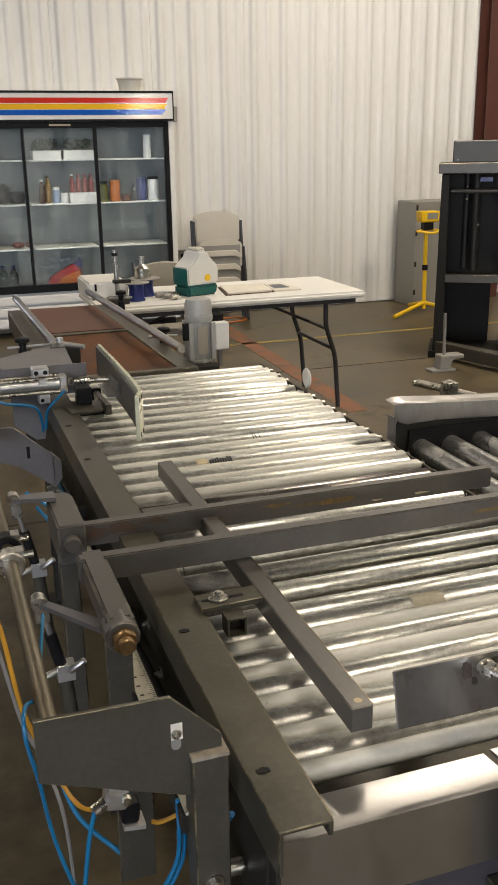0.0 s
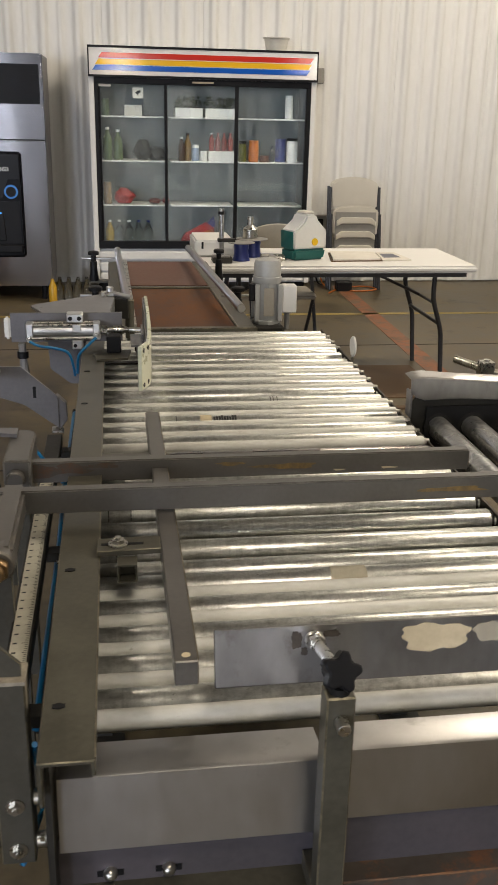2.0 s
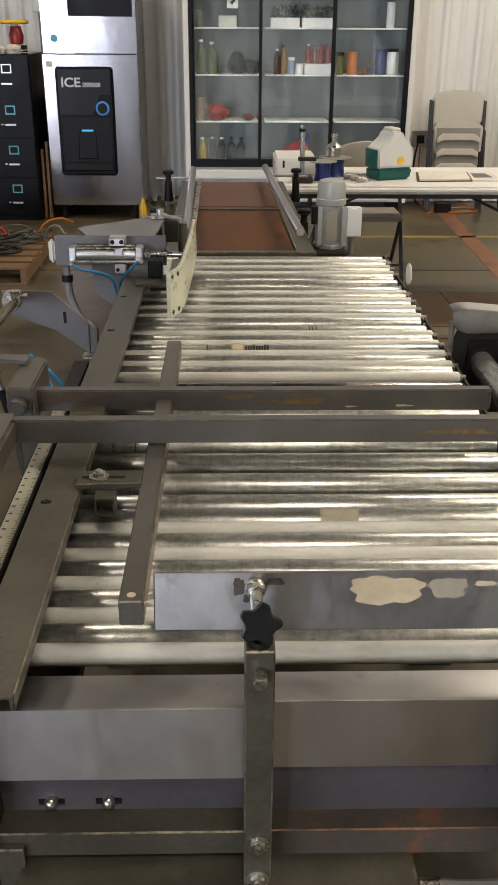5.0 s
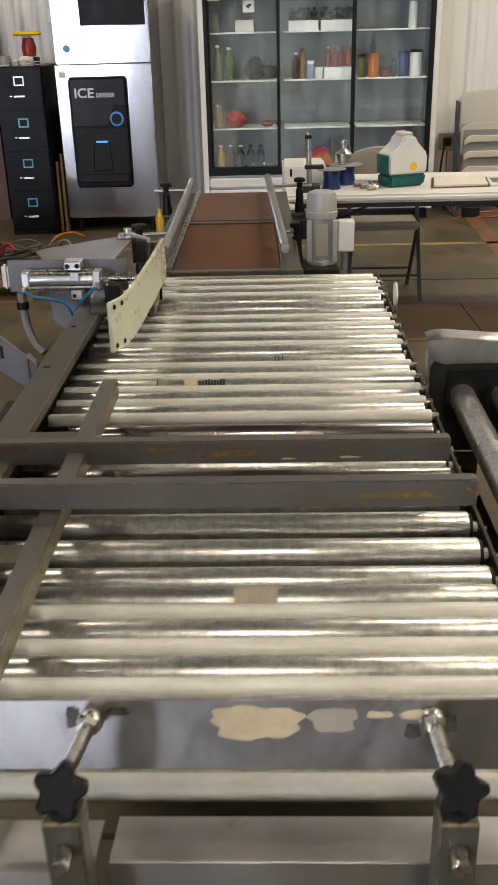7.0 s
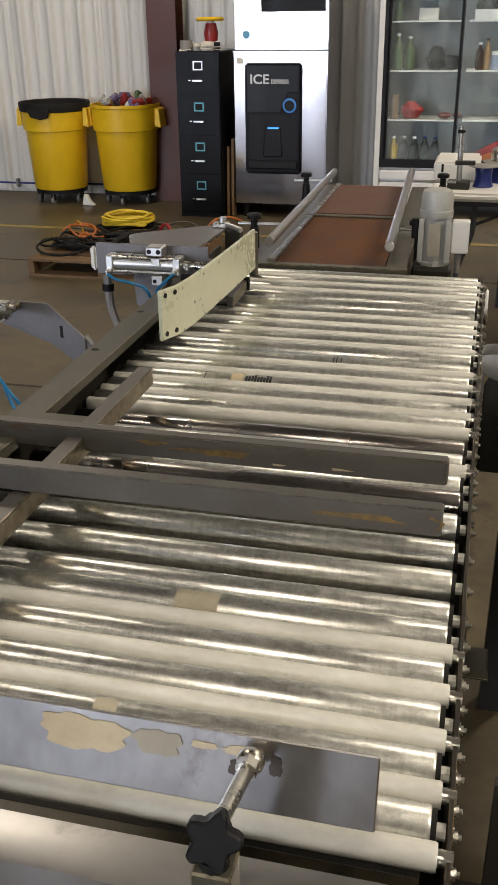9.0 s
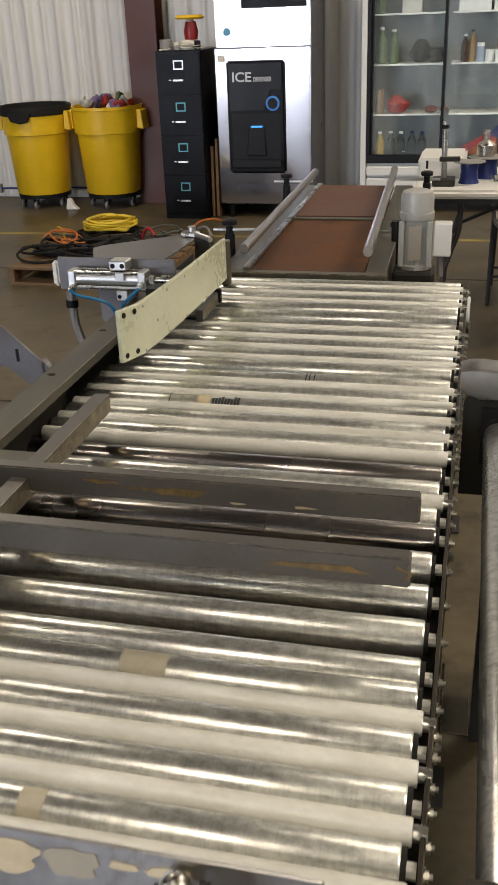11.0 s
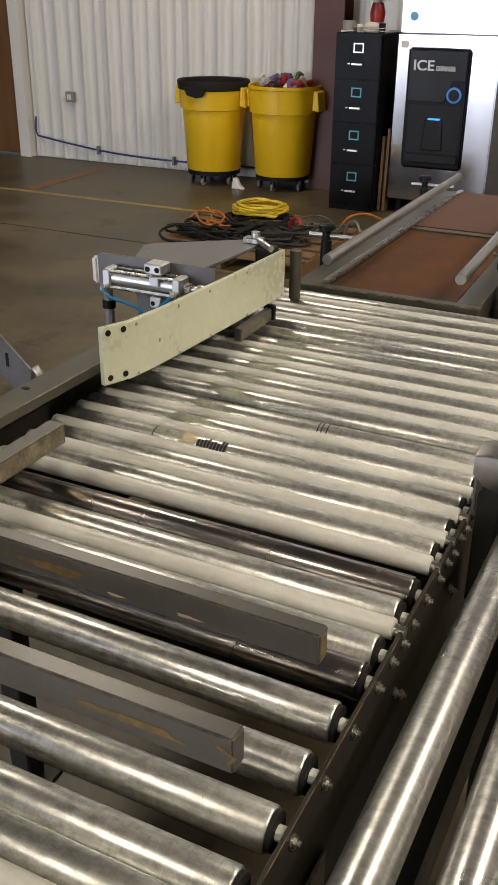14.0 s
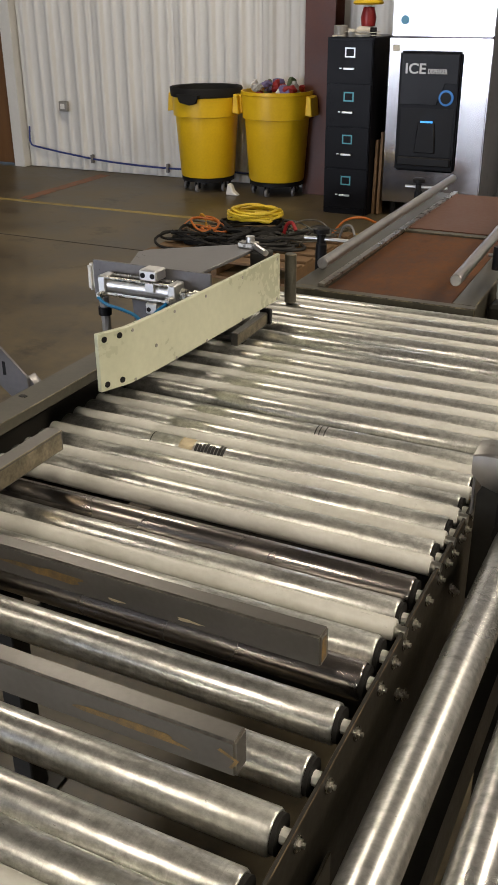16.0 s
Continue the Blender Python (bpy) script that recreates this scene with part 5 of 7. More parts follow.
part("stem", rod((1.14, 1.56, 0.62), (1.14, 1.56, 0.90), 0.009, 10), BOLT, tb)
part("foot", box(1.12, 1.394, 0.60, 1.16, 1.60, 0.62), DARK, tb)

# ---- things along the far wall ----
FY = 7.40
fg = thing("glass_door_fridge", (0.88, 7.65, 0), "white three-door display fridge with striped header, half full", "fridge")
FX0, FX1 = -0.082, 1.846
bm = box(FX0, FY + 0.02, 0.085, FX0 + 0.05, 7.905, 2.03)
box(FX1 - 0.05, FY + 0.02, 0.085, FX1, 7.905, 2.03, bm)
box(FX0 + 0.05, FY + 0.02, 1.79, FX1 - 0.05, 7.905, 2.03, bm)
box(FX0 + 0.05, FY + 0.05, 0.085, FX1 - 0.05, 7.905, 0.40, bm)
box(FX0 + 0.05, 7.885, 0.40, FX1 - 0.05, 7.905, 1.79, bm)
part("cabinet", bm, WHITE, fg, "white enamel cabinet", smooth=False)
for x in (FX0, FX1 - 0.045):
    part("edge_trim", box(x, FY, 0.085, x + 0.045, FY + 0.0195, 1.80), WHITE, fg, bevel=0.004)
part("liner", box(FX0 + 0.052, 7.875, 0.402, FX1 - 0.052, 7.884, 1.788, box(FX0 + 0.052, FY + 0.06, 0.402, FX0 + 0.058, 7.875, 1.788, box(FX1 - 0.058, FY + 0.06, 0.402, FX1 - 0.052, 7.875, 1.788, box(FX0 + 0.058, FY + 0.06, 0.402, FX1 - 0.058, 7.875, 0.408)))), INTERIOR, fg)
hdr = part("header", box(FX0 + 0.01, FY - 0.03, 1.812, FX1 - 0.01, FY + 0.0195, 2.018), HEADER, fg, "white header panel with colour stripes")
for z0, z1, c, s0, s1 in ((1.94, 1.982, STRIPE_RED, 0.100, 0.016), (1.892, 1.934, STRIPE_YELLOW, 0.075, 0.030), (1.846, 1.886, STRIPE_BLUE, 0.05, 0.045)):
    part("stripe", slab([(FX0 + s0 - 0.015, z0), (FX1 - s1 - 0.055, z0), (FX1 - s1 - 0.025, z1), (FX0 + s0 + 0.015, z1)], "y", FY - 0.0335, FY - 0.0302), c, hdr)
ht = box(FX0, FY - 0.034, 2.018, FX1, FY + 0.0195, 2.036)
box(FX0, FY - 0.034, 1.795, FX1, FY + 0.0195, 1.812, ht)
box(FX0, FY - 0.034, 1.812, FX0 + 0.01, FY + 0.0195, 2.018, ht)
box(FX1 - 0.01, FY - 0.034, 1.812, FX1, FY + 0.0195, 2.018, ht)
part("header_trim", ht, BLACK, fg)
for k in range(3):
    part("kick_slat", box(FX0 + 0.05, FY - 0.005, 0.10 + 0.095 * k, FX1 - 0.05, FY + 0.03, 0.178 + 0.095 * k), WHITE, fg, bevel=0.01, seg=2)
for x in (FX0 + 0.03, FX1 - 0.12):
    part("foot", box(x, FY + 0.06, 0, x + 0.09, FY + 0.45, 0.085), BLACK, fg)
DX = [FX0 + 0.046, 0.572, 1.172, FX1 - 0.046]
bf = box(DX[0], FY + 0.0, 1.745, DX[3], FY + 0.05, 1.794)
box(DX[0], FY + 0.0, 0.39, DX[3], FY + 0.05, 0.455, bf)
box(DX[0], FY + 0.0, 0.455, DX[0] + 0.03, FY + 0.05, 1.745, bf)
box(DX[3] - 0.04, FY + 0.0, 0.455, DX[3], FY + 0.05, 1.745, bf)
part("door_frame", bf, BLACK, fg, "black door frame", bevel=0.003)
for i in range(3):
    x0, x1 = DX[i] + (0.03 if i == 0 else -0.022), DX[i + 1] - (0.04 if i == 2 else 0)
    yy = FY + (0.012 if i == 1 else 0.03)
    dr = part("sliding_door", box(x1 - 0.028, yy, 0.456, x1, yy + 0.016, 1.744, box(x0, yy, 0.456, x0 + 0.016, yy + 0.016, 1.744)) if i < 2 else box(x0, yy, 0.456, x0 + 0.028, yy + 0.016, 1.744), BLACK, fg)
    pane = part("pane", box(x0 + 0.016 if i < 2 else x0 + 0.028, yy + 0.006, 0.456, x1 - (0.028 if i < 2 else 0), yy + 0.010, 1.744), GLASS, dr, smooth=False)
    pane.visible_shadow = False
for z in (0.758, 1.130, 1.492):
    for a, b in zip(DX, DX[1:]):
        sf = box(a + 0.03, FY + 0.09, z - 0.012, b - 0.02, 7.86, z)
        part("shelf", sf, WHITE, fg, bevel=0.002)
part("inner_light", box(DX[0] + 0.1, FY + 0.10, 1.770, DX[3] - 0.1, FY + 0.13, 1.786), WHITE, fg)
part("badge", box(0.78, FY - 0.001, 1.762, 0.96, FY - 0.0002, 1.776), GLUE, fg, "small gold badge")
nt = thing("paper_notice", (0.33, FY + 0.02, 1.66), "white paper notice inside the fridge glass", "notice")
part("sheet", box(0.28, FY + 0.044, 1.635, 0.37, FY + 0.046, 1.72), PAPER, nt)
part("print", slab([(0.30, 1.68), (0.325, 1.695), (0.345, 1.70), (0.35, 1.685), (0.33, 1.672), (0.325, 1.66)], "y", FY + 0.0425, FY + 0.0438), INK, nt)
nt = thing("paper_notice", (0.06, FY, 1.74), "small white strip label on the fridge glass", "label")
part("sheet", box(0.0, FY + 0.022, 1.722, 0.10, FY + 0.024, 1.742), PAPER, nt)


def bottle(x, y, z, r, h, body, cap, lab, name="bottle", cat="bottle"):
    b = thing(name, (x, y, z), lab, cat, "fridge contents")
    part("body", lathe([(r * 0.9, 0), (r, 0.01), (r, h * 0.58), (r * 0.85, h * 0.68), (r * 0.42, h * 0.82), (r * 0.38, h * 0.92)], (x, y, z), 14), body, b)
    part("cap", lathe([(r * 0.45, 0), (r * 0.45, h * 0.08)], (x, y, z + h * 0.92), 12), cap, b)


def jar(x, y, z, r, h, body, lab, cat="jar", lid=None):
    b = thing("jar", (x, y, z), lab, cat, "fridge contents")
    part("body", lathe([(r * 0.92, 0), (r, 0.01), (r, h - 0.02), (r * 0.9, h)], (x, y, z), 16), body, b)
    part("lid", lathe([(r * 0.95, 0), (r * 0.95, 0.025)], (x, y, z + h), 16), lid or body, b)


def carton(x0, y0, z0, x1, y1, z1, m_, lab, cat="box", name="carton"):
    b = thing(name, ((x0 + x1) / 2, (y0 + y1) / 2, z0), lab, cat)
    part("tray", box(x0, y0, z0, x1, y1, z1), m_, b, bevel=0.004)
    return b


YS = 7.56


def lump(p, r, seed, sz=0.85, bm=None):
    """A crumpled bag: an uneven rounded heap."""
    bm = bm or bmn()
    rn = random.Random(seed)
    ph = [rn.uniform(0, 6.28) for _ in range(6)]
    got = bmesh.ops.create_icosphere(bm, subdivisions=3, radius=1.0)
    for v in got["verts"]:
        c = v.co.copy()
        k = 1 + 0.10 * math.sin(3 * c.x + ph[0]) + 0.12 * math.sin(4 * c.y + ph[1]) + 0.10 * math.sin(5 * c.z + ph[2]) + 0.06 * math.sin(9 * c.x + 7 * c.z + ph[3]) + rn.uniform(-0.02, 0.02)
        v.co = Vector(p) + Vector((c.x * r * k, c.y * r * k, max(c.z * k, -0.8) * r * sz))
    return bm


S1, S2, S3, S0 = 1.4925, 1.1305, 0.7585, 0.4085
carton(0.64, YS - 0.05, S1, 0.88, YS + 0.16, S1 + 0.075, WHITE, "white open carton tray with green bunches on the shelf")
carton(0.90, YS - 0.05, S1, 1.16, YS + 0.16, S1 + 0.075, WHITE, "white open carton tray with green bunches on the shelf")
rn = random.Random(7)
for k, (xa, xb) in enumerate(((0.65, 0.87), (0.91, 1.15))):
    lf = bmn()
    for j in range(60):
        p = Vector((rn.uniform(xa, xb), YS + rn.uniform(-0.03, 0.14), S1 + 0.076 + rn.uniform(0, 0.09)))
        obox(Matrix.Translation(p) @ Euler((rn.uniform(-1, 1), rn.uniform(-1, 1), rn.uniform(0, 6))).to_matrix().to_4x4(), 0.035, 0.02, 0.003, lf)
    tagged(part("leafy_bunch", lf, mat("dark_leaf" if k == 0 else "dark_leaf_two", (0.035, 0.055, 0.025), (0.02, 0.03, 0.015), 0.6), None, "dark green leafy bunch in the carton", (xa, YS, S1 + 0.075)), category="produce", kind="stuff")
carton(0.21, YS, S1, 0.36, YS + 0.1, S1 + 0.09, PAPER, "white paper box on the upper shelf")
jar(1.64, YS, S1, 0.035, 0.17, WHITE, "white cup on the upper shelf", "cup")
jar(0.05, YS, S1, 0.035, 0.11, GREEN, "green jar on the upper shelf")
bottle(0.06, YS, S2, 0.04, 0.27, GREEN, WHITE, "pale green drink bottle on the shelf")
bottle(0.15, YS + 0.04, S2, 0.04, 0.25, GREEN, WHITE, "pale green drink bottle on the shelf")
b = thing("dark_bag", (0.34, YS, S2), "dark bag lying on the shelf", "bag", "fridge contents")
part("bag", lump((0.36, YS + 0.05, S2 + 0.075), 0.088, 3, 1.0, lump((0.49, YS + 0.04, S2 + 0.055), 0.075, 5, 0.85)), BLACK, b)
bottle(0.70, YS, S2, 0.03, 0.20, BROWN_GLASS, WHITE, "dark brown sauce bottle with a white label")
bottle(0.755, YS + 0.03, S2, 0.03, 0.23, mat("amber_bottle", (0.25, 0.14, 0.04), rough=0.2), BROWN_GLASS, "amber sauce bottle on the shelf")
jar(0.82, YS, S2, 0.03, 0.11, mat("pale_blue_jar", (0.25, 0.32, 0.45), rough=0.4), "pale blue jar on the shelf", lid=WHITE)
jar(0.89, YS, S2, 0.035, 0.06, WHITE, "low white tub on the shelf")
carton(0.93, YS - 0.06, S2, 1.165, YS + 0.14, S2 + 0.085, WHITE, "white carton of red soda bottles")
for k in range(4):
    bottle(0.965 + 0.055 * k, YS + 0.03, S2 + 0.086, 0.024, 0.15, mat("red_drink" if k == 0 else "red_drink_%s" % "abc"[k - 1], (0.26, 0.06, 0.055), (0.20, 0.05, 0.045), 0.2), RED if k else WHITE, "red soda bottle standing in the carton")
jar(1.235, YS, S2, 0.035, 0.15, mat("olive_jar", (0.12, 0.12, 0.03), rough=0.25), "jar of olives with a black lid", lid=BLACK)
jar(1.335, YS, S2, 0.045, 0.155, ORANGE, "orange plastic cup on the shelf", "cup")
jar(1.43, YS, S2, 0.045, 0.03, mat("brown_dish", (0.13, 0.05, 0.03), rough=0.5), "low brown dish on the shelf")
bottle(1.50, YS, S2, 0.022, 0.14, CLEAR, BLACK, "small clear shaker bottle")
jar(1.585, YS + 0.05, S2, 0.05, 0.17, BLUE, "dark blue tub on the shelf")
jar(1.68, YS, S2, 0.05, 0.18, WHITE, "white jar with a black lid and dark label", lid=BLACK)
jar(0.05, YS, S3, 0.035, 0.16, mat("brown_jar", (0.25, 0.15, 0.06), rough=0.3), "brown jar on the middle shelf")
b = thing("red_bag", (0.20, YS, S3), "red round bag on the middle shelf", "bag", "fridge contents")
part("bag", lump((0.20, YS, S3 + 0.065), 0.083, 9, 0.85), RED, b)
b = thing("brown_packet", (0.47, YS, S3), "small brown packets on the middle shelf", "packet", "fridge contents")
part("packet", ball((0.46, YS, S3 + 0.03), 0.055, sz=0.5, bm=ball((0.56, YS + 0.02, S3 + 0.03), 0.035, sz=0.8)), mat("dark_red_packet", (0.16, 0.03, 0.025), rough=0.4), b)
for k in range(5):
    bottle(0.06 + 0.085 * k, YS + 0.03 * (k % 2), S0, 0.036, 0.21, CLEAR if k else mat("orange_drink", (0.45, 0.30, 0.03), rough=0.2), BLUE if k > 2 else WHITE, "clear water bottle on the bottom of the fridge")
b = thing("snack_bag", (0.87, YS, S0), "red and orange snack bags lying on the fridge bottom", "bag", "fridge contents")
part("bag", slab([(0.68, S0), (0.72, S0 + 0.09), (0.93, S0 + 0.20), (0.99, S0 + 0.16), (1.0, S0)], "y", YS, YS + 0.06), RED, b, bevel=0.012, seg=2)
part("bag", slab([(0.76, S0), (0.80, S0 + 0.08), (0.97, S0 + 0.14), (1.04, S0 + 0.02), (1.04, S0)], "y", YS - 0.03, YS - 0.001), mat("orange_bag", (0.42, 0.12, 0.03), rough=0.35), b, bevel=0.01)
part("corner", slab([(0.93, S0 + 0.19), (0.99, S0 + 0.25), (1.0, S0 + 0.16), (0.97, S0 + 0.14)], "y", YS + 0.01, YS + 0.05), BLUE, b)
tbp = thing("plastic_tub", (1.51, 7.6, 2.03), "translucent plastic tub on top of the fridge", "tub")
part("tub", lathe([(0.085, 0.001), (0.105, 0.10), (0.115, 0.105), (0.115, 0.115)], (1.51, 7.55, 2.0305), 24), mat("milky_tub", (0.55, 0.53, 0.47), (0.48, 0.46, 0.41), 0.4), tbp)
gb = thing("conduit_box", (1.95, WALL_Y - 0.05, 1.85), "small grey box on the wall beside the fridge", "wall box")
part("box", box(1.90, WALL_Y - 0.12, 1.80, 2.00, WALL_Y - 0.028, 1.93), LAMP_GREY, gb, bevel=0.005)

# ice dispenser
IY = 7.114
ic = thing("ice_dispenser", (-0.81, 7.45, 0), "stainless ice machine and dispenser with a black front panel", "ice machine")
IX0, IX1 = -1.19, -0.436
part("lower_cabinet", box(IX0, IY, 0.115, IX1, 7.80, 1.290), STAINLESS_V, ic, "brushed stainless cabinet", bevel=0.008, seg=2)
part("upper_cabinet", box(IX0 + 0.012, IY + 0.006, 1.300, IX1 + 0.0, 7.78, 1.945), STAINLESS_V, ic, "brushed stainless ice maker", bevel=0.008, seg=2)
part("seam", box(IX0 + 0.01, IY + 0.012, 1.289, IX1 - 0.006, 7.78, 1.301), DARK, ic)
part("seam_lip", box(IX0, IY - 0.012, 1.283, IX1, IY + 0.001, 1.293), STAINLESS_V, ic, bevel=0.002)
part("side_skin", box(IX1, IY + 0.03, 0.12, IX1 + 0.003, 7.79, 1.94), PLATE, ic)
for x in (IX0 + 0.05, IX1 - 0.1):
    for y in (IY + 0.05, 7.68):
        part("foot", rod((x + 0.03, y, 0), (x + 0.03, y, 0.116), 0.024, 12), BLACK, ic)
part("vent_panel", box(-0.965, IY + 0.001, 1.568, -0.462, IY + 0.0055, 1.866), BLACK, ic, "black air grille")
for k in range(12):
    part("louvre", box(-0.955, IY - 0.003, 1.578 + 0.0235 * k, -0.472, IY + 0.0008, 1.592 + 0.0235 * k), BLACK, ic)
fp = part("front_panel", box(-1.096, IY - 0.03, 0.362, -0.636, IY - 0.0005, 1.205), CABINET, ic, "glossy black plastic front", bevel=0.02, seg=3)
part("panel_face", slab([(-1.078, 0.84), (-0.80, 0.84), (-0.745, 0.99), (-0.654, 0.99), (-0.654, 1.188), (-1.078, 1.188)], "y", IY - 0.037, IY - 0.0302), mat("dark_grey_fascia", (0.017, 0.018, 0.022), (0.014, 0.015, 0.018), 0.38, spec=0.15), fp, bevel=0.003)
part("niche", box(-1.062, IY - 0.0335, 0.475, -0.668, IY - 0.0302, 0.815), BLACK, fp)
part("chute", slab([(-0.945, 0.50), (-0.925, 0.72), (-0.80, 0.72), (-0.785, 0.50)], "y", IY - 0.05, IY - 0.0337), BLACK, fp, bevel=0.006)
part("drip_tray", box(-1.07, IY - 0.055, 0.405, -0.66, IY - 0.0302, 0.468), BLACK, fp, bevel=0.008)
part("light_bar", box(-0.905, IY - 0.052, 0.716, -0.815, IY - 0.0335, 0.728), BLUE_GLOW, fp, "blue light over the chute")
part("button_ring", rod((-0.728, IY - 0.046, 0.893), (-0.728, IY - 0.038, 0.893), 0.056, 32), glow("blue_ring", (0.04, 0.18, 0.50), 0.25), fp, "lit blue ring", bevel=0.004)
part("button", rod((-0.728, IY - 0.052, 0.893), (-0.728, IY - 0.0462, 0.893), 0.040, 28), BLACK, fp, bevel=0.003)
part("badge", rod((-1.085, IY - 0.0005, 1.41), (-1.085, IY + 0.0058, 1.41), 0.03, 24), mat("pale_blue_badge", (0.10, 0.38, 0.60), rough=0.4), ic, "round pale blue badge")
part("rating_label", box(-1.165, IY - 0.0015, 1.20, -1.11, IY - 0.0002, 1.245), PAPER, ic)


def lettering(text, x, z, size, y, parent, material):
    c = bpy.data.curves.new("lettering", "FONT")
    c.body, c.size, c.extrude, c.offset = text, size, 0.0015, size * 0.018
    tmp = bpy.data.objects.new("lettering", c)
    scene.collection.objects.link(tmp)
    me = bpy.data.meshes.new_from_object(tmp.evaluated_get(bpy.context.evaluated_depsgraph_get()))
    bpy.data.objects.remove(tmp)
    me.transform(Matrix.Translation(Vector((x, y, z)) - ORG[parent.name]) @ Euler((radians(90), 0, 0)).to_matrix().to_4x4())
    me.materials.clear()
    me.materials.append(material)
    o = new("lettering", me)
    o.parent = parent
    ORG[o.name] = ORG[parent.name]
    return o


SILVER_INK = mat("silver_lettering", (0.66, 0.67, 0.68), rough=0.35)
le = lettering("ICE", 0, 0, 0.115, 0, fp, SILVER_INK)
le.data.transform(Matrix.Translation(ORG[fp.name]))
le.data.transform(Matrix.Translation(-ORG[fp.name]) @ Matrix.Translation((-1.052, IY - 0.0385, 1.055)) @ Matrix.Diagonal((0.95, 1, 0.85, 1)))
le = lettering("DISPENSER", 0, 0, 0.048, 0, fp, SILVER_INK)
le.data.transform(Matrix.Translation(ORG[fp.name]))
le.data.transform(Matrix.Translation(-ORG[fp.name]) @ Matrix.Translation((-0.878, IY - 0.0385, 1.055)) @ Matrix.Diagonal((0.62, 1, 0.95, 1)))

# filing cabinet
CY = 7.044
fc = thing("filing_cabinet", (-1.45, 7.35, 0), "black four-drawer steel filing cabinet", "filing cabinet")
part("body", box(-1.655, CY + 0.012, 0.0, -1.285, 7.70, 1.293), CABINET, fc, bevel=0.004)
TEALF = mat("teal_label_frame", (0.10, 0.36, 0.42), rough=0.35, metal=0.3)
for k in range(4):
    z0, z1 = 0.048 + 0.309 * k, 0.352 + 0.309 * k
    d = part("drawer", box(-1.648, CY - 0.008, z0, -1.292, CY + 0.011, z1), CABINET, fc, bevel=0.005, seg=2)
    cz = z0 + 0.215
    fr = box(-1.505, CY - 0.014, cz - 0.034, -1.425, CY - 0.0082, cz - 0.025)
    box(-1.505, CY - 0.014, cz + 0.025, -1.425, CY - 0.0082, cz + 0.034, fr)
    box(-1.505, CY - 0.014, cz - 0.025, -1.496, CY - 0.0082, cz + 0.025, fr)
    box(-1.434, CY - 0.014, cz - 0.025, -1.425, CY - 0.0082, cz + 0.025, fr)
    part("label_frame", fr, ALU if k == 3 else TEALF, d, "metal label frame")
    part("handle", box(-1.510, CY - 0.034, cz - 0.118, -1.425, CY - 0.016, cz - 0.104, box(-1.50, CY - 0.016, cz - 0.114, -1.435, CY - 0.0082, cz - 0.107)), ALU, d, "bright metal handle", bevel=0.002)
    part("thumb_latch", box(-1.545, CY - 0.018, cz - 0.114, -1.528, CY - 0.0082, cz - 0.106), ALU, d)
part("foot_plinth", box(-1.64, CY + 0.004, 0.0, -1.30, CY + 0.011, 0.044), CABINET, fc)
cl = thing("desk_fan", (-1.40, 7.2, 1.293), "small red-based appliance with a yellow rim on the cabinet", "appliance")
part("base", lathe([(0.075, 0), (0.07, 0.05), (0.05, 0.07)], (-1.42, 7.22, 1.2935), 20), PAPER, cl)
part("body", lathe([(0.05, 0), (0.058, 0.06), (0.04, 0.13)], (-1.40, 7.22, 1.364), 18), RED, cl)
part("rim", lathe([(0.10, 0), (0.115, 0.012), (0.10, 0.03)], (-1.405, 7.22, 1.51), 24), YELLOW, cl)
part("stem", rod((-1.405, 7.22, 1.49), (-1.405, 7.22, 1.51), 0.03, 12), WHITE, cl)
for k, (x, y, r, h, m_, lab) in enumerate(((-1.58, 7.12, 0.05, 0.075, LAMP_GREY, "grey tin on the cabinet"), (-1.51, 7.16, 0.03, 0.05, PAPER, "white paper roll on the cabinet"), (-1.33, 7.14, 0.025, 0.06, BLACK, "black jar on the cabinet"))):
    j = thing("tin", (x, y, 1.293), lab, "tin")
    part("body", lathe([(r, 0), (r, h), (r * 0.9, h + 0.004)], (x, y, 1.2935), 16), m_, j)
cr = thing("crumpled_paper", (-1.45, 7.12, 1.293), "crumpled white papers on the cabinet", "paper")
bm = bmn()
rn = random.Random(3)
for k in range(14):
    obox(pose(rn.uniform(-1.6, -1.32), rn.uniform(7.08, 7.2), 1.302 + 0.003 * k, rn.uniform(-12, 12), rn.uniform(-12, 12), rn.uniform(0, 90)), 0.09, 0.06, 0.003, bm)
part("paper_heap", bm, PAPER, cr)
ws = thing("wall_switch", (-1.33, WALL_Y - 0.05, 1.66), "white switch box with a blue label above the cabinet", "switch")
part("box", box(-1.37, WALL_Y - 0.12, 1.60, -1.28, WALL_Y - 0.03, 1.70), WHITE, ws, bevel=0.006)
part("conduit", rod((-1.325, WALL_Y - 0.06, 0.5), (-1.325, WALL_Y - 0.06, 1.60), 0.012, 10), LAMP_GREY, ws)
for x, h, m_ in ((-1.262, 0.56, WOOD), (-1.222, 0.62, WOOD)):
    pk = tagged(part("plank", obox(pose(x, 7.18, h / 2 + 0.002, -3, 0, 0), 0.022, 0.09, h), m_, None, "brown wooden plank leaning beside the cabinet", (x, 7.18, 0), bevel=0.002), category="plank", group="planks")
bp = thing("bottle_pack", (-0.27, 7.0, 0), "pack of clear water bottles on the floor", "bottle pack")
for i in range(4):
    for j in range(2):
        x, y = -0.37 + 0.075 * i, 6.98 + 0.08 * j
        part("bottle", lathe([(0.03, 0), (0.032, 0.01), (0.032, 0.13), (0.014, 0.18), (0.013, 0.2)], (x, y, 0.001), 12), CLEAR, bp)
oj = thing("juice_bottle", (-0.42, 6.96, 0), "yellow juice bottle beside the water pack", "bottle")
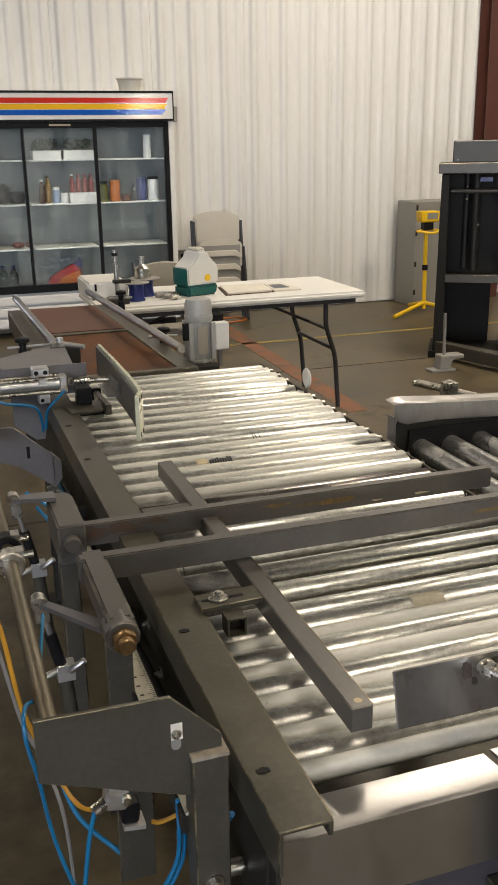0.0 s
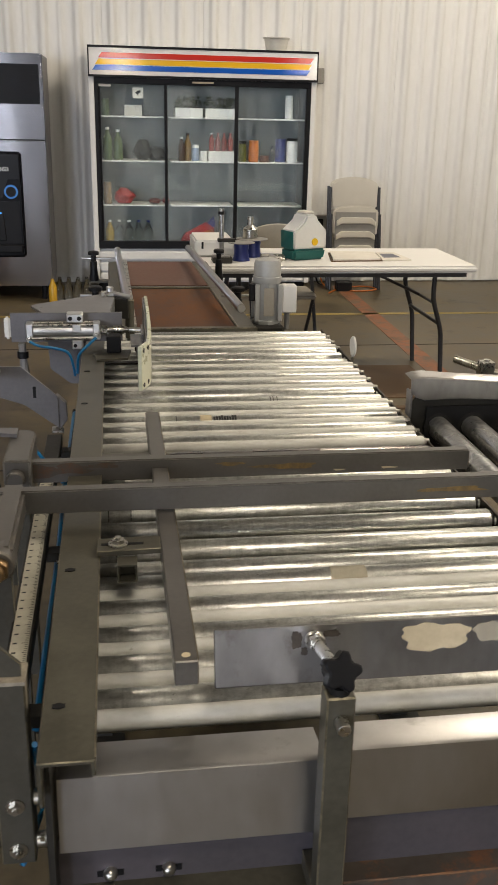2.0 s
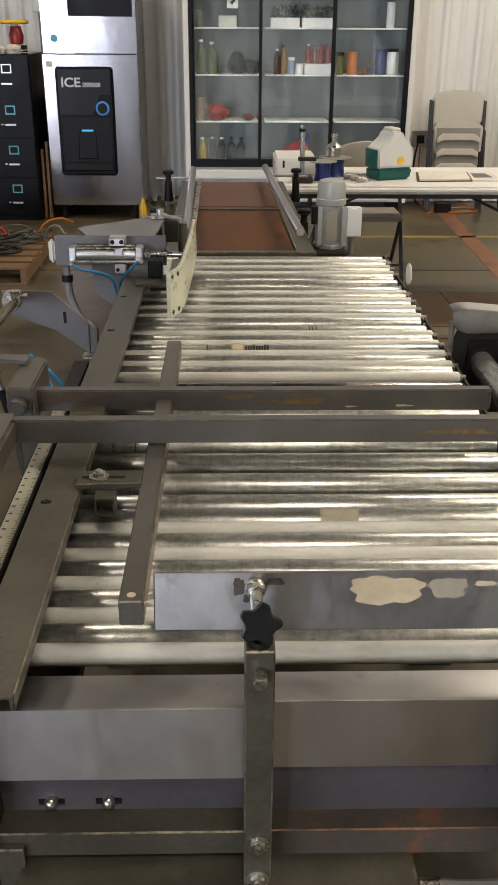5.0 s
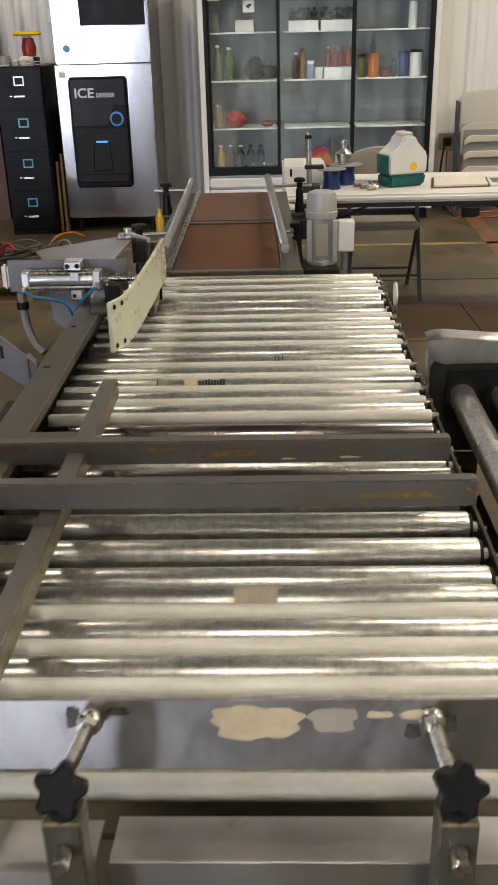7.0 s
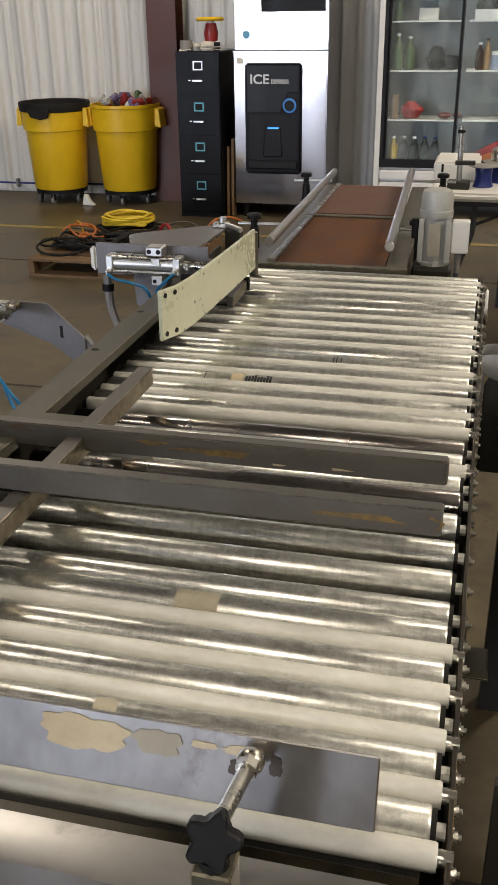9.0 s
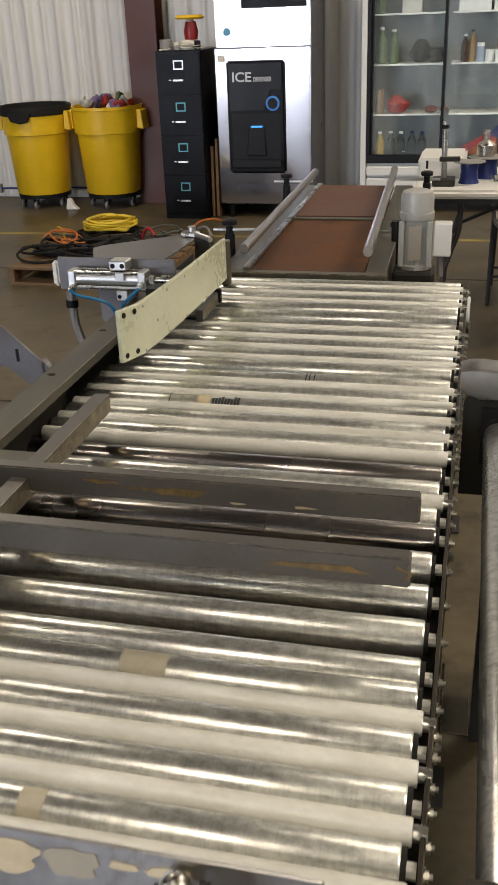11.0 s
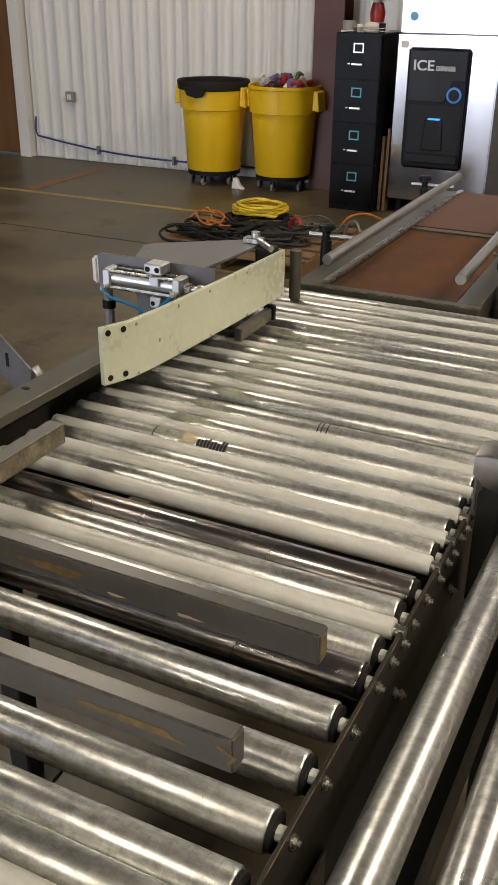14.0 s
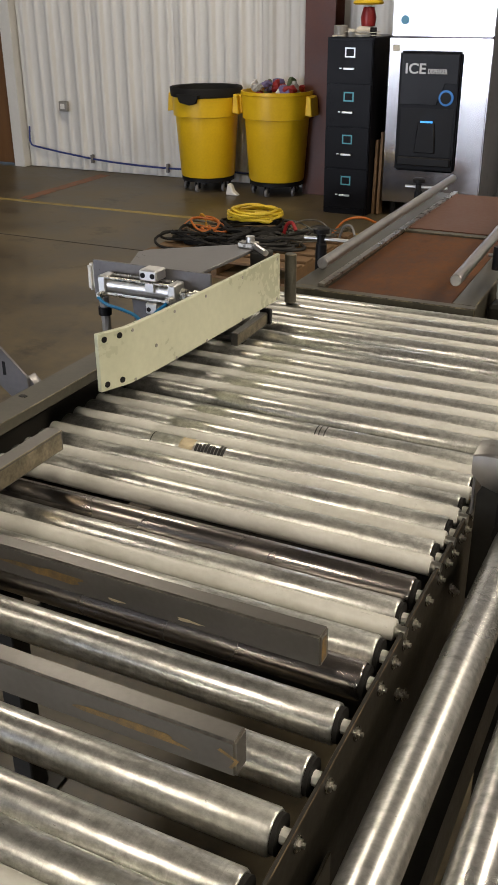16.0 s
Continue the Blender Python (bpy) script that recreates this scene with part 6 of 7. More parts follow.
part("body", lathe([(0.033, 0), (0.034, 0.01), (0.034, 0.13), (0.016, 0.18), (0.015, 0.2)], (-0.425, 6.96, 0.001), 14), mat("yellow_juice", (0.62, 0.36, 0.03), rough=0.25), oj)


# yellow bins on wheels
def bin_(x, y, lined):
    b = thing("yellow_bin", (x, y, 0), "yellow round waste bin with a black liner on a wheeled dolly" if lined else "yellow round waste bin heaped with red and white rubbish", "waste bin", "yellow bins")
    z0 = 0.125
    part("body", lathe([(0.232, 0), (0.24, 0.012), (0.275, 0.51), (0.292, 0.515), (0.300, 0.70), (0.308, 0.705), (0.308, 0.73), (0.293, 0.73), (0.283, 0.62), (0.24, 0.05)], (x, y, z0), 40), YELLOW, b, "yellow plastic body")
    for s in (-1, 1):
        part("handle", slab([(x + s * 0.290, z0 + 0.545), (x + s * 0.352, z0 + 0.535), (x + s * 0.338, z0 + 0.69), (x + s * 0.300, z0 + 0.70)], "y", y - 0.08, y + 0.08), YELLOW, b, bevel=0.006)
    d = part("dolly", lathe([(0.20, 0), (0.235, 0.005), (0.235, 0.035), (0.20, 0.04)], (x, y, 0.085), 32), BLACK, b, "black wheeled dolly")
    for k in range(5):
        a = radians(-90 + 72 * k)
        cx, cy = x + 0.2 * math.cos(a), y + 0.2 * math.sin(a)
        part("wheel", rod((cx - 0.012, cy, 0.034), (cx + 0.012, cy, 0.034), 0.034, 18), GREY_CABLE, d, bevel=0.003)
        for sx in (-0.017, 0.017):
            part("fork", box(cx + sx - 0.003, cy - 0.015, 0.034, cx + sx + 0.003, cy + 0.015, 0.086), BLACK, d)
    if lined:
        part("liner", lathe([(0.30, -0.06), (0.312, -0.055), (0.318, 0.005), (0.312, 0.018), (0.29, 0.012), (0.27, -0.12)], (x, y, z0 + 0.73), 40), RUBBER, b, "black plastic liner folded over the rim")
        part("liner_flap", slab([(x - 0.12, z0 + 0.70), (x + 0.10, z0 + 0.70), (x + 0.07, z0 + 0.63), (x + 0.0, z0 + 0.615), (x - 0.09, z0 + 0.635)], "y", y - 0.324, y - 0.305), RUBBER, b, bevel=0.006)
    else:
        rn = random.Random(11)
        pal = [RED, WHITE, mat("purple_wrap", (0.16, 0.13, 0.28), rough=0.4), mat("clear_wrap", (0.5, 0.5, 0.48), rough=0.3), RED, GREEN]
        for k in range(22):
            a, r = rn.uniform(0, 6.28), 0.24 * math.sqrt(rn.random())
            m = pose(x + r * math.cos(a) + (0.06 if k % 6 in (0, 4) else 0), y + r * math.sin(a), z0 + 0.70 + 0.06 * (1 - r / 0.3) + rn.uniform(0, 0.06), rn.uniform(-60, 60), rn.uniform(-60, 60), rn.uniform(0, 180))
            bmx = bmn()
            bmesh.ops.create_icosphere(bmx, subdivisions=2, radius=rn.uniform(0.035, 0.062), matrix=m @ Matrix.Diagonal((1.3, 0.8, 0.6, 1)))
            for v in bmx.verts:
                v.co += Vector((rn.uniform(-1, 1), rn.uniform(-1, 1), rn.uniform(-1, 1))) * 0.009
            part("rubbish", bmx, pal[k % 6], b, smooth=False)


bin_(-2.985, 7.58, True)
bin_(-2.325, 7.62, False)
rag = thing("floor_rag", (-2.62, 7.42, 0), "white rag lying beside the bin wheels", "rag")
part("rag", slab([(-2.70, 0.0), (-2.68, 0.10), (-2.65, 0.09), (-2.63, 0.04), (-2.58, 0.0)], "y", 7.36, 7.42), WHITE, rag, bevel=0.008)

# pallet with cables
pt = thing("wood_pallet", (-1.5, 5.6, 0), "wooden pallet loaded with coiled cables", "pallet")
for k in range(6):
    part("deck_board", box(-2.05, 4.96 + 0.18 * k, 0.098, -1.0, 5.08 + 0.18 * k, 0.116), WOOD, pt, bevel=0.002)
for x in (-2.05, -1.56, -1.04):
    part("stringer", box(x, 4.96, 0.017, x + 0.04, 5.98, 0.098), WOOD, pt, bevel=0.002)
for k in range(3):
    part("bottom_board", box(-2.05, 4.96 + 0.45 * k, 0.0, -1.0, 5.06 + 0.45 * k, 0.0165), WOOD, pt)


def coil(name, x, y, z, r, turns, wire, material, seed, lab, flat=0.3):
    rn = random.Random(seed)
    pts = []
    for k in range(turns * 10):
        a = 2 * math.pi * k / 10
        rr = r * (1 + rn.uniform(-0.16, 0.16))
        pts.append((x + rr * math.cos(a), y + rr * math.sin(a), z + wire + flat * r * (k / (turns * 10)) + rn.uniform(0, 0.02)))
    c = thing(name, (x, y, z), lab, "cable coil")
    part("cable", hose(pts, wire, n=6, steps=3), material, c)


def tangle(name, x, y, z, r, loops, wire, material, seed, lab):
    """Loops thrown on one another at all slopes."""
    rn = random.Random(seed)
    pts = []
    for j in range(loops):
        ox, oy = rn.uniform(-0.5, 0.5) * r, rn.uniform(-0.4, 0.4) * r
        rr, sl, ph, st = r * rn.uniform(0.45, 1.0), rn.uniform(0.1, 0.75), rn.uniform(0, 6.28), rn.uniform(0.45, 1)
        for k in range(7):
            a = 2 * math.pi * k / 7 + j
            pts.append((x + ox + rr * math.cos(a), y + oy + rr * st * math.sin(a), z + wire + rr * sl * (0.5 + 0.5 * math.sin(a + ph)) * rn.uniform(0.6, 1)))
    c = thing(name, (x, y, z), lab, "cable tangle")
    part("cable", hose(pts, wire, n=6, steps=4), material, c)


coil("yellow_cable_coil", -1.62, 5.72, 0.20, 0.165, 7, 0.010, mat("bright_yellow_cable", (0.72, 0.52, 0.03), (0.60, 0.42, 0.02), 0.45), 1, "coil of bright yellow cable on the pallet", 0.35)
coil("black_cable_coil", -1.60, 5.66, 0.117, 0.22, 6, 0.011, RUBBER, 2, "coil of black hose under the yellow cable", 0.3)
OLIVE = mat("olive_grey_cable", (0.10, 0.10, 0.08), (0.06, 0.06, 0.05), rough=0.5)
tangle("black_cable_tangle", -1.84, 5.28, 0.117, 0.19, 12, 0.009, RUBBER, 3, "tangle of thick black cable on the pallet")
tangle("black_cable_tangle", -1.60, 5.34, 0.117, 0.20, 11, 0.010, RUBBER, 13, "tangle of thick black cable on the pallet")
tangle("grey_cable_tangle", -1.74, 5.46, 0.117, 0.17, 8, 0.008, OLIVE, 4, "tangle of olive grey cable on the pallet")
tangle("orange_cable_tangle", -1.84, 5.42, 0.15, 0.14, 7, 0.008, ORANGE, 5, "loops of orange cable among the tangle")
tangle("brown_cable_tangle", -1.88, 5.34, 0.15, 0.12, 3, 0.006, CARD, 15, "loops of thin brown cable among the tangle")
tangle("wire_tangle", -1.24, 5.70, 0.117, 0.20, 14, 0.005, OLIVE, 6, "tangle of thin grey wires on the pallet")
tangle("dark_cable_tangle", -1.36, 5.42, 0.117, 0.20, 9, 0.011, DARK, 8, "dark cable bundle on the pallet")
for k, (x, y, dx, dy, m_) in enumerate(((-1.10, 5.80, 0.25, 0.18, ORANGE), (-1.36, 5.6, 0.12, -0.06, RED), (-1.88, 5.52, -0.1, 0.08, YELLOW_CABLE), (-1.02, 5.75, 0.18, -0.2, GREY_CABLE))):
    cp = thing("loose_cable", (x, y, 0.117), "loose coloured cable end on the pallet", "cable", "loose cables")
    part("cable", hose([(x, y, 0.125), (x + dx * 0.3, y + dy * 0.3, 0.22), (x + dx * 0.7, y + dy * 0.6, 0.24), (x + dx, y + dy, 0.20)], 0.012 if k == 1 else 0.008), m_, cp)

# ---- folding table with its things ----
TZ = 0.735
ft = thing("folding_table", (1.4, 4.65, 0), "white plastic folding table on dark steel legs", "table")
TX0, TX1, TY0, TY1 = 0.56, 2.19, 4.26, 5.0
part("tabletop", box(TX0, TY0, TZ - 0.042, TX1, TY1, TZ), TABLE_WHITE, ft, "white moulded plastic top", bevel=0.014, seg=3)
LEG = mat("dark_grey_leg", (0.05, 0.05, 0.055), rough=0.4, metal=0.3)
part("apron", box(TX0 + 0.06, TY0 + 0.03, TZ - 0.068, TX1 - 0.06, TY0 + 0.05, TZ - 0.0425, box(TX0 + 0.06, TY1 - 0.05, TZ - 0.068, TX1 - 0.06, TY1 - 0.03, TZ - 0.0425)), LEG, ft)
for x, s in ((TX0 + 0.23, 1), (TX1 - 0.23, -1)):
    for y in (TY0 + 0.09, TY1 - 0.09):
        part("leg", hose([(x, y, TZ - 0.05), (x, y, 0.55), (x - s * 0.015, y, 0.48), (x - s * 0.06, y, 0.34), (x - s * 0.075, y, 0.2), (x - s * 0.09, y, 0.003)], 0.0145, n=10), LEG, ft)
    part("leg_brace", rod((x - s * 0.045, TY0 + 0.09, 0.38), (x - s * 0.045, TY1 - 0.09, 0.38), 0.012, 10), LEG, ft)
    part("stay", rod((x - s * 0.01, 4.63, 0.5), (x + s * 0.40, 4.63, TZ - 0.05), 0.009, 8), LEG, ft)
    part("stay_bar", rod((x - s * 0.01, TY0 + 0.09, 0.50), (x - s * 0.01, TY1 - 0.09, 0.50), 0.009, 8), LEG, ft)

jg = thing("cooler_jug", (1.2, 4.52, TZ), "small white and teal lunch cooler with a yellow dot", "cooler")
R = pose(1.205, 4.56, TZ, 0, 0, 20)
def oslab(pts, a, b, m):
    bm = slab(pts, "y", a, b)
    bmesh.ops.transform(bm, matrix=m, verts=bm.verts)
    return bm
part("lower_body", oslab([(-0.108, 0.001), (0.098, 0.001), (0.112, 0.065), (-0.112, 0.065)], -0.075, 0.075, R), TEAL, jg, "teal plastic body", bevel=0.012, seg=2)
part("upper_body", oslab([(-0.110, 0.066), (0.112, 0.066), (0.115, 0.165), (0.055, 0.225), (0.035, 0.262), (-0.03, 0.262), (-0.045, 0.225), (-0.115, 0.165)], -0.073, 0.073, R), WHITE, jg, "white plastic lid", bevel=0.010, seg=2)
part("side_panel", oslab([(-0.1125, 0.066), (-0.1165, 0.166), (-0.1195, 0.164), (-0.1155, 0.066)], -0.071, 0.071, R), TEAL, jg, "teal side panel", bevel=0.001)
part("handle_top", oslab([(-0.03, 0.2625), (0.035, 0.2625), (0.03, 0.278), (-0.022, 0.278)], -0.05, 0.05, R), BEIGE, jg, bevel=0.005)
dot = rod((0.03, -0.0765, 0.105), (0.03, -0.0735, 0.105), 0.021, 24)
bmesh.ops.transform(dot, matrix=R, verts=dot.verts)
part("yellow_dot", dot, YELLOW, jg)
pc = thing("open_folder", (1.52, 4.58, TZ), "open folder of papers lying on the table", "folder")
part("cover", slab([(1.345, 4.42), (1.66, 4.44), (1.70, 4.74), (1.40, 4.76)], "z", TZ + 0.0005, TZ + 0.006), CARD, pc)
part("page_block", slab([(1.36, 4.43), (1.65, 4.45), (1.685, 4.73), (1.41, 4.75)], "z", TZ + 0.0062, TZ + 0.016), PAPER, pc)
pc = thing("magazine", (1.74, 4.58, TZ), "open magazine with a dark picture on the table", "magazine")
part("page_block", slab([(1.662, 4.44), (1.84, 4.45), (1.82, 4.74), (1.70, 4.74)], "z", TZ + 0.0005, TZ + 0.010), PAPER, pc)
part("picture", slab([(1.69, 4.52), (1.80, 4.53), (1.79, 4.68), (1.705, 4.68)], "z", TZ + 0.0102, TZ + 0.0106), mat("printed_picture", (0.12, 0.13, 0.17), (0.05, 0.05, 0.07), 0.5, 0, 30, 90, contrast=1.0), pc)
for x, y, s in ((0.82, 4.48, 0.9), (0.905, 4.64, 1.1)):
    sp = thing("wire_spool", (x, y, TZ), "blue plastic spool with a thin steel flange", "spool", "spools")
    part("drum", lathe([(0.058 * s, 0.001), (0.05 * s, 0.02), (0.046 * s, 0.06), (0.05 * s, 0.085), (0.045 * s, 0.10)], (x, y, TZ), 24), BLUE, sp)
    part("flange", lathe([(0.085 * s, 0), (0.088 * s, 0.004), (0.02, 0.010)], (x, y, TZ + 0.101), 28), LAMP_GREY, sp)
    if s > 1:
        part("fitting", lathe([(0.045, 0), (0.045, 0.05), (0.035, 0.06), (0.014, 0.075), (0.014, 0.10), (0.02, 0.105), (0.02, 0.12)], (x - 0.01, y, TZ + 0.112), 18), BOLT, sp)
sd = thing("height_stand", (0.70, 4.42, TZ), "steel stand with a round post on a dark base", "stand")
part("base", box(0.645, 4.36, TZ + 0.001, 0.755, 4.47, TZ + 0.035), DARK, sd, bevel=0.004)
part("post", rod((0.70, 4.42, TZ + 0.035), (0.695, 4.42, TZ + 0.30), 0.0135, 14), PIPE, sd)
part("cap", rod((0.695, 4.42, TZ + 0.268), (0.695, 4.42, TZ + 0.285), 0.019, 12), BLACK, sd)
part("clamp", box(0.675, 4.395, TZ + 0.115, 0.775, 4.435, TZ + 0.135), DARK, sd, bevel=0.003)
wb = thing("white_box", (0.64, 4.75, TZ), "open white plastic box on the table", "box")
part("box", box(0.56, 4.60, TZ + 0.001, 0.80, 4.98, TZ + 0.10), WHITE, wb, bevel=0.012, seg=2)
part("handle_slot", box(0.60, 4.598, TZ + 0.05, 0.612, 4.5995, TZ + 0.09), BLACK, wb)
for k, (x, y) in enumerate(((1.00, 4.45), (1.05, 4.52), (0.97, 4.52), (1.03, 4.40))):
    sm = thing("small_fitting", (x, y, TZ), "small metal fitting on the table", "fitting", "small fittings")
    part("body", rod((x - 0.025, y, TZ + 0.017), (x + 0.02, y + 0.015, TZ + 0.017), 0.015, 10, bm=rod((x + 0.02, y + 0.015, TZ + 0.017), (x + 0.035, y + 0.02, TZ + 0.017), 0.009, 8)), BOLT if k % 2 else LAMP_GREY, sm)
ps = thing("paper_sheet", (1.03, 4.62, TZ), "loose grey paper sheet on the table", "paper")
part("sheet", slab([(0.96, 4.5), (1.08, 4.48), (1.10, 4.74), (0.98, 4.76)], "z", TZ + 0.0005, TZ + 0.002), mat("grey_paper", (0.36, 0.37, 0.40), rough=0.6), ps)


# chairs
def folding_chair(x, y, yaw, seat_m, lab):
    c = thing("folding_chair", (x, y, 0), lab, "chair")
    m = pose(x, y, 0, 0, 0, yaw)
    def T_(bm):
        bmesh.ops.transform(bm, matrix=m, verts=bm.verts)
        return bm
    part("seat", T_(slab([(-0.19, -0.18), (0.19, -0.18), (0.205, -0.1), (0.20, 0.18), (-0.20, 0.18), (-0.205, -0.1)], "z", 0.43, 0.455)), seat_m, c, bevel=0.009, seg=2)
    bk = []
    n = 10
    bm = bmn()
    arc = [(-0.2, 0.62)] + [(-0.2 + 0.4 * k / n, 0.80 + 0.06 * math.sin(math.pi * k / n) ** 0.6) for k in range(n + 1)] + [(0.2, 0.62)]
    part("backrest", T_(slab(arc, "y", 0.215, 0.235)), seat_m, c, bevel=0.006)
    for s in (-1, 1):
        part("front_leg", T_(rod((s * 0.2, 0.22, 0.86), (s * 0.21, -0.20, 0.003), 0.012, 10)), LEG, c)
        part("rear_leg", T_(rod((s * 0.19, -0.10, 0.44), (s * 0.19, 0.24, 0.003), 0.012, 10)), LEG, c)
    for z, yy in ((0.15, -0.13), (0.12, 0.19)):
        part("stretcher", T_(rod((-0.2, yy, z), (0.2, yy, z), 0.008, 8)), LEG, c)
    return c


folding_chair(1.17, 5.02, 0, TAN, "tan folding chair tucked under the white table")
# nested chairs leaning on the wall
for k in range(3):
    x, y = 2.30, 7.72 - 0.075 * k
    c = thing("stacked_chair", (x, y, 0), "beige plastic folding chair leaning folded against the wall", "chair", "stacked chairs")
    top = 1.005 - 0.0 * k
    h = [1.0, 0.995, 0.76][k]
    arc = [(x - 0.215, h - 0.26)] + [(x - 0.215 + 0.43 * i / 10, h - 0.05 + 0.05 * math.sin(math.pi * i / 10) ** 0.5) for i in range(11)] + [(x + 0.215, h - 0.26)]
    part("backrest", slab(arc, "y", y, y + 0.022), BEIGE, c, bevel=0.008, seg=2)
    for s in (-1, 1):
        part("side_leg", rod((x + s * 0.23, y + 0.012, h - 0.08), (x + s * 0.235, y - 0.10, 0.003), 0.013, 10), LEG, c)
    if k < 2:
        part("seat", box(x - 0.2, y - 0.01, 0.30, x + 0.2, y + 0.012, 0.71), BEIGE, c, bevel=0.008, seg=2)
    else:
        for j in range(3):
            rb = slab([(x - 0.185, 0.62 - 0.125 * j), (x - 0.14, 0.655 - 0.125 * j), (x + 0.14, 0.655 - 0.125 * j), (x + 0.185, 0.62 - 0.125 * j), (x + 0.185, 0.575 - 0.125 * j), (x + 0.13, 0.600 - 0.125 * j), (x - 0.13, 0.600 - 0.125 * j), (x - 0.185, 0.575 - 0.125 * j)], "y", y - 0.035, y - 0.008)
            part("seat_slat", rb, BEIGE, c, bevel=0.006)
        part("seat_frame", box(x - 0.19, y - 0.0075, 0.28, x + 0.19, y - 0.001, 0.70), LAMP_GREY, c)
ec = thing("extension_cord", (2.2, 7.3, 0), "orange extension cord lying on the floor by the wall", "cord")
part("cord", hose([(2.03, 7.86, 0.5), (2.03, 7.83, 0.25), (2.06, 7.7, 0.012), (2.25, 7.4, 0.008), (2.5, 7.45, 0.008), (2.45, 7.62, 0.008), (2.2, 7.55, 0.008), (2.02, 7.3, 0.008)], 0.007), ORANGE, ec)
ec = thing("black_plug_lead", (2.0, 7.9, 0.3), "black lead hanging from the outlet", "cord")
part("lead", hose([(2.01, 7.865, 0.55), (1.985, 7.84, 0.42), (1.98, 7.84, 0.25), (2.02, 7.8, 0.02), (2.1, 7.7, 0.01)], 0.008), RUBBER, ec)
pb_ = thing("power_brick", (2.18, 7.45, 0), "black power box on the floor under the table", "power box")
part("box", box(2.12, 7.40, 0.001, 2.26, 7.50, 0.09), BLACK, pb_, bevel=0.008)

cb_ = thing("cardboard_sheet", (1.5, 4.45, 0), "flattened brown cardboard on the floor", "cardboard")
part("sheet", slab([(1.10, 4.08), (1.62, 4.08), (1.60, 4.80), (1.08, 4.82)], "z", 0.0, 0.005), CARD, cb_)
part("flap", slab([(1.635, 4.08), (2.0, 4.06), (1.99, 4.78), (1.615, 4.80)], "z", 0.0, 0.006), CARD, cb_)
part("strip", box(1.4, 3.86, 0.0, 2.0, 3.90, 0.012), CARD, cb_)

# ---- dark machine, light stand and panel by the wall ----
mc = thing("dark_press", (3.9, 5.6, 0), "tall dark steel press frame with a grey top box", "machine")
mx0, mx1, my0, my1 = 3.44, 4.5, 5.25, 5.72
PRESS = mat("dark_press_paint", (0.021, 0.020, 0.016), (0.013, 0.012, 0.010), 0.55, 0.0, spec=0.15)
for x in (mx0, mx1 - 0.07):
    part("front_post", slab([(x, 0.0), (x + 0.075, 0.0), (x + 0.07, 1.36), (x + 0.015, 1.36)], "y", my0, my0 + 0.05), PRESS, mc, bevel=0.003)
    part("rear_post", box(x + 0.01, my1 - 0.06, 0.0, x + 0.07, my1, 1.36), PRESS, mc, bevel=0.003)
    part("side_web", box(x + 0.02, my0 + 0.05, 0.05, x + 0.03, my1 - 0.06, 1.36), PRESS, mc)
part("top_plate", box(mx0 - 0.01, my0 - 0.03, 1.365, mx1 + 0.01, my1, 1.44), BRACKET, mc, bevel=0.004)
part("back_panel", box(mx0 + 0.03, my1 - 0.075, 0.60, mx1 - 0.07, my1 - 0.061, 1.365), PRESS, mc)
part("lower_back_panel", box(mx0 + 0.03, my1 - 0.03, 0.05, mx0 + 0.42, my1 - 0.01, 0.56), PRESS, mc)
part("shelf_beam", box(mx0 + 0.07, my0 - 0.01, 0.575, mx1 - 0.07, my0 + 0.05, 0.635), BRACKET, mc, bevel=0.003)
part("shelf", box(mx0 + 0.07, my0 + 0.05, 0.585, mx1 - 0.07, my1 - 0.06, 0.60), PRESS, mc)
part("top_box", box(mx0 + 0.085, my0 + 0.02, 1.4405, mx0 + 0.44, my0 + 0.40, 1.595), mat("dark_control_box", (0.085, 0.083, 0.075), rough=0.5), mc, "grey control box", bevel=0.008)
part("top_box", box(mx0 + 0.47, my0 + 0.0, 1.4405, mx1 - 0.1, my0 + 0.42, 1.66), BRACKET, mc, "taller grey box", bevel=0.008)
for bx, bz in ((0.12, 1.46), (0.41, 1.46), (0.41, 1.575)):
    part("bolt", ball((mx0 + bx, my0 + 0.02, bz), 0.008), BOLT, mc)
part("guide_column", rod((mx0 + 0.27, my0 + 0.25, 0.64), (mx0 + 0.27, my0 + 0.25, 1.36), 0.035, 16), DARK, mc)
part("guide_column", rod((mx0 + 0.20, my0 + 0.38, 0.64), (mx0 + 0.20, my0 + 0.38, 1.36), 0.025, 16), DARK, mc)
part("ram", rod((mx0 + 0.62, my0 + 0.3, 0.95), (mx0 + 0.62, my0 + 0.3, 1.36), 0.08, 16), DARK, mc)
part("cross_rod", rod((mx0 + 0.08, my0 + 0.15, 1.235), (mx1 - 0.08, my0 + 0.15, 1.235), 0.018, 12), BRACKET, mc)
for bx, bz in ((0.20, 1.27), (0.20, 1.18), (0.29, 0.99)):
    part("bolt", ball((mx0 + bx, my0 + 0.13, bz), 0.011), BOLT, mc)
part("valve", box(mx0 + 0.29, my0 + 0.08, 1.305, mx0 + 0.38, my0 + 0.14, 1.335), BLUE, mc)
part("hose", hose([(mx0 + 0.46, my0 + 0.06, 1.33), (mx0 + 0.47, my0 + 0.05, 1.22), (mx0 + 0.55, my0 + 0.05, 1.08), (mx0 + 0.60, my0 + 0.05, 0.92), (mx0 + 0.60, my0 + 0.05, 0.70)], 0.017), GREY_CABLE, mc, "grey flexible hose")
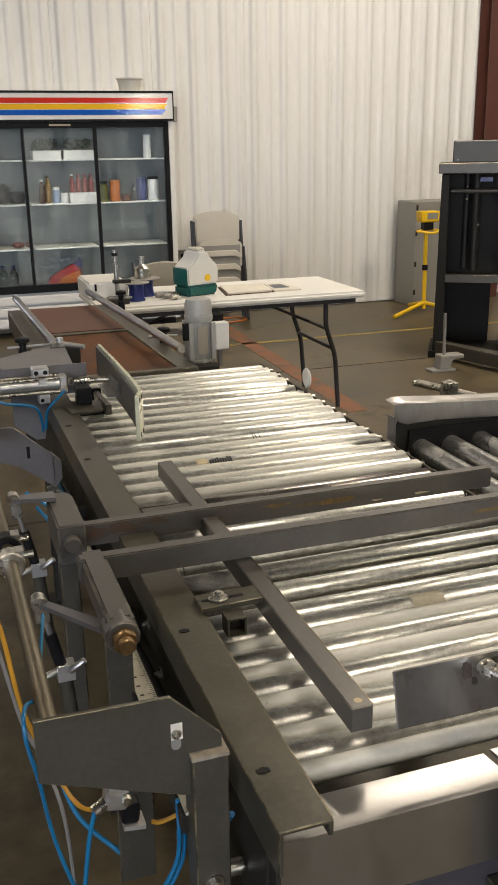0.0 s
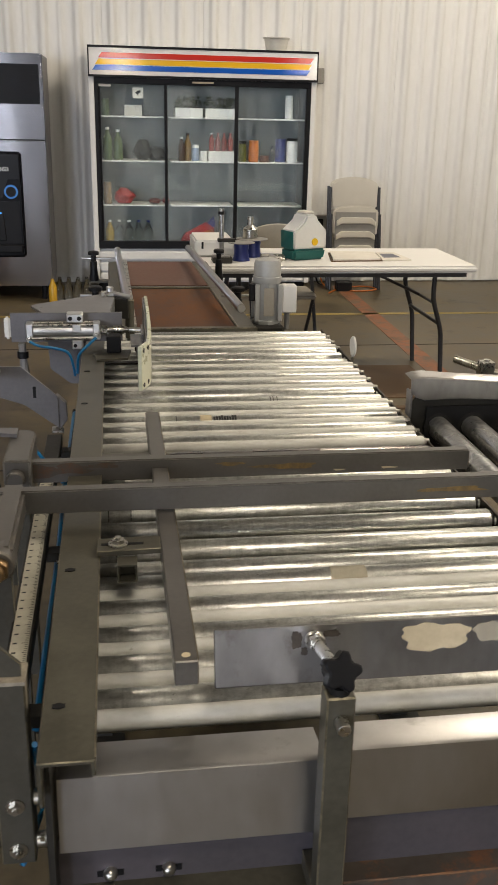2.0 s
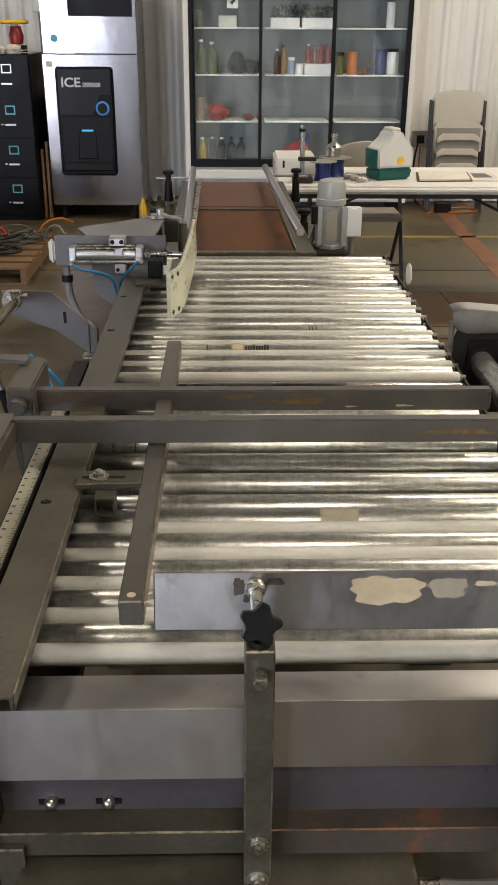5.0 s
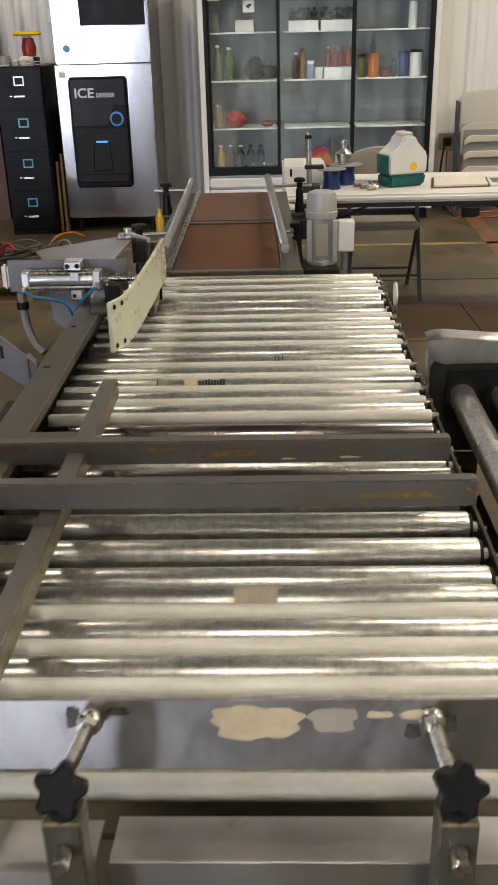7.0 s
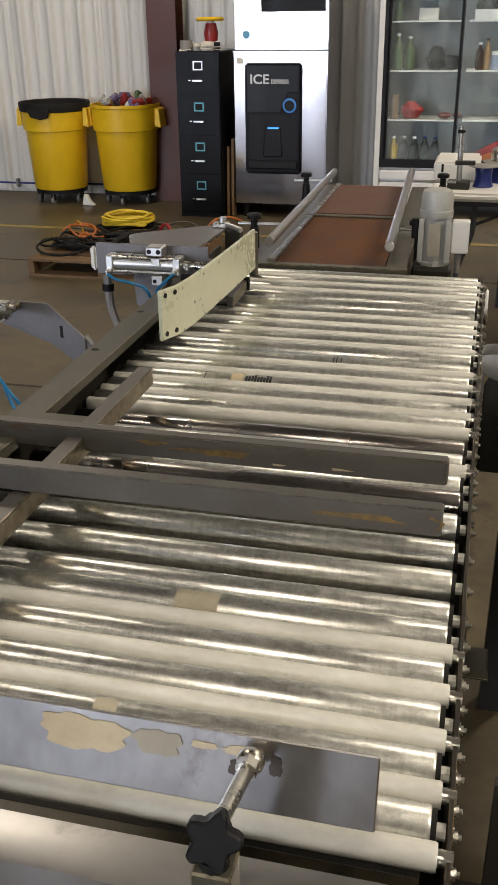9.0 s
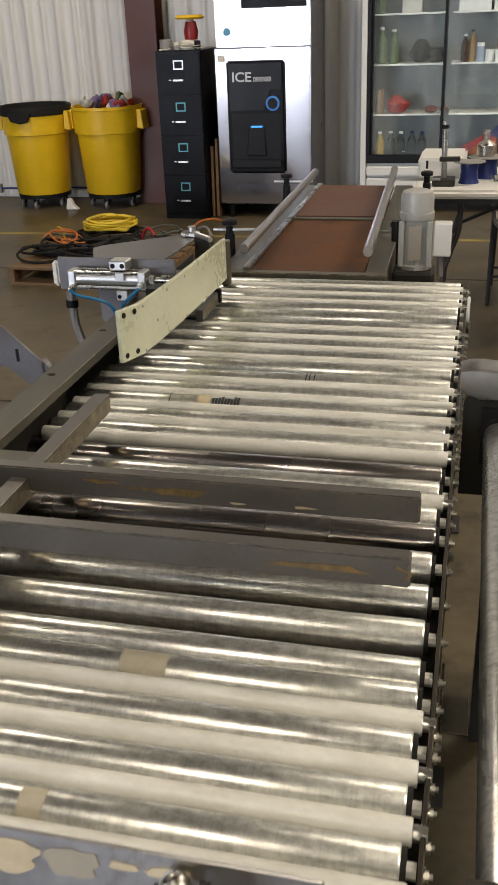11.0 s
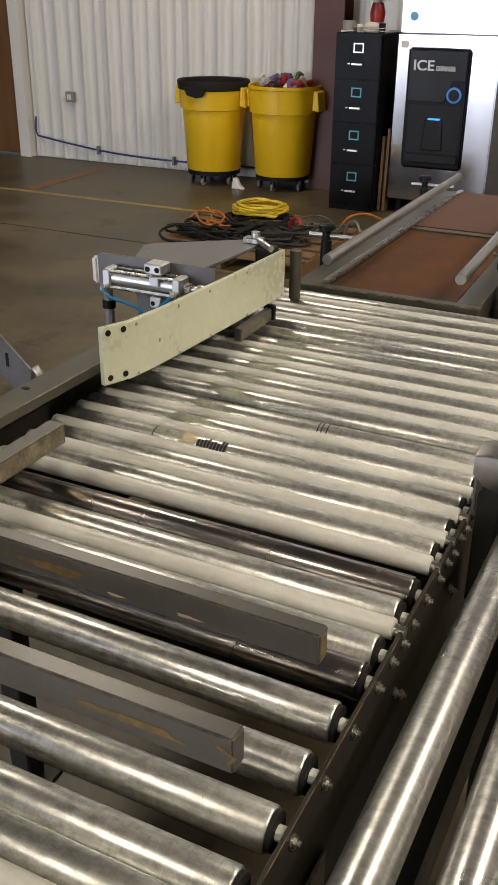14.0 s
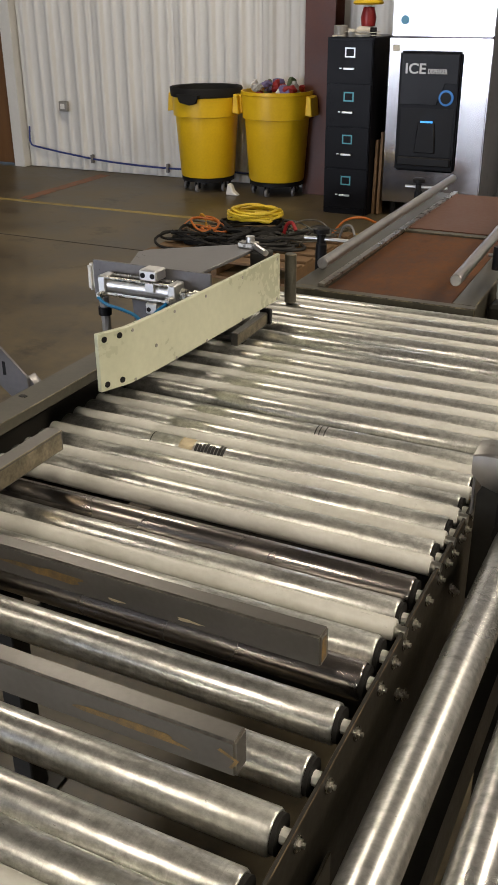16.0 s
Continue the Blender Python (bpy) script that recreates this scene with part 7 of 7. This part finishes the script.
part("hose", hose([(mx0 + 0.60, my0 + 0.03, 0.86), (mx0 + 0.51, my0 + 0.03, 0.80), (mx0 + 0.50, my0 + 0.03, 0.70), (mx0 + 0.58, my0 + 0.03, 0.64)], 0.011), BLUE_HOSE, mc, "blue hose")
part("base", box(mx0 - 0.03, my0 - 0.03, 0.0, mx1, my1, 0.05), PRESS, mc)
part("motor_box", box(mx0 + 0.50, my0 + 0.12, 0.05, mx0 + 0.78, my0 + 0.42, 0.44), mat("olive_motor_box", (0.13, 0.12, 0.075), (0.09, 0.082, 0.05), 0.5), mc, "olive box behind the frame", bevel=0.01)
part("lower_rail", slab([(mx0 + 0.02, my0 - 0.03), (mx0 + 0.12, my0 - 0.03), (mx0 + 0.75, my0 - 0.55), (mx0 + 0.62, my0 - 0.58)], "z", 0.03, 0.13), BRACKET, mc, bevel=0.004)
mc.location, mc.rotation_euler = (3.89, 5.437, 0), (0, 0, radians(-32))
vs = thing("machine_foot", (3.15, 4.95, 0), "grey levelling foot with an upright screw on the floor", "levelling foot")
part("foot_plate", box(3.04, 4.90, 0.0, 3.24, 5.0, 0.02), LAMP_GREY, vs, bevel=0.003)
part("block", slab([(3.10, 0.02), (3.115, 0.12), (3.30, 0.12), (3.30, 0.09), (3.21, 0.085), (3.19, 0.02)], "y", 4.90, 5.0), LAMP_GREY, vs, bevel=0.006)
part("screw", rod((3.16, 4.95, 0.11), (3.155, 4.95, 0.42), 0.012, 10), LAMP_GREY, vs)
wl = thing("work_light", (4.22, 7.1, 0), "yellow tripod work light standing by the wall", "work light")
part("pole", rod((4.205, 7.1, 0.05), (4.195, 7.1, 0.80), 0.020, 12), YELLOW, wl)
part("pole_collar", rod((4.20, 7.1, 0.42), (4.20, 7.1, 0.47), 0.028, 12), BLACK, wl)
for a in (200, 320, 80):
    part("tripod_leg", rod((4.205, 7.1, 0.11), (4.205 + 0.42 * math.cos(radians(a)), 7.1 + 0.42 * math.sin(radians(a)), 0.018), 0.019, 10), YELLOW, wl)
part("lamp_head", slab([(4.11, 0.87), (4.30, 0.87), (4.31, 0.97), (4.10, 0.975)], "y", 7.04, 7.14), YELLOW, wl, "yellow lamp housing", bevel=0.01)
part("lamp_glass", box(4.17, 7.035, 0.90, 4.28, 7.0395, 0.955), LAMP_GREY, wl)
part("guard_ring", hose([(4.08, 7.05, 0.79), (4.2, 6.99, 0.775), (4.30, 7.05, 0.79), (4.2, 7.11, 0.80), (4.08, 7.06, 0.79)], 0.012), YELLOW, wl)
part("bracket", box(4.15, 7.06, 0.80, 4.25, 7.12, 0.868), BLACK, wl)
ep = thing("steel_cabinet", (4.35, 7.6, 0), "tall grey steel cabinet against the wall", "cabinet")
part("body", box(4.30, 7.5, 0.0, 4.85, 7.88, 1.03), LAMP_GREY, ep, bevel=0.006)
for z in (0.12, 0.4, 0.7, 0.95):
    part("hinge", box(4.305, 7.493, z, 4.325, 7.4995, z + 0.05), DARK, ep)
